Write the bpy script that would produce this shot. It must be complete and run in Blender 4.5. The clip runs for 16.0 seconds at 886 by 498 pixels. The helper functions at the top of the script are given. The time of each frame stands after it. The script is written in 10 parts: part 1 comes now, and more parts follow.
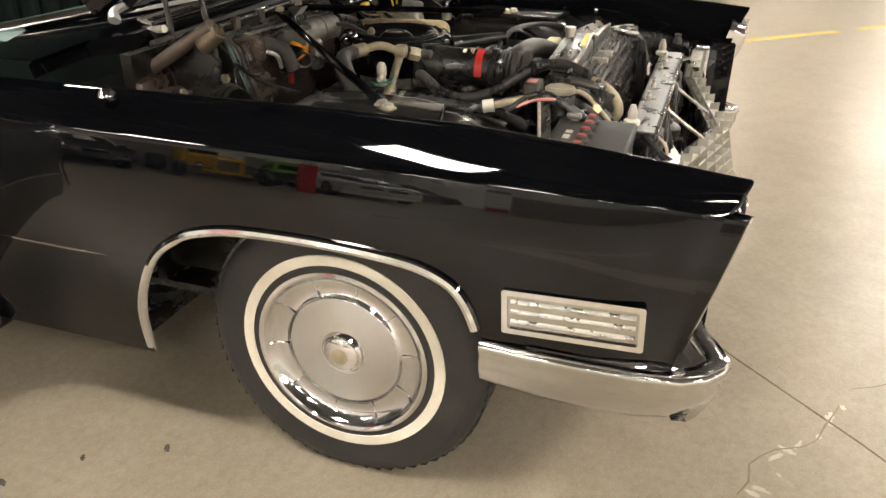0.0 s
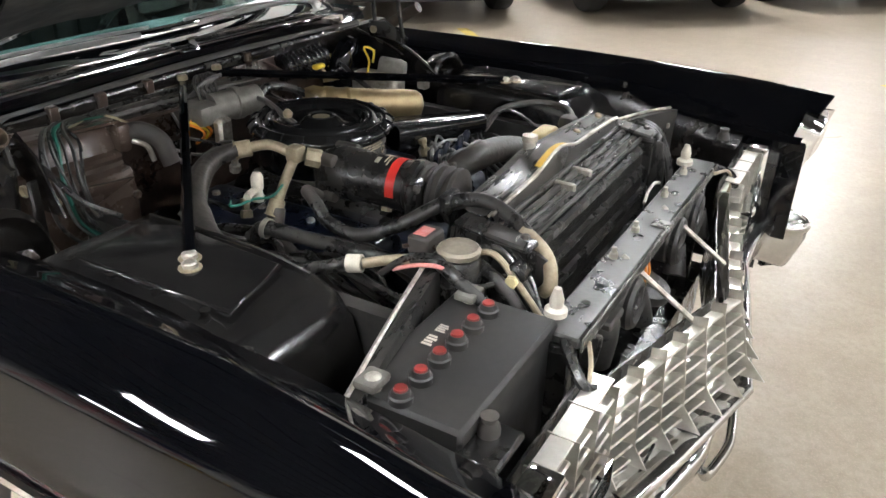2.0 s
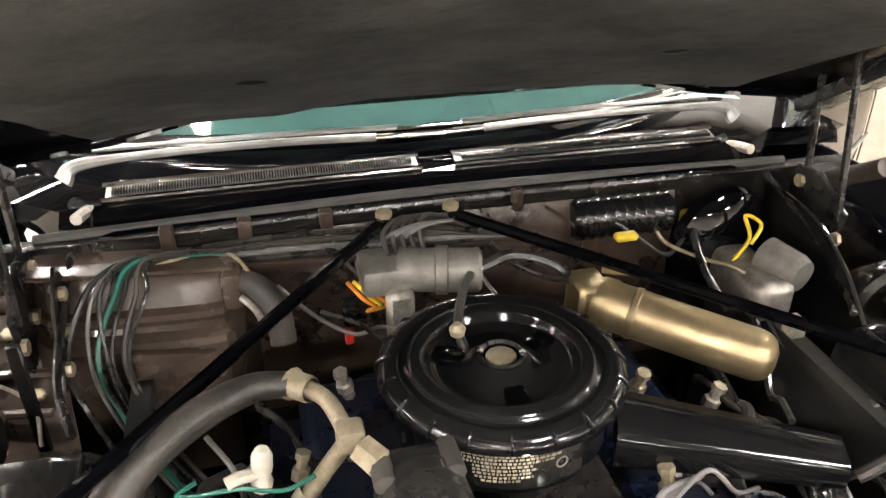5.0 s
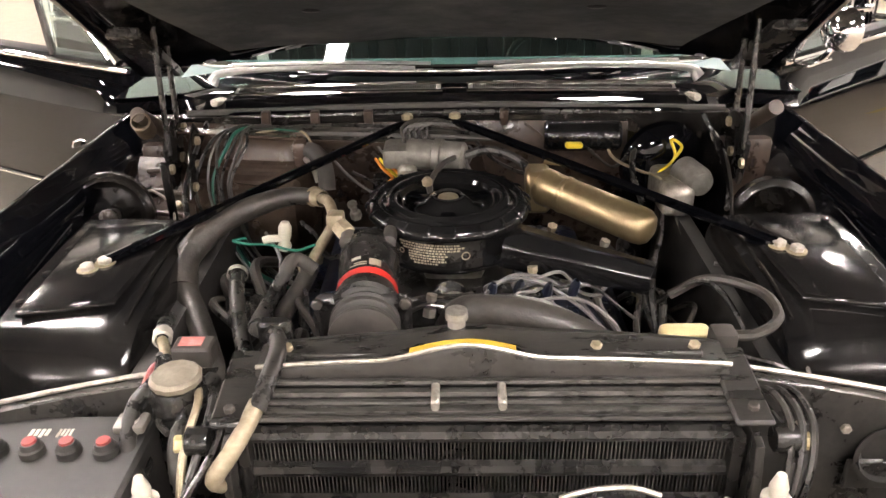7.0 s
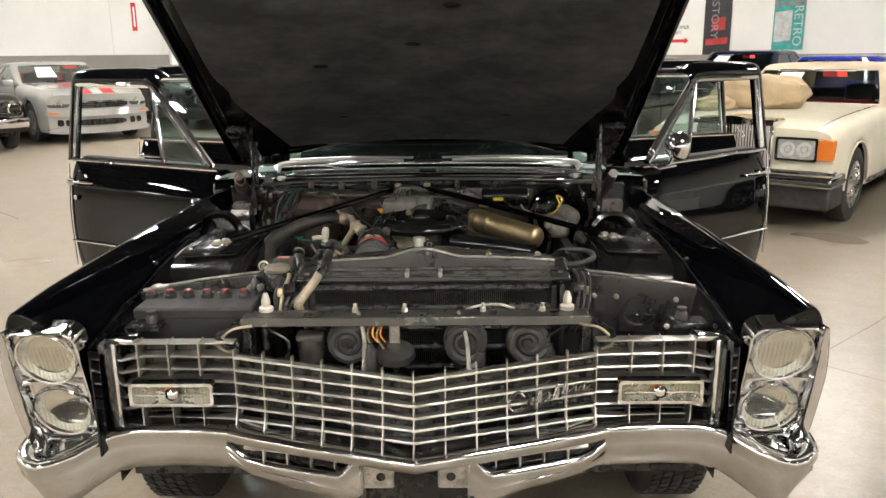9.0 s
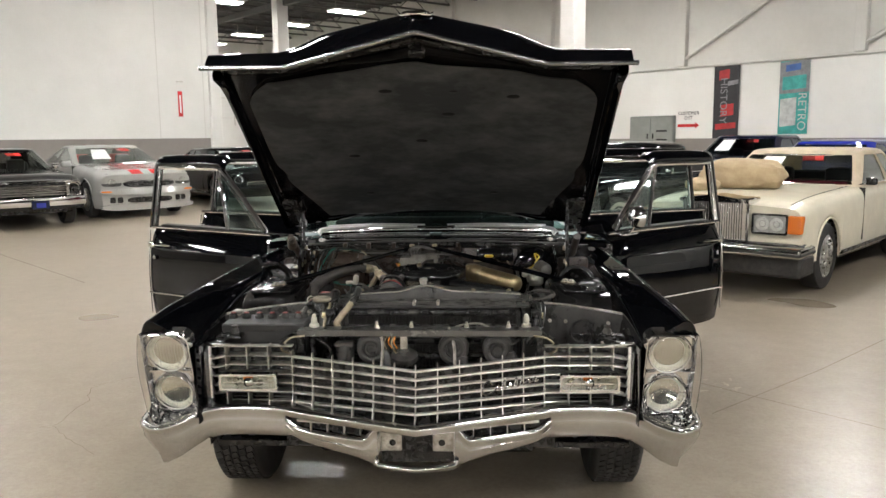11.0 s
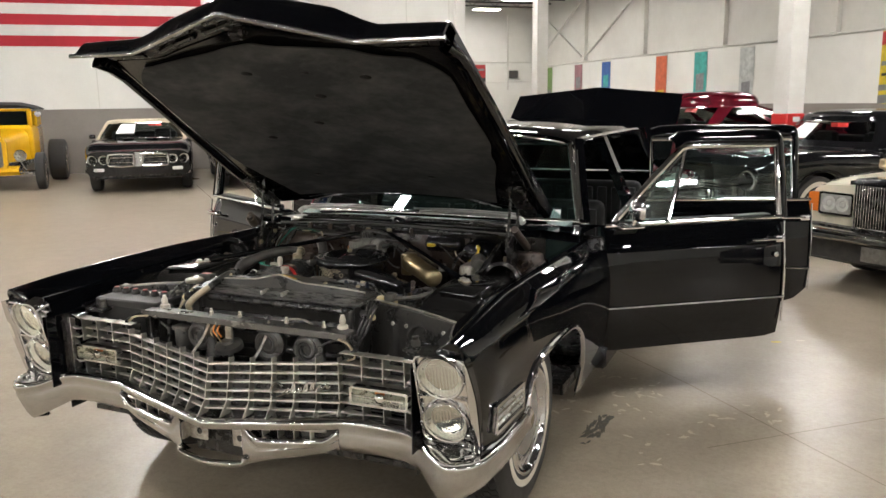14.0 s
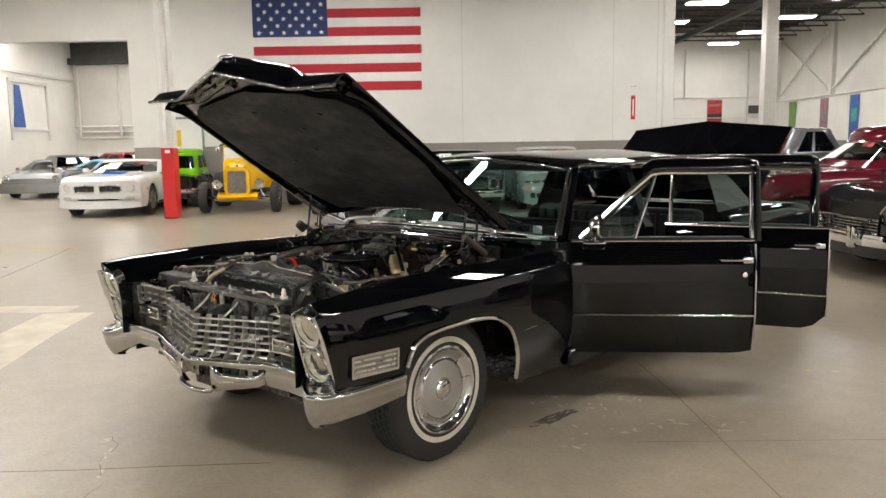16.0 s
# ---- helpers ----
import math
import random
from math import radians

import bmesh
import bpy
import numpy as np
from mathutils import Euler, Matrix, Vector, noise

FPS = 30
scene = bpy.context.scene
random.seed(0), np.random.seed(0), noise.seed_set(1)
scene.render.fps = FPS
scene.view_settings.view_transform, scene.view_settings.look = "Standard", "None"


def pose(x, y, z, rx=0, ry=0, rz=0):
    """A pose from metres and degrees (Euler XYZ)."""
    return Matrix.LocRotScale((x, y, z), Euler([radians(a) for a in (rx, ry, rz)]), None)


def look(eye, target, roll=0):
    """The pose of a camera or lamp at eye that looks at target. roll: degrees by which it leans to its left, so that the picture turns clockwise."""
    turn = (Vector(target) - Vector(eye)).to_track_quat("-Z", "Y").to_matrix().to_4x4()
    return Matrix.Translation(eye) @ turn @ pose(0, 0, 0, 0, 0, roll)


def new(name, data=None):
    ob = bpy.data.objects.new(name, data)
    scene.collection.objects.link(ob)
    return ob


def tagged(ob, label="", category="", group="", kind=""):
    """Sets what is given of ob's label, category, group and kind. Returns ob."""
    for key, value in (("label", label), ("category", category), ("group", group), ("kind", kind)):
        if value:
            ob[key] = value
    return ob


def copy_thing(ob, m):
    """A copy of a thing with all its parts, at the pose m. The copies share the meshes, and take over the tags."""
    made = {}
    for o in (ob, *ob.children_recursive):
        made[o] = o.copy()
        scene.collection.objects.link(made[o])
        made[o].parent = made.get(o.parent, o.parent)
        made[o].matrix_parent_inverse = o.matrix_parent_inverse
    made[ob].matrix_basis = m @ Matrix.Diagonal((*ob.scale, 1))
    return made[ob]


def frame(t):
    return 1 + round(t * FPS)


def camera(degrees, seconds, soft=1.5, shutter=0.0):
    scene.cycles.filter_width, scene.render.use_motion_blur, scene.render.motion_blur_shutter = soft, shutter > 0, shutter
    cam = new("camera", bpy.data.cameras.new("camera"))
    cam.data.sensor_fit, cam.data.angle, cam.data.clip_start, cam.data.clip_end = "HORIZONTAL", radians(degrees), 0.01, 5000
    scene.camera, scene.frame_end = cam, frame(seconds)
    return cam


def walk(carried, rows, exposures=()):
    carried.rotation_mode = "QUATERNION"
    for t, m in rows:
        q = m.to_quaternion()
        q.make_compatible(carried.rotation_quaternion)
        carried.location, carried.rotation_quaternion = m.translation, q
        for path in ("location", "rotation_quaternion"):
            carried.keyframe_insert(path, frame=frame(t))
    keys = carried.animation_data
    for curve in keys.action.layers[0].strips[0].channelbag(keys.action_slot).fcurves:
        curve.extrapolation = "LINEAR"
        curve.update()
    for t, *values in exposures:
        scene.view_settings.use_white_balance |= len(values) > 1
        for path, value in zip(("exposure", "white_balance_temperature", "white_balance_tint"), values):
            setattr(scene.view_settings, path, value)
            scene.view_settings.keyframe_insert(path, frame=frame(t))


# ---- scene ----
cam = camera(59.0, 16.0)
PATH = [
    (0, (-2.259, 0.168, 1.388), (-0.567, 0.746, 0.491), 0.6),
    (0.5, (-2.182, -0.042, 1.401), (-0.491, 0.53, 0.499), 0.9),
    (1, (-1.985, -0.136, 1.446), (-0.308, 0.465, 0.538), 1.3),
    (1.5, (-1.679, -0.081, 1.483), (-0.025, 0.569, 0.567), 1.6),
    (2, (-1.421, -0.034, 1.484), (0.129, 0.835, 0.565), 1.5),
    (2.5, (-1.16, 0.075, 1.487), (0.221, 1.189, 0.564), 1.4),
    (3, (-0.974, 0.225, 1.468), (0.22, 1.532, 0.537), 1.4),
    (3.5, (-0.846, 0.232, 1.462), (0.16, 1.687, 0.529), 0.9),
    (4, (-0.685, 0.268, 1.499), (0.125, 1.823, 0.537), 0.7),
    (4.2, (-0.59, 0.304, 1.522), (0.135, 1.886, 0.536), 0.5),
    (6.3, (-0.058, -0.044, 1.569), (-0.024, 1.727, 0.641), -0.9),
    (6.5, (-0.037, -0.14, 1.574), (-0.034, 1.626, 0.635), -1.2),
    (7, (0.0, -0.397, 1.56), (-0.033, 1.376, 0.637), -1.0),
    (7.5, (0.015, -0.737, 1.572), (-0.03, 1.061, 0.698), -1.3),
    (8, (0.02, -1.082, 1.542), (-0.012, 0.777, 0.804), -1.0),
    (8.5, (0.057, -1.396, 1.463), (0.037, 0.515, 0.876), -0.7),
    (9, (0.092, -1.637, 1.471), (0.072, 0.304, 0.989), -0.6),
    (9.5, (0.093, -1.951, 1.492), (0.066, 0.007, 1.084), -0.6),
    (10, (0.134, -2.203, 1.533), (0.097, -0.235, 1.18), -0.5),
    (10.2, (0.159, -2.278, 1.527), (0.114, -0.306, 1.197), -0.6),
    (12.3, (0.498, -2.687, 1.518), (0.226, -0.724, 1.248), -0.2),
    (12.5, (0.621, -2.634, 1.535), (0.296, -0.681, 1.258), -0.3),
    (13, (0.949, -2.38, 1.546), (0.468, -0.462, 1.244), -0.3),
    (13.5, (1.386, -2.093, 1.537), (0.739, -0.231, 1.199), -0.5),
    (14, (1.779, -1.905, 1.579), (0.976, -0.11, 1.211), -0.8),
    (14.5, (2.167, -1.701, 1.579), (1.161, -0.012, 1.211), -0.9),
    (15, (2.569, -1.62, 1.568), (1.407, -0.029, 1.224), -0.9),
    (15.5, (2.971, -1.726, 1.559), (1.703, -0.21, 1.254), -0.9),
    (16, (3.362, -1.814, 1.523), (2.025, -0.35, 1.256), -0.9),
]
walk(cam, [(t, look(eye, target, roll)) for t, eye, target, roll in PATH],
     [(0, 0.72, 6750, 10), (1, 0.27, 6450, 10), (1.5, 0.4, 6200, 10), (2, 0.84, 5850, 10), (2.5, 1.26, 5500, 10), (4, 1.76, 6200, 10), (6.5, 1.66, 6550, 18), (7.5, 1.22, 6650, 17), (8.5, 0.92, 6400, 10), (9, 0.53, 6300, 10), (10, 0.3, 6100, 10), (12.5, 0.18, 6150, 10), (14.5, 0.2, 6250, 10), (16, 0.05, 6300, 10)])

# ---- world and exposure ----
world = bpy.data.worlds.new("hall_world")
scene.world = world
world.use_nodes = True
world.node_tree.nodes["Background"].inputs[0].default_value = (0.55, 0.56, 0.6, 1)
world.node_tree.nodes["Background"].inputs[1].default_value = 0.02
scene.view_settings.exposure = 0.0
LAMP_POWER = 112.0

# ---- materials ----
def principled(name, color, rough=0.5, metal=0.0, coat=0.0, coat_rough=0.03, spec=0.5):
    m = bpy.data.materials.new(name)
    m.use_nodes = True
    b = m.node_tree.nodes["Principled BSDF"]
    b.inputs["Base Color"].default_value = (*color, 1)
    b.inputs["Roughness"].default_value = rough
    b.inputs["Metallic"].default_value = metal
    b.inputs["Coat Weight"].default_value = coat
    b.inputs["Coat Roughness"].default_value = coat_rough
    b.inputs["Specular IOR Level"].default_value = spec
    return m


def varied(m, color2, scale=6.0, amount=0.5, rough=None, bump=0.0, bump_scale=60.0, stretch=(1, 1, 1)):
    """Two scales of variation: blotches between two colours, a finer grain, and relief."""
    nt = m.node_tree
    b = nt.nodes["Principled BSDF"]
    c1 = tuple(b.inputs["Base Color"].default_value)
    co = nt.nodes.new("ShaderNodeTexCoord")
    mp = nt.nodes.new("ShaderNodeMapping")
    mp.inputs["Scale"].default_value = stretch
    nt.links.new(co.outputs["Object"], mp.inputs[0])
    n1 = nt.nodes.new("ShaderNodeTexNoise")
    n1.inputs["Scale"].default_value = scale
    n1.inputs["Detail"].default_value = 6
    n1.inputs["Roughness"].default_value = 0.65
    n2 = nt.nodes.new("ShaderNodeTexNoise")
    n2.inputs["Scale"].default_value = bump_scale
    n2.inputs["Detail"].default_value = 4
    for n in (n1, n2):
        nt.links.new(mp.outputs[0], n.inputs["Vector"])
    ramp = nt.nodes.new("ShaderNodeValToRGB")
    ramp.color_ramp.elements[0].position, ramp.color_ramp.elements[1].position = 0.5 - 0.25 * amount - 0.05, 0.55 + 0.2 * (1 - amount)
    ramp.color_ramp.elements[0].color, ramp.color_ramp.elements[1].color = c1, (*color2, 1)
    mixf = nt.nodes.new("ShaderNodeMath")
    mixf.operation = "MULTIPLY_ADD"
    mixf.inputs[1].default_value = 0.25
    nt.links.new(n2.outputs[0], mixf.inputs[0])
    sub = nt.nodes.new("ShaderNodeMath")
    sub.operation = "MULTIPLY_ADD"
    sub.inputs[1].default_value, sub.inputs[2].default_value = 1.0, -0.125
    nt.links.new(n1.outputs[0], sub.inputs[0])
    nt.links.new(sub.outputs[0], mixf.inputs[2])
    nt.links.new(mixf.outputs[0], ramp.inputs[0])
    nt.links.new(ramp.outputs[0], b.inputs["Base Color"])
    if rough:
        mr = nt.nodes.new("ShaderNodeMapRange")
        mr.inputs["From Min"].default_value, mr.inputs["From Max"].default_value = 0.3, 0.7
        mr.inputs["To Min"].default_value, mr.inputs["To Max"].default_value = rough
        nt.links.new(n1.outputs[0], mr.inputs[0])
        nt.links.new(mr.outputs[0], b.inputs["Roughness"])
    if bump:
        bp = nt.nodes.new("ShaderNodeBump")
        bp.inputs["Strength"].default_value = bump
        bp.inputs["Distance"].default_value = 0.01
        nt.links.new(n2.outputs[0], bp.inputs["Height"])
        nt.links.new(bp.outputs[0], b.inputs["Normal"])
    return m


def glass(name, tint, gloss=1.0):
    m = bpy.data.materials.new(name)
    m.use_nodes = True
    nt = m.node_tree
    nt.nodes.remove(nt.nodes["Principled BSDF"])
    tr = nt.nodes.new("ShaderNodeBsdfTransparent")
    tr.inputs[0].default_value = (*tint, 1)
    gl = nt.nodes.new("ShaderNodeBsdfGlossy")
    gl.inputs["Roughness"].default_value = 0.02
    fr = nt.nodes.new("ShaderNodeLayerWeight")
    fr.inputs[0].default_value = 0.5
    pw = nt.nodes.new("ShaderNodeMath")
    pw.operation = "POWER"
    pw.inputs[1].default_value = 4.0
    nt.links.new(fr.outputs["Facing"], pw.inputs[0])
    ml = nt.nodes.new("ShaderNodeMath")
    ml.operation = "MULTIPLY_ADD"
    ml.inputs[1].default_value, ml.inputs[2].default_value = 0.9, 0.045 * gloss
    mx = nt.nodes.new("ShaderNodeMixShader")
    nt.links.new(pw.outputs[0], ml.inputs[0])
    nt.links.new(ml.outputs[0], mx.inputs[0])
    nt.links.new(tr.outputs[0], mx.inputs[1])
    nt.links.new(gl.outputs[0], mx.inputs[2])
    nt.links.new(mx.outputs[0], nt.nodes["Material Output"].inputs[0])
    return m


def glow(name, color, strength):
    m = bpy.data.materials.new(name)
    m.use_nodes = True
    nt = m.node_tree
    nt.nodes.remove(nt.nodes["Principled BSDF"])
    e = nt.nodes.new("ShaderNodeEmission")
    e.inputs[0].default_value, e.inputs[1].default_value = (*color, 1), strength
    nt.links.new(e.outputs[0], nt.nodes["Material Output"].inputs[0])
    return m


black_paint = varied(principled("black_paint", (0.001, 0.0012, 0.0018), 0.025, 0, 0.0, 0.02, 0.42), (0.002, 0.0022, 0.003), 3, 0.5)
lid_paint = varied(principled("lid_paint", (0.004, 0.004, 0.0045), 0.13), (0.01, 0.01, 0.01), 8, 0.5, (0.09, 0.17), 0.03, 60)
bay_paint = varied(principled("bay_paint", (0.006, 0.006, 0.006), 0.16), (0.018, 0.01575, 0.0135), 9, 0.45, (0.09, 0.3), 0.12, 22)
satin_black = varied(principled("satin_black", (0.01015, 0.01015, 0.01015), 0.2), (0.02175, 0.02001, 0.01812), 14, 0.5, (0.16, 0.36), 0.08, 60)
dusty_black = varied(principled("dusty_black", (0.0308, 0.028, 0.0252), 0.45), (0.063, 0.0546, 0.0462), 10, 0.5, (0.5, 0.8), 0.1, 90)
shroud_grey = varied(principled("shroud_grey", (0.0136, 0.01326, 0.01275), 0.2), (0.0374, 0.03485, 0.03145), 10, 0.5, (0.2, 0.42), 0.05, 80, (1, 4, 1))
hood_pad = varied(principled("hood_pad", (0.03, 0.032, 0.034), 0.75, spec=0.35), (0.095, 0.096, 0.094), 3.0, 0.15, None, 0.35, 18, (1, 1.7, 1))
wheel_house_paint = varied(principled("wheel_house_paint", (0.004, 0.004, 0.0045), 0.08), (0.014, 0.013, 0.012), 7, 0.4, (0.05, 0.22), 0.08, 9)
spring_dark = varied(principled("spring_dark", (0.045, 0.035, 0.027), 0.45), (0.08, 0.06, 0.045), 20, 0.5, (0.35, 0.6), 0.1, 150)
cast_grey = varied(principled("cast_grey", (0.24, 0.234, 0.21), 0.45, 0.4), (0.156, 0.144, 0.126), 22, 0.5, (0.35, 0.6), 0.08, 110)
lamp_silver = varied(principled("lamp_silver", (0.8, 0.79, 0.73), 0.3, 0.6), (0.55, 0.54, 0.48), 34, 0.5, (0.22, 0.42), 0.15, 60)
vent_aluminium = varied(principled("vent_aluminium", (0.66, 0.66, 0.65), 0.35, 0.85), (0.58, 0.58, 0.57), 30, 0.5, (0.3, 0.4))
lead_grey = varied(principled("lead_grey", (0.13, 0.13, 0.13), 0.35), (0.2, 0.19, 0.18), 30, 0.5)
cap_red = varied(principled("cap_red", (0.26, 0.03, 0.025), 0.45), (0.15, 0.025, 0.02), 60, 0.5)
bar_dark = varied(principled("bar_dark", (0.022, 0.0215, 0.0205), 0.3, 0.2), (0.05, 0.048, 0.044), 17, 0.5, (0.22, 0.42), 0.04, 110)
bar_grey = varied(principled("bar_grey", (0.1, 0.098, 0.094), 0.25, 0.6), (0.15, 0.145, 0.135), 13, 0.5, (0.2, 0.3), 0.02, 90)
tank_grey = varied(principled("tank_grey", (0.042, 0.04, 0.037), 0.28, 0.5), (0.08, 0.076, 0.07), 16, 0.5, (0.2, 0.4), 0.04, 90, (1, 6, 1))
horn_grey = varied(principled("horn_grey", (0.016, 0.016, 0.0155), 0.26), (0.045, 0.042, 0.038), 24, 0.5, (0.24, 0.45), 0.08, 90)
tan_cap = varied(principled("tan_cap", (0.3, 0.27, 0.21), 0.5, 0.3), (0.2, 0.17, 0.13), 30, 0.5)
pale_red = varied(principled("pale_red", (0.5, 0.1, 0.09), 0.5), (0.6, 0.3, 0.27), 40, 0.5)
fin_grey = varied(principled("fin_grey", (0.02, 0.02, 0.019), 0.35, 0.3), (0.05, 0.047, 0.042), 12, 0.5)
bumper_chrome = varied(principled("bumper_chrome", (0.55, 0.545, 0.53), 0.12, 1.0), (0.48, 0.475, 0.46), 6, 0.5, (0.08, 0.2))
cap_satin = varied(principled("cap_satin", (0.72, 0.72, 0.725), 0.1, 1.0), (0.6, 0.6, 0.6), 5, 0.5, (0.08, 0.14))
brushed_disc = varied(principled("brushed_disc", (0.74, 0.735, 0.725), 0.25, 1.0), (0.66, 0.655, 0.645), 9, 0.5, (0.24, 0.36))
brushed_disc.node_tree.nodes["Principled BSDF"].inputs["Anisotropic"].default_value = 0.8
disc_brushed = varied(principled("disc_brushed", (0.7, 0.7, 0.7), 0.3, 1.0), (0.66, 0.66, 0.66), 4, 0.5)
shader = disc_brushed.node_tree.nodes["Principled BSDF"]
shader.inputs["Anisotropic"].default_value = 0.9
shader.inputs["Anisotropic Rotation"].default_value = 0.25
ray = disc_brushed.node_tree.nodes.new("ShaderNodeTangent")
ray.direction_type, ray.axis = "RADIAL", "X"
disc_brushed.node_tree.links.new(ray.outputs[0], shader.inputs["Tangent"])
chrome = varied(principled("chrome", (0.82, 0.82, 0.83), 0.06, 1.0), (0.74, 0.74, 0.74), 18, 0.5, (0.04, 0.12))
brushed = varied(principled("brushed", (0.6, 0.59, 0.57), 0.3, 1.0), (0.5, 0.49, 0.46), 25, 0.5, (0.22, 0.36))
grille_metal = varied(principled("grille_metal", (0.68, 0.66, 0.61), 0.36, 1.0), (0.52, 0.5, 0.45), 22, 0.5, (0.3, 0.46))
hood_moulding = varied(principled("hood_moulding", (0.3, 0.3, 0.3), 0.2, 1.0), (0.24, 0.24, 0.24), 12, 0.5, (0.16, 0.28))
zinc = varied(principled("zinc", (0.66, 0.638, 0.583), 0.4, 0.9), (0.396, 0.363, 0.308), 30, 0.5, (0.35, 0.6), 0.05, 120)
rusty = varied(principled("rusty", (0.01612, 0.01128, 0.008866), 0.3), (0.06045, 0.0403, 0.02982), 10, 0.45, (0.15, 0.5), 0.2, 40)
heater_brown = varied(principled("heater_brown", (0.04464, 0.03125, 0.02455), 0.2), (0.1042, 0.07589, 0.05952), 7, 0.5, (0.1, 0.38), 0.14, 24)
gold_can = varied(principled("gold_can", (0.46, 0.37, 0.21), 0.34, 0.85), (0.34, 0.26, 0.14), 14, 0.5, (0.28, 0.42))
brass = varied(principled("brass", (0.42, 0.36, 0.25), 0.45, 0.4), (0.27, 0.225, 0.15), 40, 0.5, (0.35, 0.6), 0.1, 120)
rubber = varied(principled("rubber", (0.016, 0.016, 0.016), 0.55), (0.045, 0.042, 0.038), 16, 0.5, (0.45, 0.7), 0.05, 120)
hose_rubber = varied(principled("hose_rubber", (0.012, 0.012, 0.012), 0.18), (0.036, 0.03375, 0.03), 20, 0.5, (0.14, 0.45), 0.08, 80)
hose_grey = varied(principled("hose_grey", (0.022, 0.0205, 0.019), 0.35), (0.062, 0.055, 0.047), 16, 0.4, (0.26, 0.5), 0.15, 90)
tyre_rubber = varied(principled("tyre_rubber", (0.014, 0.014, 0.014), 0.62), (0.03, 0.028, 0.026), 10, 0.5, (0.5, 0.75), 0.05, 90)
whitewall = varied(principled("whitewall", (0.72, 0.68, 0.58), 0.5), (0.62, 0.57, 0.47), 8, 0.5)
lens_glass = glass("lens_glass", (0.97, 0.97, 0.94))
window_glass = glass("window_glass", (0.8, 0.9, 0.88), 2.0)
windshield_glass = glass("windshield_glass", (0.62, 0.77, 0.75), 1.8)
dark_glass = glass("dark_glass", (0.12, 0.16, 0.17), 1.3)
amber = principled("amber", (0.75, 0.2, 0.03), 0.2)
red_plastic = principled("red_plastic", (0.55, 0.03, 0.02), 0.35)
red_tape = varied(principled("red_tape", (0.62, 0.03, 0.025), 0.4), (0.5, 0.03, 0.02), 20, 0.5)
green_wire = principled("green_wire", (0.015, 0.12, 0.085), 0.4)
yellow_tag = varied(principled("yellow_tag", (0.75, 0.5, 0.05), 0.45), (0.62, 0.4, 0.05), 20, 0.5)
yellow_plastic = principled("yellow_plastic", (0.75, 0.55, 0.04), 0.4)
cream_plastic = varied(principled("cream_plastic", (0.72, 0.62, 0.33), 0.4), (0.6, 0.5, 0.27), 15, 0.5)
orange_wire = principled("orange_wire", (0.75, 0.25, 0.03), 0.4)
white_plastic = varied(principled("white_plastic", (0.58, 0.55, 0.47), 0.4), (0.4, 0.37, 0.3), 18, 0.5)
label_print = varied(principled("label_print", (0.5, 0.44, 0.33), 0.5), (0.36, 0.31, 0.23), 90, 0.5)
blue_engine = varied(principled("blue_engine", (0.005, 0.011, 0.034), 0.3), (0.008, 0.01, 0.016), 12, 0.5, (0.15, 0.5), 0.06, 60)
seat_black = varied(principled("seat_black", (0.006, 0.006, 0.006), 0.45, spec=0.2), (0.013, 0.013, 0.013), 15, 0.5)
battery_black = varied(principled("battery_black", (0.0154, 0.0154, 0.0154), 0.4), (0.0336, 0.0315, 0.0287), 8, 0.5, (0.4, 0.65))
teal_dash = varied(principled("teal_dash", (0.15, 0.22, 0.215), 0.45), (0.12, 0.18, 0.175), 9, 0.5)
paper = varied(principled("paper", (0.82, 0.82, 0.8), 0.6), (0.76, 0.76, 0.74), 4, 0.5)
wall_white = varied(principled("wall_white", (0.76, 0.75, 0.71), 0.6), (0.7, 0.69, 0.65), 0.8, 0.5, (0.5, 0.7), 0.12, 26)
wall_grey = varied(principled("wall_grey", (0.22, 0.2, 0.18), 0.55), (0.26, 0.235, 0.21), 1.2, 0.5, (0.45, 0.65), 0.12, 26)
wall_shade = varied(principled("panel_white", (0.66, 0.645, 0.6), 0.6), (0.6, 0.585, 0.54), 0.7, 0.5, (0.5, 0.7), 0.05, 10)
column_white = varied(principled("column_white", (0.74, 0.73, 0.7), 0.45), (0.68, 0.66, 0.62), 3, 0.5, (0.4, 0.6), 0.03, 30)
safety_red = varied(principled("safety_red", (0.6, 0.02, 0.018), 0.35), (0.5, 0.02, 0.018), 4, 0.5)
deck_dark = varied(principled("deck_dark", (0.035, 0.032, 0.03), 0.7), (0.055, 0.05, 0.045), 2, 0.5)
joist_dark = varied(principled("joist_dark", (0.075, 0.07, 0.065), 0.6), (0.05, 0.046, 0.042), 3, 0.5)
panel_lit = glow("panel_lit", (1.0, 0.945, 0.865), LAMP_POWER)
panel_faint = glow("panel_faint", (1.0, 0.945, 0.865), LAMP_POWER * 0.5)
crack_dark = varied(principled("crack_dark", (0.12, 0.096, 0.068), 0.9, spec=0.2), (0.19, 0.155, 0.112), 14, 0.5)
joint_faint = varied(principled("joint_faint", (0.17, 0.138, 0.1), 0.7), (0.25, 0.205, 0.15), 5, 0.5)
patch_pale = varied(principled("patch_pale", (0.56, 0.5, 0.4), 0.6), (0.44, 0.39, 0.31), 9, 0.5)
strip_pale = varied(principled("strip_pale", (0.58, 0.52, 0.4), 0.42), (0.46, 0.41, 0.31), 3, 0.5, (0.36, 0.5))
oil_dark = varied(principled("oil_dark", (0.022, 0.021, 0.018), 0.35), (0.09, 0.078, 0.058), 30, 0.3, (0.3, 0.6), 0.3, 60)
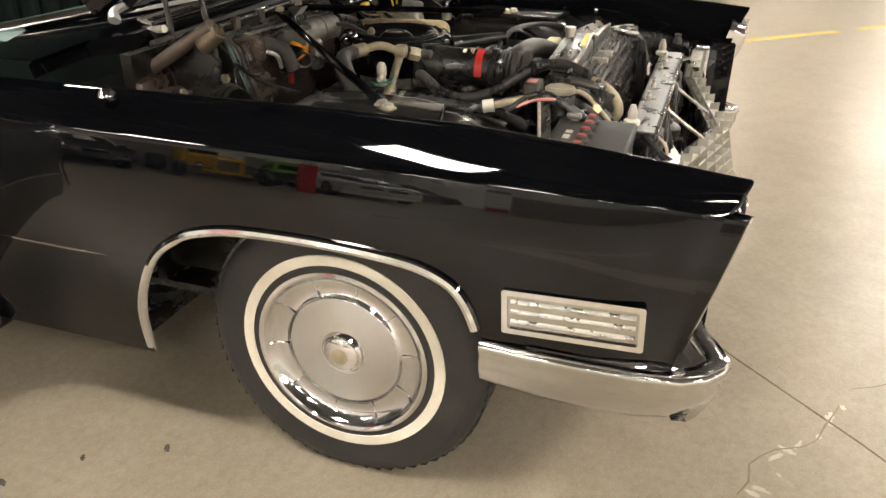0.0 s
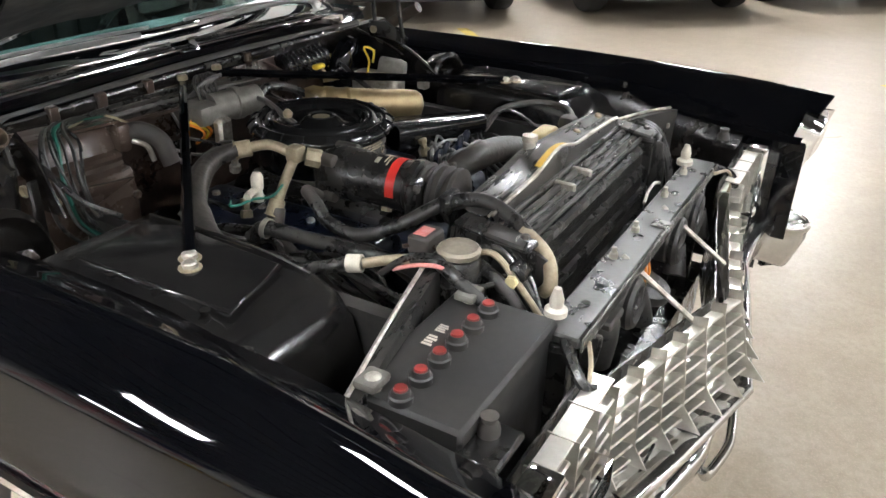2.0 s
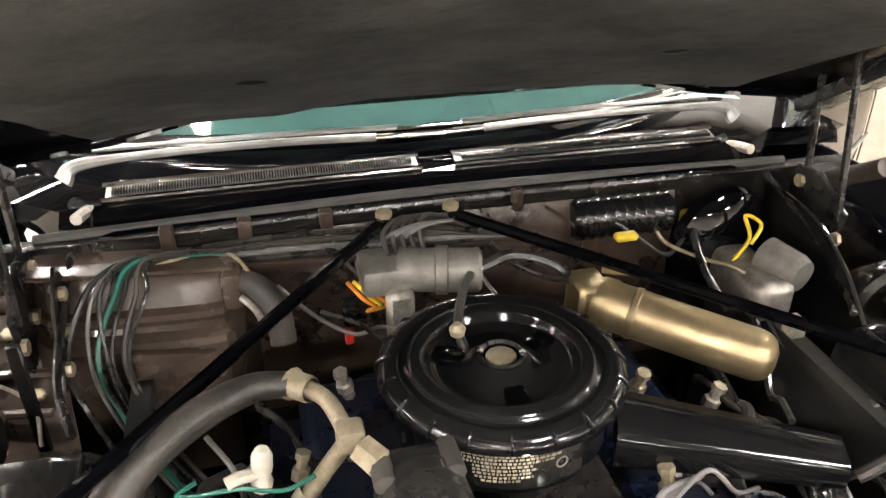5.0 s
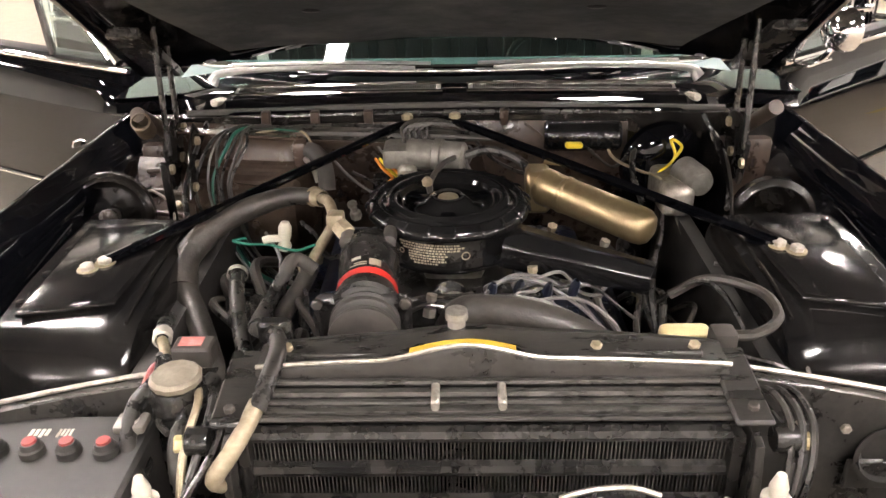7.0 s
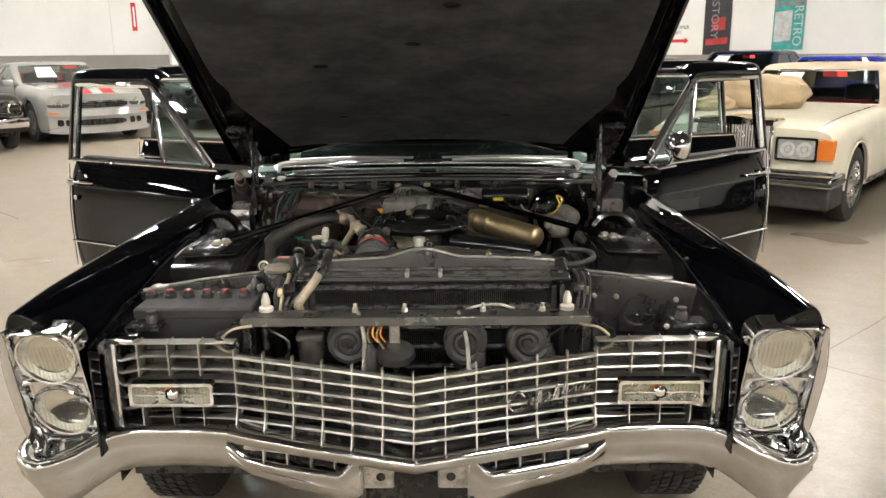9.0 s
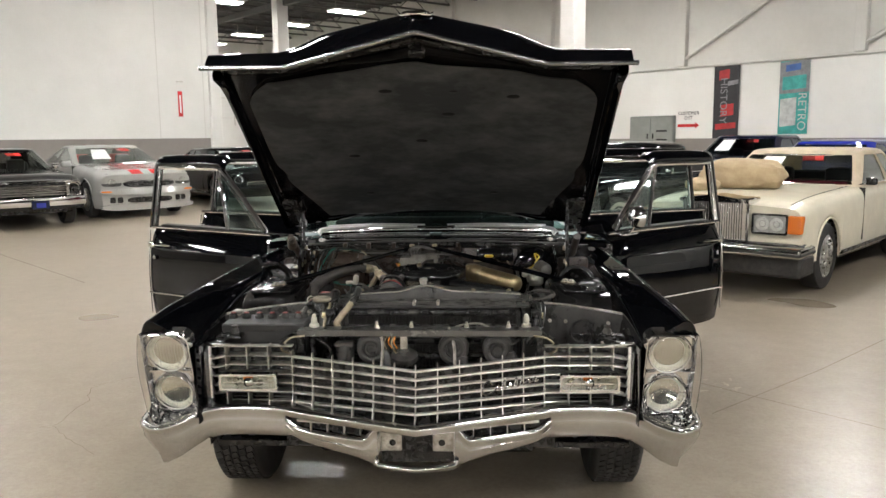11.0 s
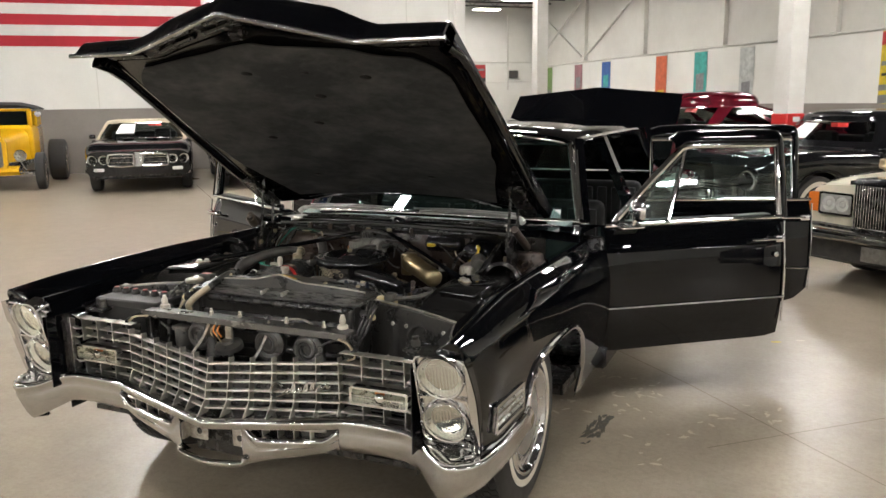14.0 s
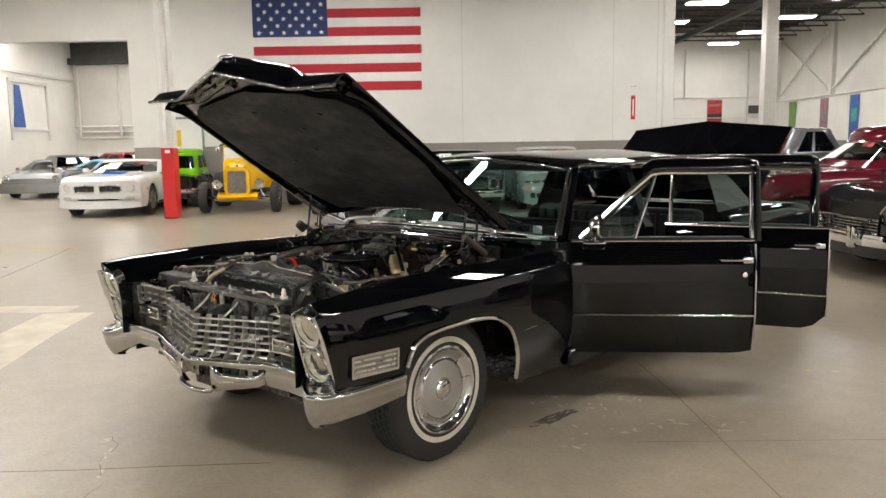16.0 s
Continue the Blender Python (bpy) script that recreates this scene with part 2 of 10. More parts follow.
yellow_line = varied(principled("yellow_line", (0.62, 0.47, 0.06), 0.6), (0.45, 0.36, 0.12), 7, 0.5)


def concrete():
    m = principled("concrete", (0.3, 0.255, 0.2), 0.4)
    nt = m.node_tree
    b = nt.nodes["Principled BSDF"]
    co = nt.nodes.new("ShaderNodeTexCoord")
    def noise_node(scale, detail, rough=0.6):
        n = nt.nodes.new("ShaderNodeTexNoise")
        n.inputs["Scale"].default_value, n.inputs["Detail"].default_value, n.inputs["Roughness"].default_value = scale, detail, rough
        nt.links.new(co.outputs["Object"], n.inputs["Vector"])
        return n
    big, mid, fine, fleck = noise_node(0.35, 3, 0.5), noise_node(1.5, 2.5, 0.5), noise_node(38, 4), noise_node(7, 3, 0.5)
    def mix(a, b_, f):
        x = nt.nodes.new("ShaderNodeMix")
        x.data_type = "RGBA"
        for sock, v in (("A", a), ("B", b_)):
            s = [i for i in x.inputs if i.name == sock and i.type == "RGBA"][0]
            if isinstance(v, tuple):
                s.default_value = (*v, 1)
            else:
                nt.links.new(v, s)
        nt.links.new(f, x.inputs[0])
        return [o for o in x.outputs if o.type == "RGBA"][0]
    def ramp(src, lo, hi):
        r = nt.nodes.new("ShaderNodeMapRange")
        r.inputs["From Min"].default_value, r.inputs["From Max"].default_value = lo, hi
        nt.links.new(src.outputs[0], r.inputs[0])
        return r.outputs[0]
    c = mix((0.265, 0.216, 0.155), (0.39, 0.332, 0.252), ramp(big, 0.0, 1.0))
    c = mix(c, (0.2, 0.162, 0.112), ramp(mid, 0.1, 1.05))
    stain = noise_node(0.8, 2, 0.5)
    c = mix(c, (0.17, 0.135, 0.09), ramp(stain, 0.1, 1.5))
    c = mix(c, (0.42, 0.37, 0.295), ramp(fleck, 0.0, 1.5))
    c = mix(c, (0.2, 0.165, 0.12), ramp(fine, 0.4, 1.0))
    speck = noise_node(140, 3)
    c = mix(c, (0.42, 0.37, 0.295), ramp(speck, 0.5, 1.0))
    nt.links.new(c, b.inputs["Base Color"])
    mr = nt.nodes.new("ShaderNodeMapRange")
    mr.inputs["From Min"].default_value, mr.inputs["From Max"].default_value = 0.0, 1.0
    mr.inputs["To Min"].default_value, mr.inputs["To Max"].default_value = 0.2, 0.42
    nt.links.new(big.outputs[0], mr.inputs[0])
    nt.links.new(mr.outputs[0], b.inputs["Roughness"])
    return m


concrete_floor = concrete()


def paint(name, color, flake=0.0):
    return varied(principled(name, color, 0.1 + 0.15 * flake, flake), tuple(c * 0.9 for c in color), 4, 0.5)


# ---- mesh helpers ----
def finish(name, bm, mat, parent=None, label="", smooth=40):
    """Links a bmesh as one mesh object."""
    bmesh.ops.recalc_face_normals(bm, faces=bm.faces)
    me = bpy.data.meshes.new(name)
    bm.to_mesh(me)
    bm.free()
    for m in (mat if isinstance(mat, (list, tuple)) else [mat]):
        me.materials.append(m)
    if smooth:
        me.shade_smooth()
        me.set_sharp_from_angle(angle=radians(smooth))
    ob = new(name, me)
    if parent is not None:
        ob.parent = parent
    if label:
        tagged(ob, label)
    return ob


def part(name, bm, mat, parent, label="", smooth=40):
    return finish(name, bm, mat, parent, label, smooth)


def empty(name, m=None, label="", category="", group=""):
    ob = new(name)
    ob.empty_display_size = 0.2
    if m is not None:
        ob.matrix_basis = m
    return tagged(ob, label, category, group)


def structure(name, bm, mat, label, category, smooth=0):
    return tagged(finish(name, bm, mat, None, "", smooth), label, category, "", "structure")


def add_box(bm, lo, hi, bevel=0.0, m=None, mat=0, seg=1):
    lo, hi = Vector(lo), Vector(hi)
    c, s = (lo + hi) / 2, hi - lo
    mx = Matrix.Translation(c) @ Matrix.Diagonal((*s, 1))
    if m is not None:
        mx = m @ mx
    r = bmesh.ops.create_cube(bm, size=1, matrix=mx)
    fs = {f for v in r["verts"] for f in v.link_faces}
    for f in fs:
        f.material_index = mat
    if bevel:
        es = list({e for v in r["verts"] for e in v.link_edges})
        out = bmesh.ops.bevel(bm, geom=es, offset=bevel, segments=seg, affect="EDGES", profile=0.5)
        for f in out["faces"]:
            f.material_index = mat
    return bm


def box(lo, hi, bevel=0.0, m=None, seg=1):
    return add_box(bmesh.new(), lo, hi, bevel, m, 0, seg)


def add_grid(bm, rows, close_u=False, close_v=False, mat=0, skip=None):
    """Quads over rows of points, all of one length."""
    vs = [[bm.verts.new(p) for p in r] for r in rows]
    n, k = len(vs), len(vs[0])
    for i in range(n if close_u else n - 1):
        for j in range(k if close_v else k - 1):
            if skip and skip(i, j):
                continue
            q = [vs[i][j], vs[(i + 1) % n][j], vs[(i + 1) % n][(j + 1) % k], vs[i][(j + 1) % k]]
            if len({tuple(round(c, 6) for c in v.co) for v in q}) < 3:
                continue
            f = bm.faces.new(q)
            f.material_index = mat
    return vs


def sheet(rows, thick=0.0, close_u=False, close_v=False, mirror=False):
    bm = bmesh.new()
    add_grid(bm, rows, close_u, close_v)
    if mirror:
        add_grid(bm, [[(-p[0], p[1], p[2]) for p in r] for r in rows], close_u, close_v)
    bmesh.ops.remove_doubles(bm, verts=bm.verts, dist=0.0004)
    if thick:
        bmesh.ops.recalc_face_normals(bm, faces=bm.faces)
        bmesh.ops.solidify(bm, geom=bm.faces[:], thickness=thick)
    return bm


def add_lathe(bm, profile, n=32, m=None, mat=0):
    """Turns (radius, height) pairs round the z axis of m."""
    rows = []
    for r, h in profile:
        ring = []
        for i in range(n):
            a = 2 * math.pi * i / n
            p = Vector((max(r, 1e-5) * math.cos(a), max(r, 1e-5) * math.sin(a), h))
            ring.append(m @ p if m is not None else p)
        rows.append(ring)
    add_grid(bm, rows, False, True, mat)
    bmesh.ops.remove_doubles(bm, verts=bm.verts, dist=0.00005)
    return bm


def lathe(profile, n=32, m=None):
    return add_lathe(bmesh.new(), profile, n, m)


def axis(p, direction):
    """A pose at p whose z axis points along direction."""
    return Matrix.Translation(p) @ Vector(direction).to_track_quat("Z", "Y").to_matrix().to_4x4()


def smooth_path(pts, per=8):
    """A Catmull-Rom curve through the points."""
    pts = [Vector(p) for p in pts]
    if len(pts) < 3:
        return pts
    out = []
    ext = [2 * pts[0] - pts[1], *pts, 2 * pts[-1] - pts[-2]]
    for i in range(1, len(ext) - 2):
        a, b, c, d = ext[i - 1:i + 3]
        for k in range(per):
            t = k / per
            out.append(0.5 * ((2 * b) + (c - a) * t + (2 * a - 5 * b + 4 * c - d) * t * t + (3 * b - a - 3 * c + d) * t ** 3))
    out.append(pts[-1])
    return out


def add_tube(bm, pts, r, n=10, per=8, straight=False, mat=0, radii=None):
    path = [Vector(p) for p in pts] if straight else smooth_path(pts, per)
    t0 = (path[1] - path[0]).normalized()
    side = t0.orthogonal().normalized()
    rows = []
    for i, p in enumerate(path):
        t = (path[min(i + 1, len(path) - 1)] - path[max(i - 1, 0)]).normalized()
        side = (side - t * side.dot(t)).normalized()
        up = t.cross(side)
        rr = r if radii is None else radii(i / (len(path) - 1))
        rows.append([p + rr * (math.cos(2 * math.pi * j / n) * side + math.sin(2 * math.pi * j / n) * up) for j in range(n)])
    vs = add_grid(bm, rows, False, True, mat)
    for ring in (vs[0], vs[-1]):
        f = bm.faces.new(ring)
        f.material_index = mat
    return bm


def tube(pts, r, n=10, per=8, straight=False, radii=None):
    return add_tube(bmesh.new(), pts, r, n, per, straight, 0, radii)


def add_prism(bm, outline, depth, m=None, mat=0, bevel=0.0):
    """A flat outline in the xy plane, given depth along z."""
    a = [bm.verts.new((m @ Vector((x, y, 0))) if m is not None else (x, y, 0)) for x, y in outline]
    b = [bm.verts.new((m @ Vector((x, y, depth))) if m is not None else (x, y, depth)) for x, y in outline]
    n = len(a)
    fs = [bm.faces.new(a[::-1]), bm.faces.new(b)]
    for i in range(n):
        fs.append(bm.faces.new((a[i], a[(i + 1) % n], b[(i + 1) % n], b[i])))
    for f in fs:
        f.material_index = mat
    if bevel:
        es = list(fs[0].edges) + list(fs[1].edges)
        bmesh.ops.bevel(bm, geom=es, offset=bevel, segments=2, affect="EDGES", profile=0.5)
    return bm


def prism(outline, depth, m=None, bevel=0.0):
    return add_prism(bmesh.new(), outline, depth, m, 0, bevel)


def rounded(w, h, r, n=5):
    """A rounded rectangle about the origin."""
    out = []
    for cx, cy, a0 in ((w / 2 - r, h / 2 - r, 0), (-w / 2 + r, h / 2 - r, 90), (-w / 2 + r, -h / 2 + r, 180), (w / 2 - r, -h / 2 + r, 270)):
        for i in range(n + 1):
            a = radians(a0 + 90 * i / n)
            out.append((cx + r * math.cos(a), cy + r * math.sin(a)))
    return out


def add_ring_frame(bm, outer, inner, depth, m=None, mat=0):
    """A frame between two outlines with the same number of points."""
    T = (lambda p: m @ Vector(p)) if m is not None else Vector
    rows = [[T((x, y, 0)) for x, y in outer], [T((x, y, depth)) for x, y in outer], [T((x, y, depth)) for x, y in inner], [T((x, y, 0)) for x, y in inner]]
    rows = list(map(list, zip(*rows)))
    add_grid(bm, rows, True, True, mat)
    return bm


def lerp(a, b, t):
    return a + (b - a) * t


def curve_at(pairs, x):
    """A piecewise straight line through (x, y) pairs."""
    if x <= pairs[0][0]:
        return pairs[0][1]
    for (x0, y0), (x1, y1) in zip(pairs, pairs[1:]):
        if x <= x1:
            return lerp(y0, y1, (x - x0) / (x1 - x0))
    return pairs[-1][1]

# ---- the hall: its walls stand turned against the car ----
TURN = 42.0
HALL = pose(0, 0, 0, 0, 0, TURN)   # u along the flag wall, v towards it


def hall(u, v, z=0.0):
    return HALL @ Vector((u, v, z))


def hall_box(u0, u1, v0, v1, z0, z1, bm=None, bevel=0.0, mat=0):
    return add_box(bm or bmesh.new(), (u0, v0, z0), (u1, v1, z1), bevel, HALL, mat)


structure("floor", hall_box(-34, 22, -24, 40, -0.2, 0), concrete_floor, "worn polished tan concrete showroom floor with cracks", "floor")

FLAG_V, BANNER_U, FAR_V, TOP = 18.3, 18.0, 37.0, 6.9
bm = bmesh.new()
hall_box(-7.4, 7.2, FLAG_V, FLAG_V + 0.3, 0, 1.54, bm, 0, 1)
hall_box(-7.4, 7.2, FLAG_V, FLAG_V + 0.3, 1.54, TOP, bm, 0, 0)
hall_box(-12.4, -7.4, FLAG_V, FLAG_V + 0.3, 4.45, TOP, bm, 0, 0)
hall_box(-33, -12.4, FLAG_V, FLAG_V + 0.3, 0, 1.54, bm, 0, 1)
hall_box(-33, -12.4, FLAG_V, FLAG_V + 0.3, 1.54, TOP, bm, 0, 0)
hall_box(7.2, 7.5, FLAG_V - 0.12, FLAG_V + 0.42, 0, TOP, bm, 0.02, 0)
wall = structure("wall_north", bm, [wall_white, wall_grey], "white painted block wall with a grey lower band", "wall")
for u in (1.72, 5.85, -1.9, 7.05):
    structure("wall_joint", hall_box(u, u + 0.025, FLAG_V - 0.004, FLAG_V, 1.54, TOP), wall_shade, "narrow vertical joint in the white block wall", "trim")
bm = bmesh.new()
hall_box(BANNER_U, BANNER_U + 0.3, -20, FAR_V, 0, 1.4, bm, 0, 1)
hall_box(BANNER_U, BANNER_U + 0.3, -20, FAR_V, 1.4, 3.3, bm, 0, 0)
hall_box(BANNER_U + 0.06, BANNER_U + 0.3, -20, FAR_V, 3.3, TOP, bm, 0, 2)
structure("wall_east", bm, [wall_white, wall_grey, wall_shade], "long white wall with a ledge and a grey lower band", "wall")
structure("wall_ledge", hall_box(BANNER_U - 0.05, BANNER_U + 0.06, -20, FAR_V, 3.34, 3.4, None, 0.01), wall_shade, "thin ledge running along the white wall", "trim")
for i, v in enumerate((1.2, 6.2, 11.0, 16.0, 21.0, 26.0, 31.0, 36.6)):
    structure("wall_post", hall_box(BANNER_U - 0.12, BANNER_U + 0.06, v - 0.13, v + 0.13, 3.4, TOP, None, 0.01), wall_shade, "pale steel post standing on the wall ledge", "trim")
    if i in (1, 2, 6):
        bm = bmesh.new()
        add_tube(bm, [hall(BANNER_U - 0.04, v - 0.1, 3.6), hall(BANNER_U - 0.04, v - 4.8, 6.1)], 0.05, 6, straight=True)
        if i == 6:
            add_tube(bm, [hall(BANNER_U - 0.14, v + 5.0, 3.6), hall(BANNER_U - 0.14, v + 0.3, 6.1)], 0.05, 6, straight=True)
            add_tube(bm, [hall(BANNER_U - 0.04, v + 0.3, 3.6), hall(BANNER_U - 0.04, v + 5.0, 6.1)], 0.05, 6, straight=True)
        structure("wall_brace", bm, wall_shade, "diagonal pale steel brace on the upper wall", "trim", 30)
bm = bmesh.new()
hall_box(7.2, BANNER_U, FAR_V, FAR_V + 0.3, 0, TOP, bm, 0, 0)
structure("wall_far", bm, [wall_white], "white painted far wall with pipes", "wall")
for u, z0, z1 in ((13.4, 3.6, 6.0), (16.6, 2.2, 6.0)):
    structure("wall_pipe", tube([hall(u, FAR_V - 0.06, z0), hall(u, FAR_V - 0.06, z1)], 0.05, 8, straight=True), wall_shade, "pale pipe on the far wall", "pipe", 30)
structure("wall_pipe", tube([hall(8, FAR_V - 0.06, 3.62), hall(17.9, FAR_V - 0.06, 3.62)], 0.03, 6, straight=True), wall_shade, "pale pipe on the far wall", "pipe", 30)
structure("wall_pipe", tube([hall(8, FAR_V - 0.06, 2.6), hall(17.9, FAR_V - 0.06, 2.6)], 0.02, 6, straight=True), wall_shade, "pale pipe on the far wall", "pipe", 30)
structure("wall_south", hall_box(-33, 22, -22.3, -22, 0, TOP), wall_white, "plain white painted wall", "wall")
structure("wall_west", hall_box(-33.3, -33, -22, 32, 0, TOP), wall_white, "plain white painted wall", "wall")
structure("wall_partition", hall_box(7.2, 7.5, FLAG_V + 0.42, FAR_V, 0, TOP), wall_white, "white partition wall behind the flag wall", "wall")
structure("wall_back_room", hall_box(-33, -4.5, 31.7, 32, 0, TOP), wall_shade, "pale panelled wall of the side room", "wall")
structure("wall_store", hall_box(-15.5, -15.23, FLAG_V + 0.3, 31.7, 0, TOP), wall_white, "white wall closing the side room", "wall")
structure("wall_side_room", hall_box(-4.8, -4.5, FLAG_V + 0.3, 31.7, 0, TOP), wall_shade, "pale panelled wall of the side room", "wall")
structure("wall_closing", hall_box(7.5, 22, FAR_V + 0.3, FAR_V + 0.5, 0, TOP), wall_white, "plain white wall", "wall")

bm = hall_box(-34, 22, -24, 40, TOP, TOP + 0.2)
structure("ceiling", bm, deck_dark, "dark metal roof deck", "ceiling")
bm = bmesh.new()
for k in range(40):
    v = -21 + 1.5 * k
    if v > 36.5:
        break
    for u0, u1 in (((-33, 17.9),) if v < FLAG_V - 0.3 else ((7.6, 17.9),)):
        for z in (6.32, 6.8):
            hall_box(u0, u1, v - 0.04, v + 0.04, z, z + 0.06, bm)
        n = int((u1 - u0) / 0.6)
        for i in range(n):
            a, b = hall(u0 + (u1 - u0) * i / n, v, 6.36 if i % 2 else 6.82), hall(u0 + (u1 - u0) * (i + 1) / n, v, 6.82 if i % 2 else 6.36)
            add_tube(bm, [a, b], 0.018, 4, straight=True)
for u in (-14, -4.7, 3.3, 12.3):
    hall_box(u - 0.09, u + 0.09, -21, 36 if u > 7 else 18, 6.1, 6.3, bm)
tagged(finish("ceiling_joists", bm, joist_dark, None, "", 0), "dark open web steel roof joists and girders", "joists", "", "stuff")

# columns
def column(u, v, w=0.26, red=1.3, label=""):
    e = empty("column", HALL @ pose(u, v, 0), label or "white steel column with a red painted guard at its foot", "column", "hall columns")
    part("shaft", add_box(bmesh.new(), (-w / 2, -w / 2, 0), (w / 2, w / 2, TOP), 0.015), column_white, e)
    if red:
        g = w / 2 + 0.012
        part("guard", add_box(bmesh.new(), (-g, -g, 0), (g, g, red), 0.02), safety_red, e, "red painted steel guard")
        part("tag", add_box(bmesh.new(), (-0.05, -g - 0.004, red - 0.12), (0.06, -g, red - 0.05)), paper, e, "small white notice")
    return e


column(-4.72, 13.45, 0.27, 1.53)
part("downpipe", tube([(0.05, -0.2, TOP), (0.05, -0.2, 3.2), (-0.02, -0.2, 2.4), (-0.02, -0.2, 1.6)], 0.05, 8), column_white, scene.objects["column"])
column(7.75, 6.1, 0.28, 1.38)
column(12.2, 23.5, 0.42, 1.2)

# ceiling lights
def ceiling_light(lit):
    e = empty("ceiling_light", None, "long white high bay light hanging under the joists, lit", "ceiling light", "high bay lights")
    part("housing", add_box(bmesh.new(), (-0.66, -0.31, 0.0), (0.66, 0.31, 0.07), 0.015), column_white, e)
    part("diffuser", add_box(bmesh.new(), (-0.62, -0.27, -0.022), (0.62, 0.27, -0.002), 0.008), lit, e, "bright glowing diffuser")
    for x in (-0.45, 0.45):
        part("hanger", tube([(x, 0, 0.06), (x, 0, 0.36)], 0.006, 6, straight=True), zinc, e)
    return e


first = ceiling_light(panel_faint)
first.matrix_basis = HALL @ pose(9.95, 23.2, 6.0)
for u, v in [(14.4, 22.6), (14.4, 26.6), (14.4, 30.6), (14.4, 34.4), (9.95, 27.4), (9.95, 31.4)]:
    copy_thing(first, HALL @ pose(u, v, 6.0))
for u, v in ((-7, 21), (-11, 21), (-14, 21), (-7, 25.5), (-11, 25.5), (-14, 25.5), (-8, 29), (-12, 29)):
    copy_thing(first, HALL @ pose(u, v, 5.9))
hall_light = ceiling_light(panel_lit)
hall_light.matrix_basis = HALL @ pose(-28.65, -10.95, 6.0)
for u in (-28.65, -21.65, -14.65, -7.65, -0.65, 6.35, 13.35):
    # the -18.4 row is unseen, added to brighten the south wall for reflections
    for v in (-18.4, -10.95, -3.45, 4.05, 11.05):
        if (u, v) != (-28.65, -10.95):
            copy_thing(hall_light, HALL @ pose(u, v, 6.0))
    # extra faint row, not a seen fixture, added to brighten the flag wall
    copy_thing(first, HALL @ pose(u, 15.0, 6.0))

# flag on the wall
flag_red = varied(principled("flag_red", (0.46, 0.02, 0.035), 0.75), (0.38, 0.018, 0.03), 3, 0.5)
flag_white = varied(principled("flag_white", (0.76, 0.75, 0.72), 0.75), (0.7, 0.69, 0.66), 3, 0.5)
flag_blue = varied(principled("flag_blue", (0.025, 0.045, 0.16), 0.75), (0.02, 0.035, 0.12), 3, 0.5)
FU0, FU1, FZ0, ST = -3.95, 0.62, 3.0, 0.2433
flag = empty("flag", HALL @ pose(FU0, FLAG_V - 0.02, FZ0), "large cloth flag of red and white stripes with stars, hung flat", "flag")


def cloth(x0, x1, z0, z1, y=0.0):
    rows = [[(lerp(x0, x1, i / 24), y + 0.008 * math.sin(2.1 * lerp(x0, x1, i / 24) + 3 * z), z) for i in range(25)] for z in (z0, z1)]
    return sheet(rows, 0.003)


for i in range(13):
    part("stripe", cloth(0 if i < 6 else 2.04, FU1 - FU0, ST * i, ST * (i + 1)), flag_red if i % 2 == 0 else flag_white, flag)
canton = part("canton", cloth(0, 2.04, 6 * ST, 13 * ST), flag_blue, flag, "dark blue field with white stars")
star_m = bpy.data.meshes.new("star")
bm = bmesh.new()
add_prism(bm, [((0.075 if k % 2 == 0 else 0.029) * math.sin(k * math.pi / 5), (0.075 if k % 2 == 0 else 0.029) * math.cos(k * math.pi / 5)) for k in range(10)], 0.004)
bm.to_mesh(star_m)
bm.free()
star_m.materials.append(flag_white)
for r in range(9):
    for c in range(6 if r % 2 == 0 else 5):
        s = new("star", star_m)
        s.parent = canton
        s.matrix_basis = pose(2.04 * (c + (0.5 if r % 2 == 0 else 1.0)) / 6, -0.012, 6 * ST + 7 * ST * (r + 0.6) / 9.2, 90)

# banners along the east wall
def banner(v, z0, z1, w, base, shapes, label, far=False):
    if far:
        e = empty("banner", HALL @ pose(v, FAR_V - 0.03, 0), label, "banner", "wall banners")
    else:
        e = empty("banner", HALL @ pose(BANNER_U - 0.03, v, 0, 0, 0, -90), label, "banner", "wall banners")
    part("cloth", add_box(bmesh.new(), (-w / 2, -0.004, z0), (w / 2, 0.004, z1), 0.002), base, e)
    part("rod", tube([(-w / 2 - 0.02, 0, z1), (w / 2 + 0.02, 0, z1)], 0.012, 6, straight=True), zinc, e)
    for i, (x0, x1, a, b, m) in enumerate(shapes):
        o = [(lerp(-w / 2, w / 2, x0), lerp(z0, z1, a)), (lerp(-w / 2, w / 2, x1), lerp(z0, z1, a + 0.02)), (lerp(-w / 2, w / 2, x1), lerp(z0, z1, b)), (lerp(-w / 2, w / 2, x0), lerp(z0, z1, b - 0.02))]
        part("print", prism(o, 0.003, pose(0, -0.0045 - 0.001 * i, 0, 90)), m, e)
    return e


def ink(name, c):
    return varied(principled(name, c, 0.6), tuple(x * 0.6 for x in c), 5, 0.5)


ink_black, ink_red, ink_teal, ink_white = ink("ink_black", (0.03, 0.03, 0.032)), ink("ink_red", (0.5, 0.03, 0.03)), ink("ink_teal", (0.06, 0.4, 0.36)), ink("ink_white", (0.6, 0.62, 0.6))
ink_yellow, ink_blue, ink_orange, ink_grey = ink("ink_yellow", (0.75, 0.55, 0.03)), ink("ink_blue", (0.05, 0.13, 0.4)), ink("ink_orange", (0.6, 0.13, 0.05)), ink("ink_grey", (0.25, 0.25, 0.26))
ink_wine, ink_green = ink("ink_wine", (0.4, 0.2, 0.22)), ink("ink_green", (0.2, 0.34, 0.1))


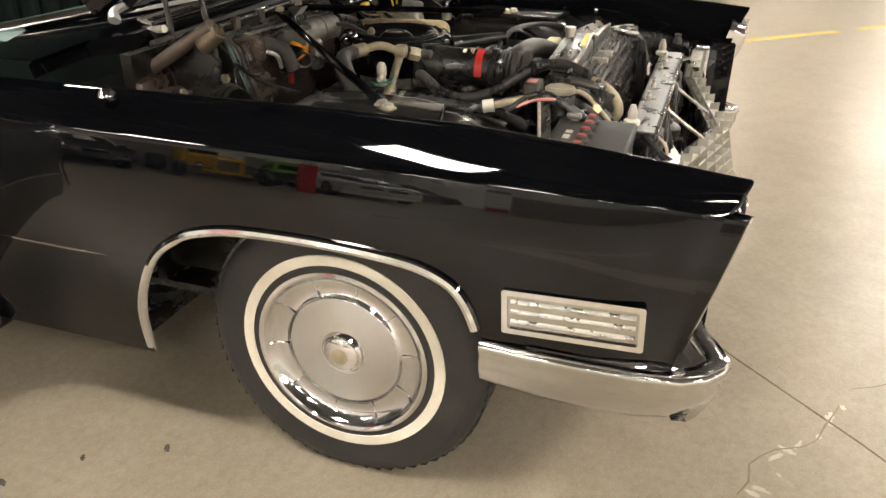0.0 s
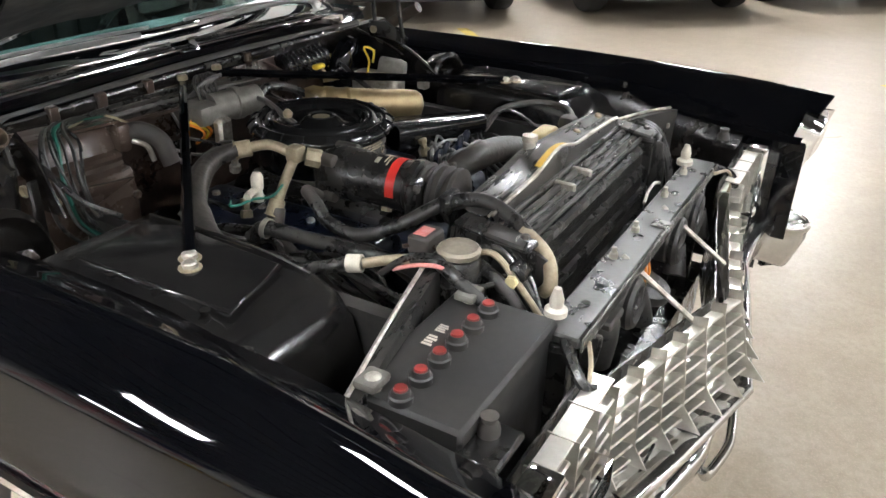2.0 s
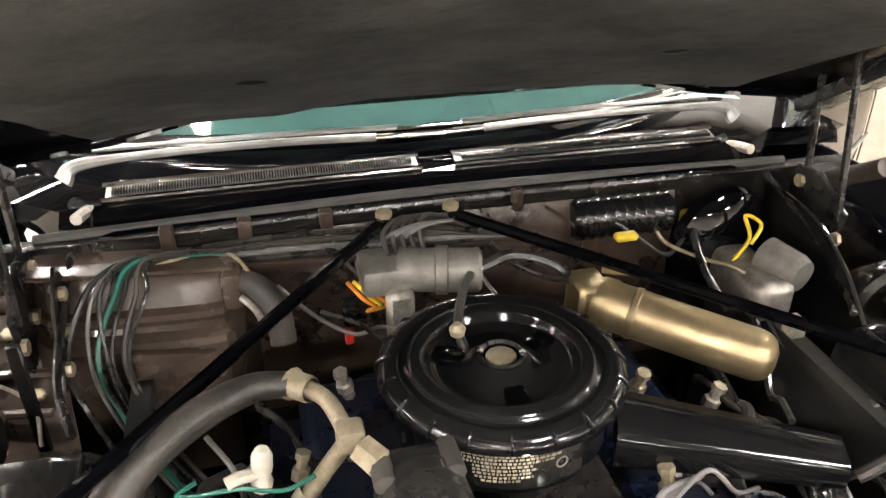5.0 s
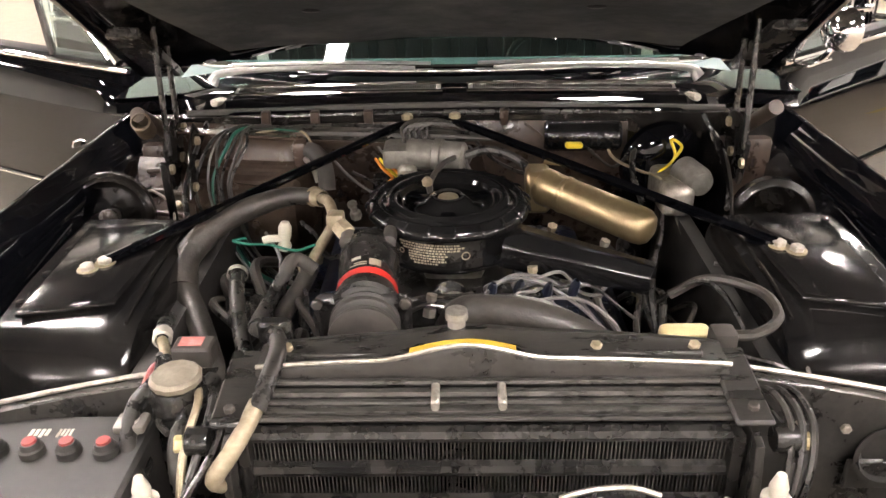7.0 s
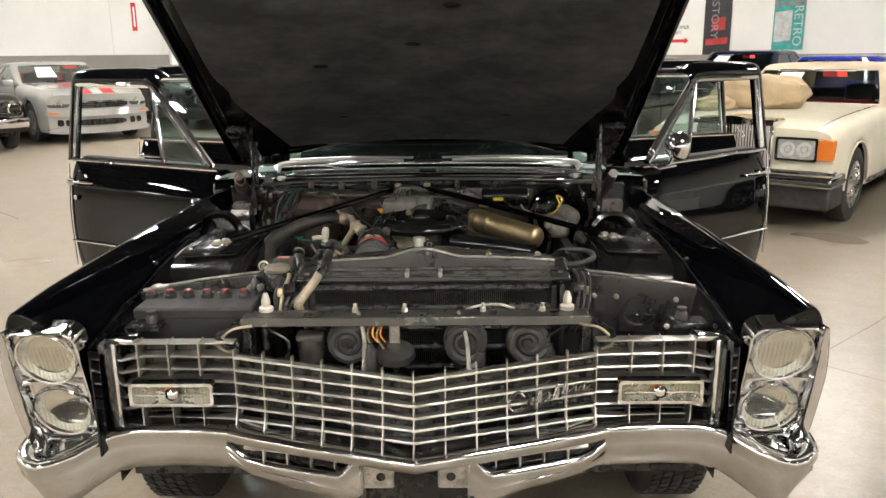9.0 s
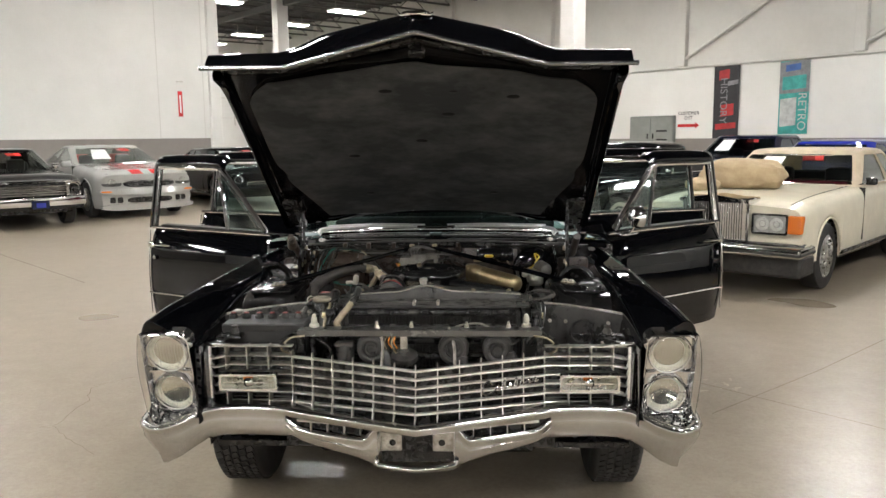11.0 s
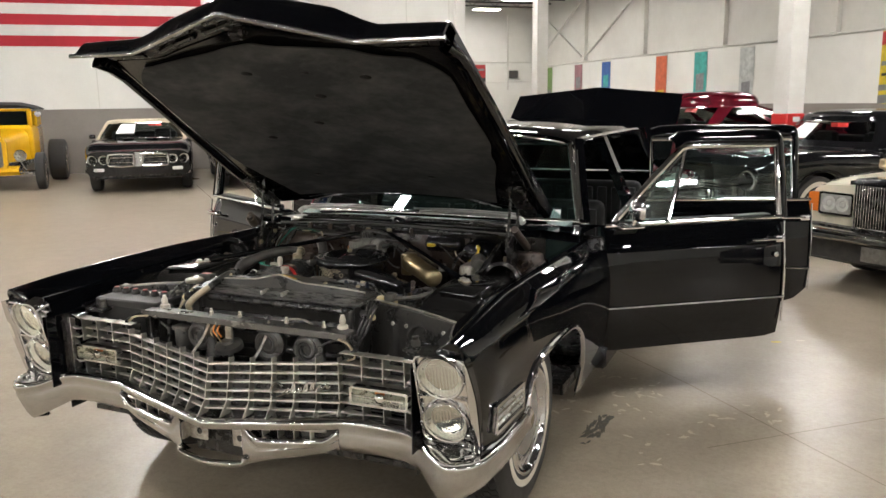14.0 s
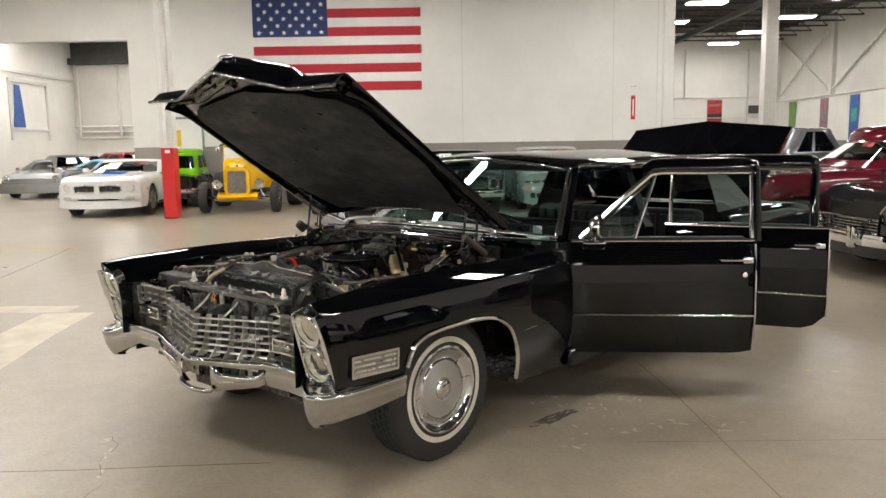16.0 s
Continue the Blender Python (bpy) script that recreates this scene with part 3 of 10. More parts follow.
def wall_text(text, size, m, mat, parent):
    c = bpy.data.curves.new("text", "FONT")
    c.body, c.size, c.extrude, c.align_x = text, size, 0.001, "CENTER"
    tmp = new("text", c)
    me = bpy.data.meshes.new_from_object(tmp.evaluated_get(bpy.context.evaluated_depsgraph_get()))
    bpy.data.objects.remove(tmp)
    me.materials.clear()
    me.materials.append(mat)
    ob = new("lettering", me)
    ob.parent, ob.matrix_basis = parent, m
    return ob


b = banner(9.6, 1.4, 3.33, 0.75, ink_black, [(0.1, 0.9, 0.12, 0.22, ink_red), (0.3, 0.8, 0.3, 0.48, ink_red), (0.2, 0.6, 0.8, 0.95, ink_red), (0.55, 0.95, 0.72, 0.8, ink_grey)], "tall black banner with red printed shapes")
wall_text("HISTORY", 0.3, pose(-0.17, -0.012, 2.4, 90, 90, 0), ink_grey, b)
b = banner(7.75, 1.5, 3.32, 0.76, ink_teal, [(0, 1, 0.55, 1.0, ink_grey), (0.1, 0.9, 0.6, 0.8, ink_teal), (0.2, 0.7, 0.85, 0.96, ink_blue), (0.05, 0.6, 0.1, 0.5, ink_white)], "tall teal banner with a printed picture")
wall_text("RETRO", 0.3, pose(0.13, -0.012, 2.05, 90, 90, 0), ink_white, b)
banner(13.98, 1.38, 3.31, 0.68, ink_yellow, [(0, 1, 0.8, 1.0, ink_red), (0, 1, 0, 0.14, ink_grey), (0.05, 0.95, 0.52, 0.6, ink_grey), (0.1, 0.9, 0.38, 0.44, ink_black), (0, 1, 0.18, 0.28, ink_grey)], "tall yellow and red printed banner")
banner(17.4, 1.4, 3.3, 0.7, ink_orange, [(0.2, 0.8, 0.3, 0.6, ink_red), (0.1, 0.9, 0.1, 0.25, ink_yellow)], "tall orange printed banner")
banner(19.7, 1.4, 3.25, 0.7, ink_white, [(0.2, 0.8, 0.1, 0.4, ink_grey)], "tall pale printed banner")
banner(22.2, 1.4, 3.25, 0.75, ink_teal, [(0.2, 0.8, 0.25, 0.6, ink_grey), (0.3, 0.7, 0.05, 0.15, ink_red)], "tall teal banner with a dark picture")
banner(24.7, 1.4, 3.25, 0.75, ink_orange, [(0.2, 0.8, 0.1, 0.3, ink_yellow)], "tall orange printed banner")
banner(29.0, 1.4, 3.25, 0.75, ink_blue, [(0.2, 0.8, 0.4, 0.7, ink_teal)], "tall blue printed banner")
banner(31.6, 1.4, 3.25, 0.75, ink_wine, [(0.2, 0.8, 0.4, 0.7, ink_grey)], "tall wine red printed banner")
banner(34.8, 1.4, 3.25, 0.75, ink_green, [(0.1, 0.9, 0.05, 0.4, ink_grey)], "tall green printed banner")
banner(14.95, 2.2, 3.5, 0.75, ink_red, [(0, 1, 0.25, 0.48, ink_black), (0.1, 0.9, 0.75, 0.85, ink_grey)], "red and black printed banner on the far wall", True)

sign = empty("exit_sign", HALL @ pose(BANNER_U - 0.01, 10.75, 0, 0, 0, -90), "painted wall sign with a red arrow", "sign")
part("arrow", prism([(-0.34, 1.72), (0.22, 1.72), (0.22, 1.67), (0.34, 1.76), (0.22, 1.85), (0.22, 1.8), (-0.34, 1.8)], 0.006, pose(0, 0, 0, 90)), safety_red, sign, "red painted arrow")
wall_text("CUSTOMER\nEXIT", 0.13, pose(0, -0.004, 2.06, 90), ink_black, sign)
cab = empty("electric_cabinet", HALL @ pose(BANNER_U - 0.15, 11.9, 0, 0, 0, -90), "grey painted steel electrical cabinet on the wall", "cabinet")
cabinet_grey = varied(principled("cabinet_grey", (0.24, 0.25, 0.23), 0.5), (0.2, 0.21, 0.19), 4, 0.5)
part("body", box((-0.75, 0.02, 0.8), (0.75, 0.15, 2.05), 0.015), cabinet_grey, cab)
for x in (-0.74, 0.01):
    d = part("door", box((x, -0.005, 0.83), (x + 0.72, 0.02, 2.02), 0.008), cabinet_grey, cab)
    part("handle", box((x + (0.62 if x < 0 else 0.06), -0.03, 1.4), (x + (0.65 if x < 0 else 0.09), -0.005, 1.55), 0.005), satin_black, d)
for z in (1.1, 1.35, 1.6):
    part("vent", box((0.2, -0.012, z), (0.55, -0.004, z + 0.04)), satin_black, cab)
placard = empty("wall_placard", HALL @ pose(6.42, FLAG_V, 0), "narrow red and white notice on the white wall", "sign")
part("plate", box((-0.06, -0.01, 2.1), (0.06, 0, 2.75), 0.003), safety_red, placard)
part("text_bar", box((-0.02, -0.014, 2.2), (0.02, -0.01, 2.65)), paper, placard)
part("hook", box((-0.08, -0.05, 2.98), (0.08, 0, 3.0)), zinc, placard)
box_wall = empty("wall_box", HALL @ pose(16.9, FAR_V, 0), "small dark box on the far wall", "box")
part("body", box((-0.25, -0.15, 2.8), (0.25, 0, 3.2), 0.02), joist_dark, box_wall)

# door frame in the flag wall, and fittings of the side room
fr = empty("door_frame", HALL @ pose(-5.95, FLAG_V, 0), "grey steel door frame with a pale door", "door")
for x in (-0.5, 0.46):
    part("jamb", box((x, -0.05, 0), (x + 0.05, 0, 2.3), 0.004), cabinet_grey, fr)
part("head", box((-0.5, -0.05, 2.3), (0.51, 0, 2.36), 0.004), cabinet_grey, fr)
part("leaf", box((-0.45, -0.02, 0), (0.46, -0.004, 2.3)), wall_white, fr)
part("notice", box((-0.4, -0.03, 1.55), (-0.12, -0.02, 2.0)), yellow_tag, fr)
for z in (2.0, 2.25, 2.5):
    structure("wall_pipe", tube([hall(-30, 31.6, z), hall(-5, 31.6, z)], 0.05, 6, straight=True), wall_shade, "pale pipe across the side room", "pipe", 30)
for u in (-16.5, -15, -13.2, -11):
    structure("wall_pipe", tube([hall(u, 31.55, 2), hall(u, 31.55, 5.2)], 0.06, 6, straight=True), wall_shade, "pale upright pipe in the side room", "pipe", 30)
bm = bmesh.new()
hall_box(-15.2, -12.5, 31.2, 31.6, 5.2, 5.45, bm)
hall_box(-15.2, -12.5, 31.55, 31.69, 5.45, 6.9, bm)
hall_box(-12.5, -12.2, 31.2, 31.69, 5.0, 6.9, bm)
bay = empty("side_doorway", HALL @ pose(-15.23, 27.8, 0, 0, 0, 90), "white framed doorway with a blue hanging banner", "doorway")
for x in (-1.5, 1.3):
    part("jamb", box((x, -0.06, 1.9), (x + 0.12, 0, 4.2), 0.01), wall_shade, bay)
part("head", box((-1.5, -0.08, 4.1), (1.42, 0, 4.25), 0.01), wall_shade, bay)
part("sill", box((-1.5, -0.08, 2.25), (1.42, 0, 2.35), 0.01), wall_shade, bay)
part("blue_cloth", prism([(-1.35, 2.4), (-0.5, 2.4), (-0.6, 3.2), (-0.75, 4.0), (-1.1, 4.0), (-1.2, 3.0)], 0.03, pose(0, -0.05, 0, 90)), ink_blue, bay, "blue hanging cloth")
structure("wall_ledge", hall_box(-15.23, -15.12, 22, 31.5, 4.46, 4.56), wall_shade, "pale ledge on the side room wall", "trim")
structure("beam", bm, joist_dark, "dark roof beam in the side room", "beam")

# floor joints, cracks, marks
def ribbon(pts, w, z=0.0015, jitter=0.0):
    rnd = random.Random(len(pts) * 7 + int(abs(pts[0][0]) * 100))
    path = []
    for (x0, y0), (x1, y1) in zip(pts, pts[1:]):
        n = max(1, int(math.hypot(x1 - x0, y1 - y0) / 0.05)) if jitter else 1
        for k in range(n):
            path.append((lerp(x0, x1, k / n) + rnd.uniform(-jitter, jitter), lerp(y0, y1, k / n) + rnd.uniform(-jitter, jitter)))
    path.append(pts[-1])
    rows = []
    for i, p in enumerate(path):
        a, b = path[max(i - 1, 0)], path[min(i + 1, len(path) - 1)]
        d = Vector((b[0] - a[0], b[1] - a[1])).normalized()
        ww = w * (rnd.uniform(0.4, 1.2) if jitter else 1)
        rows.append([(p[0] - d.y * ww, p[1] + d.x * ww, z), (p[0] + d.y * ww, p[1] - d.x * ww, z)])
    bm = bmesh.new()
    add_grid(bm, rows)
    return bm


def mark(name, bm, mat, label):
    return structure(name, bm, mat, label, "floor mark")

# ---- the black limousine: x across, y from nose to tail ----
car = empty("limousine", None, "long glossy black vintage limousine with open hood, doors and trunk", "car")


def P(name, bm, mat, label="", parent=None, smooth=40):
    return part(name, bm, mat, parent or car, label, smooth)


LEAN = [(0.25, -17), (0.36, -13), (0.45, -9), (0.55, -4), (0.65, -1), (0.70, 0.5), (0.735, 5.5), (0.765, 9.6), (0.80, 11.0), (0.853, 13.2), (0.88, 14)]   # height and lean of the flank in degrees
SIDE = [(0.70, 1.0)]
while SIDE[-1][0] < 0.88:
    SIDE.append((SIDE[-1][0] + 0.005, SIDE[-1][1] - 0.005 * math.tan(radians(curve_at(LEAN, SIDE[-1][0] + 0.0025)))))
while SIDE[0][0] > 0.25:
    SIDE.insert(0, (SIDE[0][0] - 0.005, SIDE[0][1] + 0.005 * math.tan(radians(curve_at(LEAN, SIDE[0][0] - 0.0025)))))
ARCH = [(0.5225, 0.54), (0.53, 0.555), (0.545, 0.595), (0.565, 0.628), (0.59, 0.65), (0.63, 0.668), (0.68, 0.679), (0.78, 0.687), (0.92, 0.689), (1.05, 0.684), (1.12, 0.673), (1.18, 0.655), (1.24, 0.62), (1.28, 0.58), (1.315, 0.52), (1.345, 0.45), (1.362, 0.38), (1.372, 0.3), (1.375, 0.27)]


def low_edge(y):
    if y < 0.5225:
        return 0.535
    if y > 1.375:
        return 0.27
    return curve_at(ARCH, y)


def fender_section(y, s):
    """Points from the inner lip over the blade's ridge and the crease down to the lower edge."""
    top = 0.935 - 0.018 * max(0, (y - 0.85) / 0.9)
    px = curve_at([(0.06, 0.93), (0.3, 0.907), (0.58, 0.888), (1.9, 0.88)], y)
    pz = top - curve_at([(0.06, 0.032), (0.3, 0.014), (0.58, 0.002), (0.9, 0.0)], y)
    zi = pz - (px - 0.80) * curve_at([(0.06, 0.6), (0.6, 0.55), (1.2, 0.4)], y)
    pts = [(0.772, zi - 0.05), (0.785, zi - 0.014), (0.80, zi), (lerp(0.80, px, 0.5), lerp(zi, pz, 0.5) + 0.002), (px - 0.026, pz - 0.011), (px - 0.010, pz - 0.002), (px, pz), (px + 0.010, pz - 0.003), (px + 0.022, pz - 0.013)]
    crease = 0.853 - 0.008 * max(0.0, (0.2 - y) / 0.14)
    cx = curve_at(SIDE, crease - 0.002)
    pts += [(lerp(px + 0.022, cx - 0.003, q) + 0.008 * q * (1 - q), lerp(pz - 0.013, crease + 0.005, q) + 0.005 * q * (1 - q)) for q in (0.12, 0.25, 0.4, 0.55, 0.7, 0.83, 0.93)] + [(cx - 0.0015, crease + 0.002), (cx, crease - 0.002)]
    zl = low_edge(y)
    for z in [lerp(crease - 0.002, 0.755, k / 14) for k in range(1, 15)] + [lerp(0.755, zl, k / 13) for k in range(1, 14)]:
        pts.append((curve_at(SIDE, z), z))
    tip = max(0.0, (0.42 - y) / 0.36)
    out = []
    for x, z in pts:
        drop = max(0.0, top - 0.01 - z)
        yy = y + (min(drop, 0.08) * 0.6 + max(0.0, drop - 0.08) * 0.19) * min(1, tip)
        x -= (x - 0.77) / 0.23 * (0.018 * max(0.0, (0.26 - y) / 0.2) ** 1.3)
        out.append((s * x, yy, z))
    return out


STATIONS = [0.06, 0.068, 0.085, 0.12, 0.17, 0.25, 0.35, 0.45, 0.515, 0.5222] + [a for a, _ in ARCH] + [1.3755, 1.45, 1.6, 1.75, 1.84]
for s in (1, -1):
    rows = [fender_section(y, s) for y in STATIONS]
    fender = P("fender", sheet(rows), black_paint, "gloss black front fender with a sharp blade top")
    edge = [Vector(q) for q in fender_section(0.06, s)[2:] if q[2] > 0.846]
    hub = lambda q: Vector((s * min(0.95, max(0.785, abs(q.x))), 0.088, 0.858 - 0.012 * (abs(q.x) > 0.94)))
    P("fender_brow", sheet([[q, q + Vector((0, -0.003, -0.003)), q.lerp(hub(q), 0.12) + Vector((0, -0.004, -0.002)), q.lerp(hub(q), 0.5), hub(q)] for q in edge], 0.002), black_paint, "black brow over the headlamps", fender)
    ret = [Vector(q) for q in fender_section(0.06, s) if q[2] < 0.856 and abs(q[0]) > 0.9]
    rim_y = lambda z: 0.115 + 0.268 * (0.702 - z)
    ahead = lambda q, d: Vector((q.x, min(q.y - 0.004, rim_y(q.z) + d), q.z))
    P("fender_edge", sheet([[q, q + Vector((0, -0.003, 0)), ahead(q, 0.0), ahead(q, -0.006), ahead(q, -0.0085) - Vector((s * 0.003, 0, 0))] for q in ret], 0.0015), black_paint, "black front edge of the fender", fender)
    P("edge_moulding", sheet([[ahead(q, -0.0085) - Vector((s * 0.003, 0, 0)), ahead(q, -0.012).lerp(Vector((s * 0.956, rim_y(q.z) - 0.012, q.z)), 0.4), Vector((s * 0.956, rim_y(q.z) - 0.01, q.z)), Vector((s * 0.95, rim_y(q.z) - 0.002, q.z)), Vector((s * 0.946, rim_y(q.z) + 0.03, q.z))] for q in ret], 0.0015), chrome, "bright moulding beside the lamp bezel", fender)
    lip = [(s * (curve_at(SIDE, z) + 0.004), y, z) for y, z in ARCH[1:-1]]
    P("arch_trim", tube(lip, 0.011, 8, 3), chrome, "bright wheel arch moulding", fender)
    P("fender_trim", tube([(s * 0.99, 1.38, 0.56), (s * 0.992, 1.6, 0.562), (s * 0.99, 1.83, 0.563)], 0.006, 6, 3), chrome, "thin bright side strip", fender)
    # cornering lamp on the flank
    lamp = P("cornering_lamp", box((s * 0.985, 0.215, 0.575), (s * 1.0005, 0.472, 0.659), 0.001), bumper_chrome, "ribbed bright cornering lamp", fender)
    lamp.matrix_basis = Matrix.Translation((0, 0.34, 0.617)) @ pose(0, 0, 0, s * 0 - 2.5) @ Matrix.Translation((0, -0.34, -0.617))
    P("lamp_rim", add_ring_frame(bmesh.new(), rounded(0.268, 0.094, 0.006), rounded(0.246, 0.072, 0.004), 0.009, axis((s * 0.997, 0.343, 0.617), (s, 0, 0))), chrome, "", lamp, 0)
    for k in range(3):
        z = 0.5955 + 0.0215 * k
        P("lamp_rib", tube([(s * 1.0005, 0.226, z), (s * 1.0005, 0.46, z)], 0.0045, 8, straight=True), brushed, "", lamp)
P("antenna_base", lathe([(0.0, 0.012), (0.012, 0.011), (0.018, 0.004), (0.02, 0)], 16, axis((-0.915, 1.405, 0.918), (-0.2, 0, 1))), chrome, "small round chrome button on the fender")

# inner aprons, wheel houses, bay floor
for s in (1, -1):
    rows = []
    for y, zt in ((0.16, 0.79), (0.3, 0.80), (0.45, 0.83), (0.6, 0.86), (0.8, 0.86), (1.0, 0.86), (1.3, 0.86), (1.6, 0.86), (1.78, 0.86)):
        rows.append([(s * 0.785, y, zt), (s * 0.772, y, zt - 0.02), (s * 0.765, y, 0.76), (s * 0.76, y, 0.60), (s * 0.755, y, 0.42)])
    P("inner_apron", sheet(rows, 0.003), bay_paint, "black inner fender panel")
    rows = []
    for y, h in ((0.585, 0.56), (0.60, 0.70), (0.625, 0.79), (0.66, 0.835), (0.71, 0.856), (0.80, 0.866), (0.95, 0.868), (1.06, 0.866), (1.085, 0.862), (1.095, 0.85), (1.10, 0.6)):
        pr = [(0.50, 0.45), (0.515, 0.62), (0.53, h - 0.03), (0.536, h - 0.009), (0.55, h), (0.60, h + 0.001), (0.70, h + 0.004), (0.768, h + 0.003), (0.776, h - 0.03)]
        rows.append([(s * x, y, max(0.44, min(z, h + 0.004))) for x, z in pr])
    house = P("wheel_house", sheet(rows, 0.003), wheel_house_paint, "glossy black wheel house hump in the engine bay")
    P("wheel_house_edge", tube([(s * 0.552, y, z + 0.002) for y, z in ((0.70, 0.853), (0.80, 0.867), (0.95, 0.869), (1.07, 0.866))], 0.0035, 6), bay_paint, "", house)
    P("house_panel", prism([(s * 0.58, 0.735), (s * 0.735, 0.70), (s * 0.745, 1.02), (s * 0.60, 1.045), (s * 0.565, 0.98)][::s], 0.016, Matrix.Translation((0, 0, 0.862)), 0.007), wheel_house_paint, "raised pressed panel", house, 60)
    for y in (0.74, 0.84, 0.94, 1.04):
        P("house_bolt", lathe([(0.009, 0), (0.009, 0.006), (0, 0.007)], 6, axis((s * 0.745, y, 0.868), (0, 0, 1))), bay_paint, "", house)
    for k in range(3, 11):
        P("flange_bolt", lathe([(0.011, 0), (0.011, 0.002), (0.007, 0.003), (0.007, 0.008), (0, 0.009)], 8, axis((s * 0.792, 0.26 + 0.118 * k, 0.872), (-s * 0.4, 0, 1))), satin_black, "", house)
    P("wheel_house_rib", tube([(s * 0.60, 0.70, 0.838), (s * 0.66, 0.78, 0.863), (s * 0.665, 0.95, 0.867), (s * 0.62, 1.03, 0.863)], 0.006, 6), bay_paint, "", house)
P("bay_floor", box((-0.78, 0.3, 0.36), (0.78, 1.5, 0.38)), satin_black, "dark underside of the engine bay")
# unseen pan, rails and wells, added to darken the floor under the nose
P("shade_pan", box((-0.46, 0.62, 0.2), (0.46, 1.5, 0.25), 0.02), satin_black, "dark pan added under the nose to darken the floor")
for s in (1, -1):
    P("frame_rail", box((s * 0.36, 0.62, 0.25), (s * 0.46, 1.6, 0.36), 0.02), satin_black, "dark steel frame rail, added to darken the floor")
    P("wheel_well", box((s * 0.50, 0.50, 0.3), (s * 0.53, 1.4, 0.8)), rubber, "dark inner wheel well, added to darken the floor")
P("fire_wall", box((-0.78, 1.44, 0.38), (0.78, 1.47, 0.97)), bay_paint, "black fire wall")

# wheels
def wheel(x, y, s):
    w = P("wheel", lathe([(0.0, -0.06), (0.19, -0.06), (0.19, 0.03), (0.0, 0.03)], 24, axis((x, y, 0.349), (s, 0, 0)) @ Matrix.Scale(0.98, 4)), satin_black, "wheel with a whitewall tyre and full hubcap")
    M = axis((x, y, 0.349), (s, 0, 0)) @ Matrix.Scale(0.98, 4)
    prof = [(0.20, -0.085), (0.27, -0.103), (0.315, -0.104), (0.342, -0.094), (0.353, -0.082)]
    for h in (-0.05, -0.017, 0.017, 0.05):
        prof += [(0.357, h - 0.0095), (0.357, h - 0.004), (0.3505, h - 0.0035), (0.3505, h + 0.0035), (0.357, h + 0.004)]
    prof += [(0.353, 0.082), (0.342, 0.094), (0.315, 0.104), (0.262, 0.103)]
    tyre = P("tyre", lathe(prof, 72, M), tyre_rubber, "black tyre with a treaded crown", w)
    bm = bmesh.new()
    for i in range(64):
        for j, h in enumerate((-0.067, -0.034, 0.0, 0.034, 0.067)):
            a = 2 * math.pi * (i + 0.5 * (j % 2)) / 64
            add_box(bm, (-0.0125, -0.012, 0.354), (0.0125, 0.012, 0.3605), 0, M @ pose(0, 0, h) @ pose(0, 0, 0, 0, 0, math.degrees(a)) @ Matrix(((0, 0, 1, 0), (1, 0, 0, 0), (0, 1, 0, 0), (0, 0, 0, 1))) @ pose(0, 0, 0, 0, 0, 20))
    P("tread", bm, tyre_rubber, "zigzag tread blocks", tyre, 0)
    P("whitewall", lathe([(0.262, 0.1035), (0.2615, 0.106), (0.236, 0.1055), (0.2355, 0.102)], 72, M), whitewall, "narrow white tyre wall", tyre)
    P("sidewall", lathe([(0.2355, 0.1035), (0.222, 0.102), (0.215, 0.092)], 72, M), tyre_rubber, "", tyre)
    cap = P("hubcap", lathe([(0.222, 0.085), (0.222, 0.100), (0.217, 0.108), (0.211, 0.109), (0.207, 0.106), (0.203, 0.098), (0.19, 0.084), (0.17, 0.078), (0.153, 0.079), (0.146, 0.084), (0.144, 0.087), (0.142, 0.0885), (0.136, 0.089), (0.05, 0.094), (0.046, 0.101), (0.036, 0.109), (0.02, 0.112), (0.0, 0.113)], 72, M), cap_satin, "full polished hubcap with a deep dished rim", w)
    P("cap_disc", lathe([(0.141, 0.0888), (0.137, 0.0898), (0.058, 0.0948), (0.0575, 0.092)], 72, M), disc_brushed, "brushed silver disc", cap)
    P("cap_rim", lathe([(0.2225, 0.098), (0.219, 0.1085), (0.2115, 0.1105), (0.2065, 0.1075)], 72, M), chrome, "", cap)
    P("cap_hub", lathe([(0.051, 0.0945), (0.051, 0.1), (0.047, 0.1035), (0.043, 0.1015), (0.042, 0.107), (0.036, 0.1105), (0.021, 0.1135)], 36, M), chrome, "", cap)
    P("cap_ring", lathe([(0.021, 0.1135), (0.012, 0.1155), (0.0, 0.116)], 24, M), brass, "small crest", cap)
    for i in range(10):
        a = 2 * math.pi * i / 10 + 0.1
        at = lambda r, h, d: M @ Vector((r * math.cos(a + d), r * math.sin(a + d), h))
        P("vane", tube([at(0.15, 0.0825, 0), at(0.17, 0.0785, 0), at(0.188, 0.0835, 0), at(0.202, 0.0975, 0)], 0.0022, 8), chrome, "", cap)
    return w


for s in (1, -1):
    wheel(s * 0.797, 0.88, s)
    wheel(s * 0.797, 4.69, s)

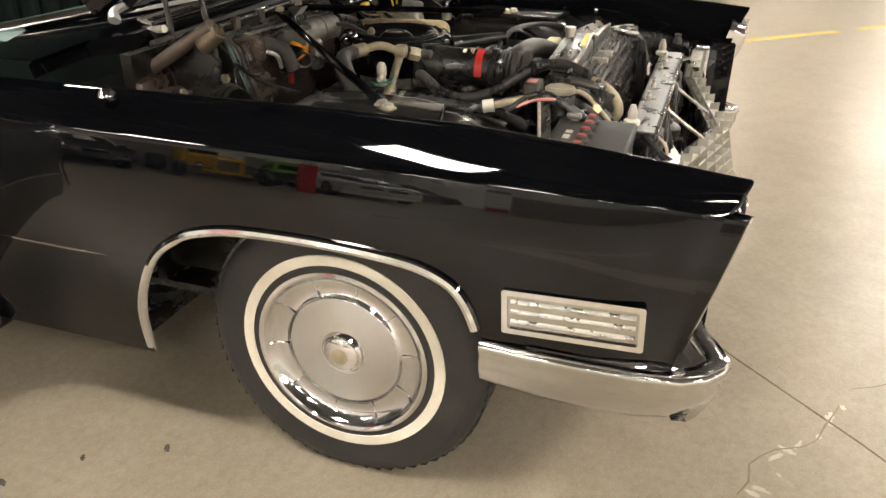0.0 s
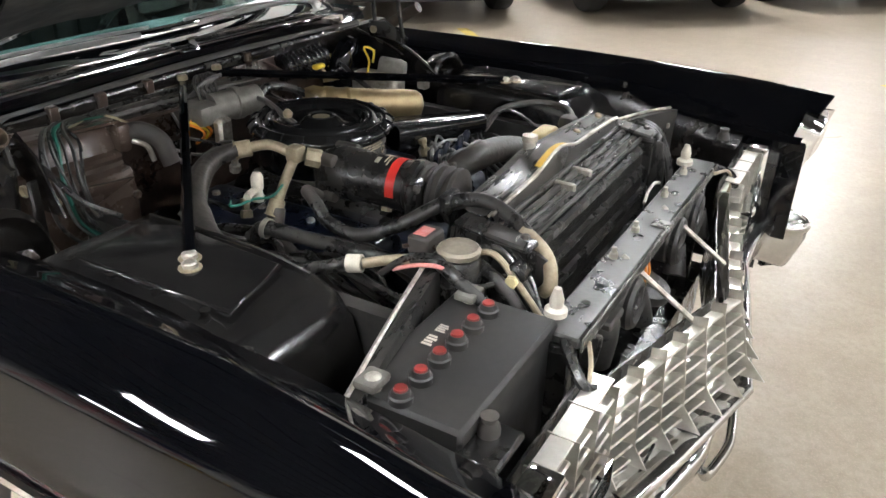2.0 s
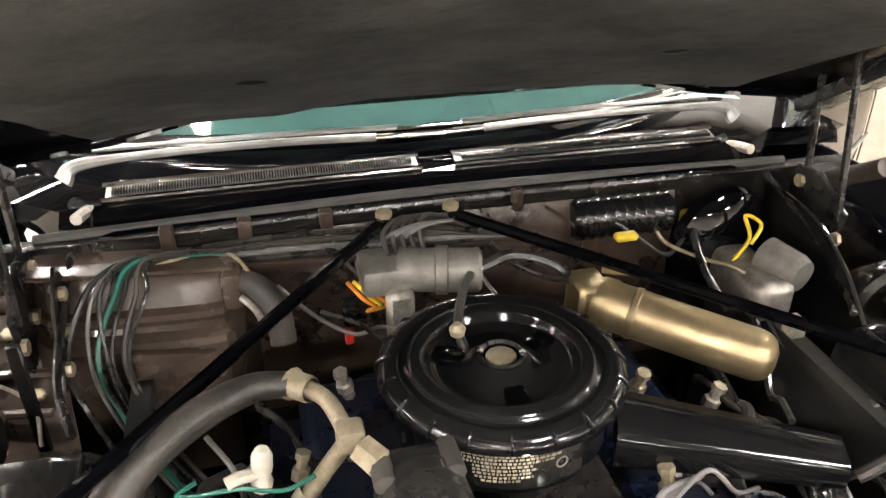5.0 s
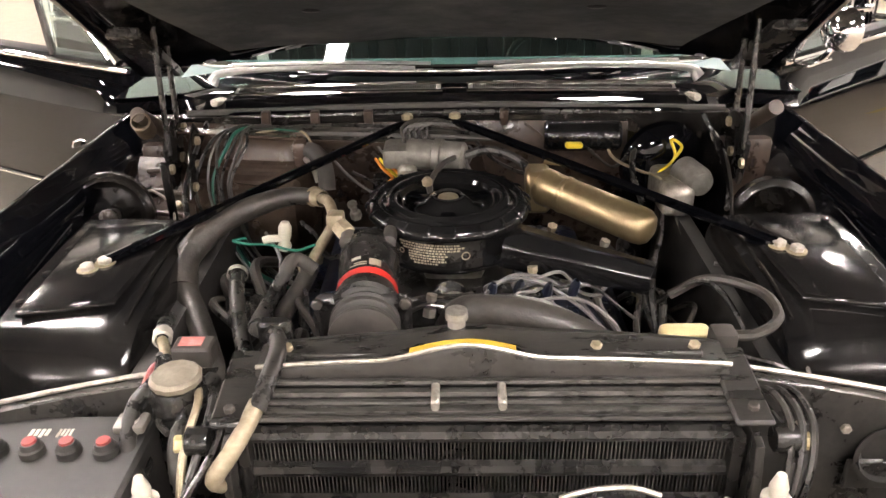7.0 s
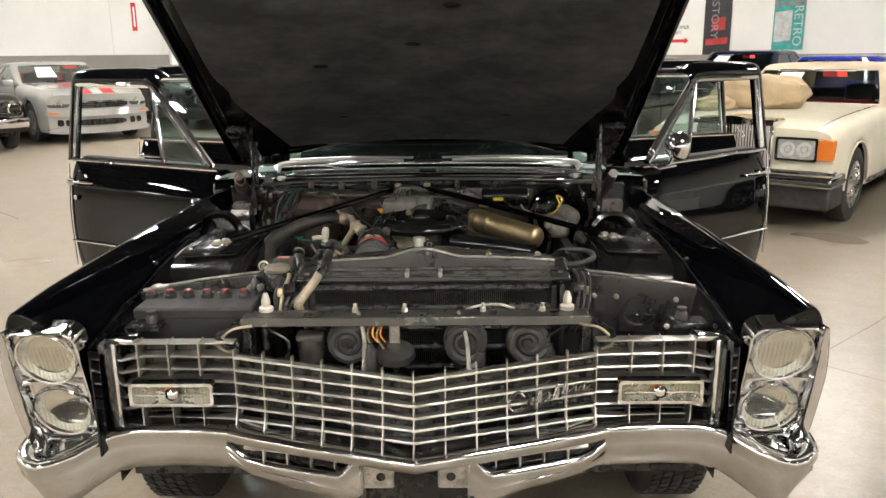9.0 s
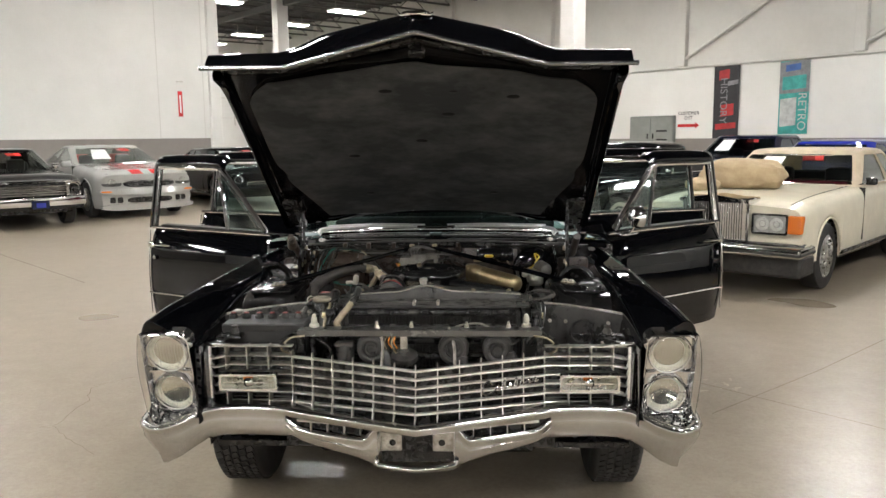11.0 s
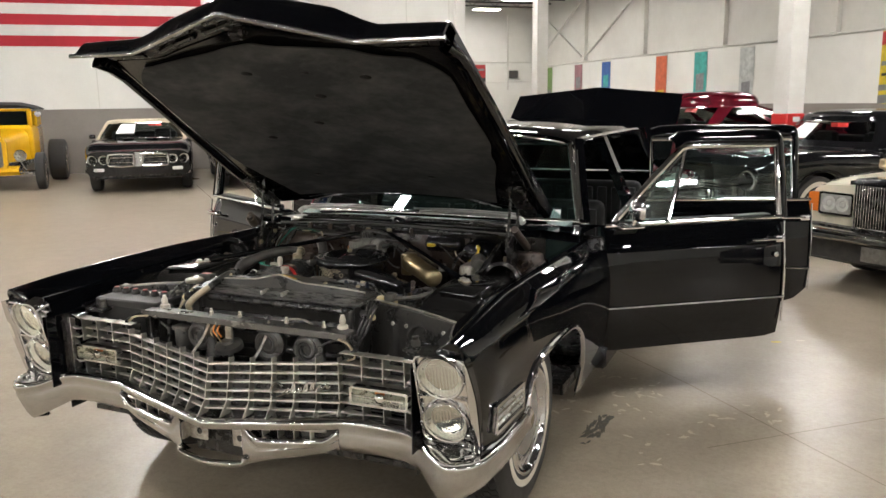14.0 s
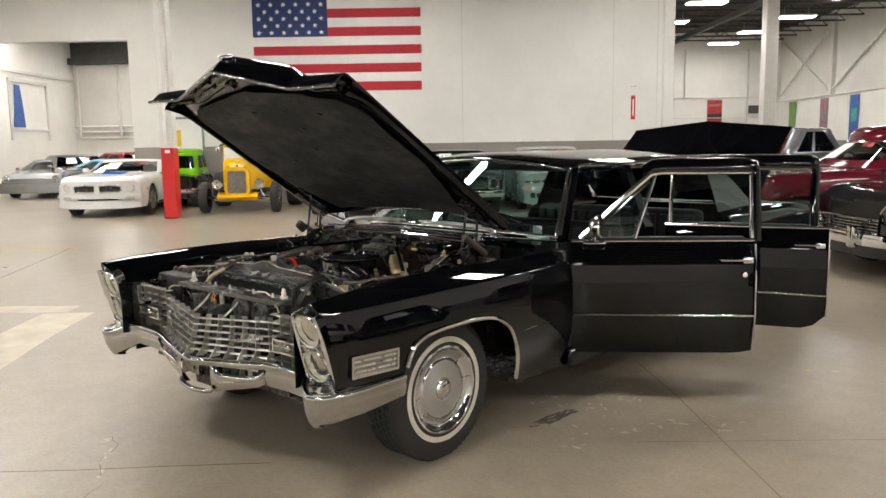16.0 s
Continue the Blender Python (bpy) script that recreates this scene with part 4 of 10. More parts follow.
# headlamp pods
for s in (1, -1):
    B = Matrix.Translation((s * 0.87, 0.119, 0.702)) @ pose(0, 0, 0, 0, 0, s * 2.5) @ pose(0, 0, 0, 105)   # local x across, y up the plate, z towards the front
    bm = bmesh.new()
    loops = [(rounded(w, h, r, 6), z) for w, h, r, z in ((0.172, 0.316, 0.034, -0.05), (0.172, 0.316, 0.034, 0.0), (0.169, 0.313, 0.034, 0.006), (0.163, 0.307, 0.032, 0.008), (0.157, 0.301, 0.03, 0.005), (0.154, 0.298, 0.03, -0.006), (0.15, 0.294, 0.03, -0.012))]
    add_grid(bm, [[B @ Vector((x, y, z)) for x, y in o] for o, z in loops], False, True)
    add_prism(bm, loops[-1][0], 0.004, B @ pose(0, 0, -0.016))
    bez = P("headlamp_bezel", bm, chrome, "chrome bezel round two stacked headlamps")
    for y0, y1 in ((-0.004, 0.014), (-0.154, -0.144), (0.146, 0.152)):
        P("bezel_bridge", sheet([[B @ Vector((x, y0, -0.01)), B @ Vector((x, lerp(y0, y1, 0.3), 0.004 - 0.012 * (1 - abs(x) / 0.076))), B @ Vector((x, lerp(y0, y1, 0.7), 0.004 - 0.012 * (1 - abs(x) / 0.076))), B @ Vector((x, y1, -0.01))] for x in [lerp(-0.076, 0.076, i / 12) for i in range(13)]], 0.002), chrome, "", bez)
    for dy, r in ((0.083, 0.0685), (-0.077, 0.0685)):
        L = B @ pose(-s * 0.002, dy, -0.012)
        lampo = P("headlamp", lathe([(r + 0.007, 0.0), (r + 0.007, 0.016), (r + 0.004, 0.021), (r, 0.019), (r - 0.001, 0.0)], 44, L), chrome, "round sealed beam headlamp", bez)
        P("reflector", lathe([(r, 0.010), (r * 0.85, 0.002), (r * 0.5, -0.010), (0.0, -0.016)], 36, L), lamp_silver, "", lampo)
        P("lens", lathe([(r, 0.014), (r * 0.93, 0.021), (r * 0.7, 0.029), (r * 0.35, 0.034), (0.0, 0.0355)], 44, L), lens_glass, "clear fluted headlamp lens", lampo)
        bm = bmesh.new()
        for k in range(-6, 7):
            x = 0.0105 * k
            h = math.sqrt(max(0.0, (r - 0.004) ** 2 - x * x))
            if h > 0.01:
                add_box(bm, (x - 0.0012, -h, 0.011), (x + 0.0012, h * 0.2, 0.0135), 0, L)
        P("fluting", bm, lens_glass, "", lampo, 0)
    # black filler between lamp pod and grille
    P("pod_filler", sheet([[(s * 0.772, y, z) for z in (0.52, 0.6, 0.68, 0.74, 0.795)] for y in (0.1, 0.2, 0.3)], 0.004), black_paint)
    P("pod_shell", box((s * 0.775, 0.2, 0.54), (s * 0.93, 0.45, 0.79), 0.02), black_paint)

# grille: outer flat panels and a forward vee, egg-crate bars with depth
OUT_X0, OUT_X1 = 0.455, 0.745
def mid_y(x, z):
    t = 1 - min(1.0, abs(x) / 0.455)
    return 0.2 - t * (0.098 + 0.26 * max(0, 0.72 - z))


NB = 6
def bar_z(x, k):
    t = 1 - min(1.0, abs(x) / 0.455)
    return lerp(0.737, 0.712, t) - k * lerp(0.0335, 0.0285, t)


grille = P("grille", bmesh.new(), grille_metal, "satin egg-crate grille with a forward vee")
for k in range(NB):
    rows = []
    for i in range(25):
        x = lerp(-0.455, 0.455, i / 24)
        z = bar_z(x, k)
        y = mid_y(x, z)
        rows.append([(x, y, z - 0.0034), (x, y - 0.002, z), (x, y, z + 0.0034), (x, y + 0.022, z + 0.002), (x, y + 0.022, z - 0.002)])
    P("grille_bar", sheet(rows, 0, False, True), grille_metal, "", grille)
for i in range(13):
    x = lerp(-0.455, 0.455, i / 12)
    zt, zb = bar_z(x, 0) + 0.024, bar_z(x, NB - 1) - 0.02
    rows = []
    for j in range(9):
        z = lerp(zt, zb, j / 8)
        y = mid_y(x, z)
        d = 0.022
        curl = -0.03 * max(0.0, (j - 6) / 2)
        rows.append([(x - 0.0016, y - 0.004 + curl, z), (x + 0.0016, y - 0.004 + curl, z), (x + 0.0016, y + d, z - (0.0 if j else 0.004)), (x - 0.0016, y + d, z - (0.0 if j else 0.004))])
    P("grille_fin", sheet(rows, 0, False, True), grille_metal, "", grille, 30)
# black sheet behind the bars, painting the shade of the gap
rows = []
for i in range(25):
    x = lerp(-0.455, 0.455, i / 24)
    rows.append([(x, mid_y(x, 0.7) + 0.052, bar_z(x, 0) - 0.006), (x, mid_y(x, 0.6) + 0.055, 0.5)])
P("grille_back", sheet(rows, 0.003), satin_black, "black sheet standing in for the shade behind the grille", grille)
for s in (1, -1):
    for k in range(7):
        z = 0.772 - k * 0.0335
        rows = []
        for i in range(11):
            x = lerp(OUT_X0, OUT_X1, i / 10)
            dz = 0.012 * max(0.0, (i - 8) / 2)
            rows.append([(s * x, 0.203 + 0.01 * (i / 10), z - 0.003 - dz), (s * x, 0.2 + 0.01 * (i / 10), z - dz), (s * x, 0.203 + 0.01 * (i / 10), z + 0.003 - dz), (s * x, 0.25, z + 0.003 - dz), (s * x, 0.25, z - 0.003 - dz)])
        if k == 0:
            P("grille_cap", box((s * OUT_X0, 0.205, 0.772), (s * OUT_X1, 0.24, 0.7755), 0.001), grille_metal, "", grille)
        else:
            P("grille_bar", sheet(rows, 0, False, True), grille_metal, "", grille)
    for i in range(4):
        x = OUT_X0 + 0.0775 * i + 0.03 * (i > 0) - 0.02
        if i:
            for za, zb in ((0.69, 0.778), (0.565, 0.612)):
                P("grille_fin", box((s * x - 0.0016, 0.197, za), (s * x + 0.0016, 0.245, zb)), grille_metal, "", grille, 0)
    # outer panels get the same painted shade behind their bars
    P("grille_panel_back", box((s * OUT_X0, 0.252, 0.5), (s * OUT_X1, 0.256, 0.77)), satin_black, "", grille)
    # chrome end post with its hooked cap
    post = P("grille_post", box((s * 0.745, 0.185, 0.555), (s * 0.768, 0.225, 0.785), 0.006, None, 2), chrome, "chrome grille end post", grille)
    P("post_cap", box((s * 0.70, 0.185, 0.778), (s * 0.775, 0.235, 0.794), 0.005, None, 2), chrome, "", post)
    # parking lamp
    lampp = P("parking_lamp", add_ring_frame(bmesh.new(), rounded(0.212, 0.062, 0.01), rounded(0.196, 0.046, 0.007), 0.03, axis((s * 0.613, 0.205, 0.648), (0, -1, 0)) @ pose(0, 0, 0, 0, 0, 0)), chrome, "clear rectangular parking lamp in the grille", grille)
    lampp.matrix_basis = Matrix.Identity(4)
    Mq = axis((s * 0.613, 0.205, 0.648), (0, -1, 0))
    P("lamp_back", prism(rounded(0.2, 0.05, 0.007), 0.004, Mq), brushed, "", lampp)
    P("lamp_lens", prism(rounded(0.2, 0.05, 0.007), 0.004, Mq @ pose(0, 0, 0.02)), lens_glass, "", lampp)
    bm = bmesh.new()
    for q in range(-9, 10):
        add_box(bm, (q * 0.0095 - 0.0015, -0.02, 0.016), (q * 0.0095 + 0.0015, 0.02, 0.019), 0, Mq)
    P("lamp_ribs", bm, lens_glass, "", lampp, 0)
    P("lamp_bulb", lathe([(0.017, 0.018), (0.017, 0.026), (0.01, 0.032), (0, 0.034)], 16, Mq), chrome, "", lampp)
    P("lamp_amber", box((-0.012 + s * 0.613 - 0.01, 0.195, 0.655), (s * 0.613 + 0.012, 0.199, 0.67)), amber, "", lampp)
    P("lamp_bar", box((s * 0.613 - 0.09, 0.176, 0.646), (s * 0.613 + 0.09, 0.18, 0.65)), chrome, "", lampp)

# script badge on the grille, drawn as plain strokes
badge = P("badge", bmesh.new(), chrome, "bright script badge on the grille", grille)
bm = bmesh.new()
def on_grille(x, z):
    return (x, mid_y(x, z) - 0.014, z)
add_tube(bm, [on_grille(0.27, 0.655), on_grille(0.255, 0.668), on_grille(0.235, 0.655), on_grille(0.232, 0.632), on_grille(0.25, 0.622), on_grille(0.28, 0.634)], 0.0035, 6)
for k in range(7):
    x = 0.285 + 0.022 * k
    h = (0.014, 0.03, 0.012, 0.028, 0.028, 0.013, 0.012)[k]
    add_tube(bm, [on_grille(x - 0.008, 0.634 + 0.004 * k), on_grille(x + 0.004, 0.636 + 0.004 * k + h), on_grille(x + 0.004, 0.634 + 0.004 * k), on_grille(x + 0.014, 0.640 + 0.004 * k)], 0.0034, 6)
bm.to_mesh(badge.data)
bm.free()

# bumper
def bumper_rows(st, thick=0.05):
    """Stations (x, y, top, bottom, inset of the foot) run from the flank to the middle."""
    rows = []
    for n, (x, y, zt, zb, *ins) in enumerate(st):
        a, b = st[max(n - 1, 0)], st[min(n + 1, len(st) - 1)]
        t = Vector((b[0] - a[0], b[1] - a[1])).normalized()
        out = Vector((-t.y, t.x))
        ins = ins[0] if ins else 0.0
        h = zt - zb
        def q(o, z):
            o -= ins * max(0.0, (zt - 0.045 - z) / max(0.01, h - 0.045)) ** 1.15
            return (x + out.x * o, y + out.y * o, z)
        rows.append([q(-thick, zt - 0.006), q(-0.028, zt), q(-0.010, zt - 0.001), q(-0.001, zt - 0.007), q(0.002, zt - 0.016), q(-0.002, zt - 0.026), q(-0.006, zt - 0.036), q(-0.004, zt - 0.05 * min(1, h / 0.1)), q(-0.004, zb + 0.45 * h), q(-0.008, zb + 0.25 * h), q(-0.014, zb + 0.1 * h), q(-0.022, zb + 0.02 * h), q(-thick, zb)])
    return rows


WING = [(1.006, 0.52, 0.531, 0.425, 0.0), (1.012, 0.42, 0.531, 0.412, 0.008), (1.012, 0.30, 0.531, 0.40, 0.02), (1.008, 0.20, 0.531, 0.39, 0.035), (0.996, 0.13, 0.531, 0.382, 0.055), (0.972, 0.085, 0.531, 0.375, 0.07), (0.935, 0.055, 0.531, 0.37, 0.06), (0.905, 0.046, 0.531, 0.37, 0.04), (0.87, 0.06, 0.533, 0.378, 0.015), (0.83, 0.085, 0.54, 0.397, 0.0), (0.79, 0.115, 0.556, 0.42, 0.0), (0.755, 0.14, 0.566, 0.44, 0.0), (0.71, 0.15, 0.571, 0.45, 0.0), (0.62, 0.152, 0.572, 0.452, 0.0), (0.54, 0.15, 0.571, 0.45, 0.0), (0.475, 0.146, 0.568, 0.45, 0.0)]
VBAR = [(0.475, 0.146, 0.568, 0.535), (0.45, 0.138, 0.566, 0.532), (0.3, 0.104, 0.553, 0.523), (0.15, 0.072, 0.543, 0.514), (0.0, 0.04, 0.535, 0.507)]
LOWER = [(0.475, 0.146, 0.535, 0.452), (0.44, 0.14, 0.505, 0.442), (0.42, 0.136, 0.495, 0.436), (0.35, 0.12, 0.488, 0.42), (0.25, 0.1, 0.48, 0.4), (0.19, 0.088, 0.478, 0.385), (0.17, 0.084, 0.495, 0.378), (0.15, 0.08, 0.52, 0.374), (0.135, 0.078, 0.525, 0.372)]
bumper = P("bumper", bmesh.new(), bumper_chrome, "heavy chrome front bumper with pointed wings")
bm = bmesh.new()
for s in (1, -1):
    for st in (WING, VBAR, LOWER):
        add_grid(bm, [[(s * p[0], p[1], p[2]) for p in r] for r in bumper_rows(st)])
bmesh.ops.remove_doubles(bm, verts=bm.verts, dist=0.0005)
add_tube(bm, [(-0.14, 0.085, 0.40), (-0.13, 0.078, 0.382), (-0.06, 0.066, 0.376), (0.0, 0.06, 0.374), (0.06, 0.066, 0.376), (0.13, 0.078, 0.382), (0.14, 0.085, 0.40)], 0.011, 8, 4)
bmesh.ops.recalc_face_normals(bm, faces=bm.faces)
bm.to_mesh(bumper.data)
bm.free()
bumper.data.shade_smooth()
bumper.data.set_sharp_from_angle(angle=radians(50))
# bright cover between the wing and the lamp foot, and the shelf up to the grille
for s in (1, -1):
    rows = []
    for x, y, zt, *_ in WING[1:12]:
        foot = Vector((s * min(0.985, max(0.785, x - 0.03)), max(0.172, y + 0.008), 0.551))
        rim = Vector((s * (x - 0.004), y + 0.004, zt - 0.002))
        rows.append([rim.lerp(foot, t) + Vector((0, 0, -0.014 * math.sin(math.pi * t))) for t in (0, 0.15, 0.3, 0.5, 0.7, 0.85, 1)])
    P("wing_cover", sheet(rows, 0.002), chrome, "", bumper)
    P("shelf", sheet([[(s * x, y + 0.02, zt - 0.004), (s * x, y + 0.05, zt), (s * x, y + 0.085, zt + 0.006)] for x, y, zt, *_ in WING[11:] + VBAR[1:]], 0.002), chrome, "", bumper)
for s in (1, -1):
    rows = []
    P("intake_back", box((s * 0.17, 0.155, 0.44), (s * 0.46, 0.16, 0.56)), satin_black, "", bumper)
    for x in (0.2, 0.26, 0.32, 0.38):
        P("intake_fin", box((s * x - 0.0015, 0.11 + 0.1 * (x - 0.2), 0.48), (s * x + 0.0015, 0.15, 0.535)), grille_metal, "", bumper, 0)
    P("intake_bar", tube([(s * 0.17, 0.1, 0.515), (s * 0.43, 0.145, 0.52)], 0.005, 6, straight=True), grille_metal, "", bumper)
    plate = P("plate_bracket", box((s * 0.055, 0.13, 0.412), (s * 0.135, 0.136, 0.49), 0.004), zinc, "bent grey number plate bracket", bumper)
    P("bracket_arm", box((s * 0.13, 0.09, 0.42), (s * 0.136, 0.136, 0.48)), zinc, "", plate)
    P("bracket_hole", lathe([(0.0, 0.0), (0.012, 0.0)], 16, axis((s * 0.088, 0.1285, 0.445), (0, -1, 0))), satin_black, "", plate)
P("plate_recess", box((-0.13, 0.16, 0.36), (0.13, 0.17, 0.52)), satin_black, "dark number plate recess", bumper)
P("valance", box((-0.5, 0.26, 0.38), (0.5, 0.3, 0.5)), satin_black, "dark lower valance")

# cowl, vents, windshield
rows = []
for i in range(21):
    x = lerp(-0.9, 0.9, i / 20)
    c = 1 - (x / 0.9) ** 2
    back = 0.17 * max(0.0, min(1.0, (abs(x) - 0.6) / 0.1))
    rows.append([(x, 1.44 + back, 0.93 + 0.03 * c), (x, 1.45 + back, 0.955 + 0.03 * c), (x, 1.50 + 0.6 * back, 0.972 + 0.03 * c), (x, lerp(1.84, 1.58, c), 0.965 + 0.042 * c), (x, lerp(2.02, 1.66, c), 0.955 + 0.05 * c)])
P("cowl", sheet(rows, 0.004), black_paint, "black cowl below the windshield")
for s in (1, -1):
    v = P("cowl_vent", sheet([[(s * lerp(0.035, 0.56, i / 10), 1.522 + 0.02 * (i / 10) ** 2, 1.008 - 0.012 * (i / 10) ** 2), (s * lerp(0.035, 0.56, i / 10), 1.552 + 0.025 * (i / 10) ** 2, 1.0155 - 0.012 * (i / 10) ** 2)] for i in range(11)], 0.006), vent_aluminium, "bright cowl vent with fine slots")
    bm = bmesh.new()
    for i in range(110):
        t = (i + 0.5) / 110
        x, yy, zz = s * lerp(0.045, 0.55, t), 1.52 + 0.02 * t * t, 1.008 - 0.012 * t * t
        add_box(bm, (x - 0.0011, yy + 0.009, zz + 0.004), (x + 0.0011, yy + 0.026, zz + 0.0105), 0)
    P("vent_slot", bm, satin_black, "", v, 0)
    P("vent_rim", tube([(s * lerp(0.03, 0.565, i / 10), 1.518 + 0.02 * (i / 10) ** 2, 1.008 - 0.012 * (i / 10) ** 2) for i in range(11)], 0.0055, 8, straight=True), chrome, "", v)
    P("vent_rim", tube([(s * lerp(0.03, 0.565, i / 10), 1.555 + 0.025 * (i / 10) ** 2, 1.017 - 0.012 * (i / 10) ** 2) for i in range(11)], 0.006, 8, straight=True), chrome, "", v)
    P("wiper", tube([(s * 0.63, 1.60, 1.012), (s * 0.60, 1.61, 1.035), (s * 0.45, 1.60, 1.047), (s * 0.25, 1.585, 1.052), (s * 0.1, 1.575, 1.05)], 0.009, 8, radii=lambda t: 0.016 - 0.009 * min(1, t * 2.5)), vent_aluminium, "bright wiper arm lying at the glass")
    P("wiper_blade", tube([(s * 0.58, 1.635, 1.05), (s * 0.3, 1.60, 1.062), (s * 0.06, 1.59, 1.06)], 0.005, 6), vent_aluminium)


def shield(x, t):
    """Windshield point: x as a share of the half width, t from foot to top."""
    c = 1 - x * x
    return Vector((x * lerp(0.80, 0.66, t), lerp(lerp(1.975, 1.63, c), lerp(2.32, 2.16, c), t), lerp(lerp(0.968, 1.03, c), lerp(1.35, 1.415, c), t)))


P("windshield", sheet([[shield(lerp(-1, 1, i / 20), j / 6) for j in range(7)] for i in range(21)], 0.004), windshield_glass, "tinted curved windshield").visible_shadow = False
P("windshield_trim", tube([shield(lerp(-1, 1, i / 20), 0) + Vector((0, -0.008, 0.002)) for i in range(21)] + [shield(1, j / 6) for j in range(1, 7)] + [shield(lerp(1, -1, i / 20), 1) for i in range(21)] + [shield(-1, 1 - j / 6) for j in range(1, 7)], 0.016, 10, straight=True), chrome, "bright windshield surround")

# roof, pillars, rear body
rows = []
for j, y in enumerate((0, 0.03, 0.1, 0.25, 0.5, 0.75, 0.92, 1.0)):
    r = []
    for i in range(25):
        x = lerp(-1, 1, i / 24)
        c = 1 - x * x
        e = max(0.0, abs(x) - 0.86) / 0.14
        yy = lerp(lerp(2.31, 2.155, c), 4.3, y)
        z = 1.388 + 0.07 * c - 0.035 * e * e - 0.02 * max(0, (0.1 - y) / 0.1) ** 2 - 0.03 * max(0, (y - 0.8) / 0.2) ** 2
        r.append((x * (0.70 + 0.02 * math.sin(math.pi * y)), yy, z))
    rows.append(r)
P("roof", sheet(rows, 0.02), black_paint, "black vinyl covered roof")
P("headliner", sheet([[(x, y, 1.345) for x in (-0.62, 0.62)] for y in (2.4, 4.2)], 0.01), teal_dash, "dark headliner")
for s in (1, -1):
    P("roof_gutter", tube([(s * 0.81, 1.99, 0.98), (s * 0.735, 2.19, 1.23), (s * 0.70, 2.33, 1.362), (s * 0.712, 2.6, 1.372), (s * 0.715, 3.4, 1.372), (s * 0.705, 4.1, 1.36), (s * 0.70, 4.4, 1.28)], 0.012, 8), chrome, "bright drip rail")
    P("pillar", sheet([[(s * 0.84, 2.03, 0.95), (s * 0.80, 1.99, 0.95)], [(s * 0.72, 2.33, 1.36), (s * 0.68, 2.31, 1.36)]], 0.03), black_paint, "black windshield pillar")
    P("pillar", sheet([[(s * 0.90, 2.86, 0.35), (s * 0.90, 2.97, 0.35)], [(s * 0.90, 2.86, 0.95), (s * 0.90, 2.97, 0.95)], [(s * 0.72, 2.88, 1.36), (s * 0.72, 2.96, 1.36)]], 0.05), black_paint, "black door pillar")
    P("sill", box((s * 0.86, 1.84, 0.25), (s * 0.985, 4.2, 0.36), 0.015), black_paint, "black rocker sill")
    P("sill_plate", box((s * 0.87, 1.9, 0.361), (s * 0.96, 4.1, 0.366), 0.002), brushed, "bright door sill plate")
    # door openings' front post, with the dark hinge face
    P("hinge_post", box((s * 0.86, 1.80, 0.36), (s * 0.965, 1.845, 0.93), 0.01), satin_black, "dark hinge post")
    rows = []
    for y in (4.12, 4.2, 4.3, 4.4, 4.5, 4.7, 4.9, 5.0, 5.05, 5.2, 5.5, 5.8, 6.05, 6.12):
        top = 0.95 - 0.06 * max(0, (y - 5.3) / 0.8) ** 2
        zl = 0.27 if not 4.36 < y < 5.02 else 0.27 + 0.36 * math.sqrt(max(0, 1 - ((y - 4.69) / 0.34) ** 2))
        pr = [(0.0, top + 0.02), (0.5, top + 0.02), (0.8, top + 0.01), (0.88, top), (0.93, top - 0.02), (0.957, top - 0.06), (0.974, top - 0.1)] if y > 4.85 else [(0.70, 1.0), (0.8, top + 0.01), (0.85, top + 0.005), (0.9, top), (0.93, top - 0.02), (0.957, top - 0.06), (0.974, top - 0.1)]
        pts = pr + [(curve_at(SIDE, lerp(top - 0.1, zl, k / 6)) * (1 - 0.06 * max(0, (y - 5.6) / 0.5) ** 2), lerp(top - 0.1, zl, k / 6)) for k in range(1, 7)]
        rows.append([(s * x, y, z) for x, z in pts])
    P("quarter_panel", sheet(rows, 0.004), black_paint, "gloss black rear quarter")
    P("sail_panel", sheet([[(s * 0.86, 4.1, 0.96), (s * 0.80, 4.95, 0.97)], [(s * 0.78, 4.12, 1.18), (s * 0.72, 4.7, 1.18)], [(s * 0.70, 4.14, 1.37), (s * 0.66, 4.4, 1.35)]], 0.02), black_paint, "black rear roof pillar")
P("rear_window", sheet([[(x, lerp(4.9, 4.4, t), lerp(0.99, 1.37, t)) for x in (-0.7, 0, 0.7)] for t in (0, 0.5, 1)], 0.004), dark_glass).visible_shadow = False
P("tail_panel", box((-0.95, 6.06, 0.4), (0.95, 6.14, 0.86), 0.02), black_paint)
P("underbody", box((-0.86, 1.5, 0.22), (0.86, 6.0, 0.27)), satin_black, "dark underbody")
P("trunk_floor", box((-0.8, 5.0, 0.5), (0.8, 6.05, 0.52)), satin_black)
# trunk lid, open
rows = []
for t in (0, 0.05, 0.3, 0.6, 0.9, 1.0):
    r = []
    for i in range(17):
        x = lerp(-0.8, 0.8, i / 16)
        rise = 0.075 * (1 - abs(x) / 0.8)
        yy, zz = lerp(5.02, 5.86, t), lerp(1.0, 1.6, t)
        r.append((x, yy - rise * 0.35, zz + rise * lerp(0.4, 1.0, t)))
    rows.append(r)
P("trunk_lid", sheet(rows, 0.035), black_paint, "black trunk lid standing open")

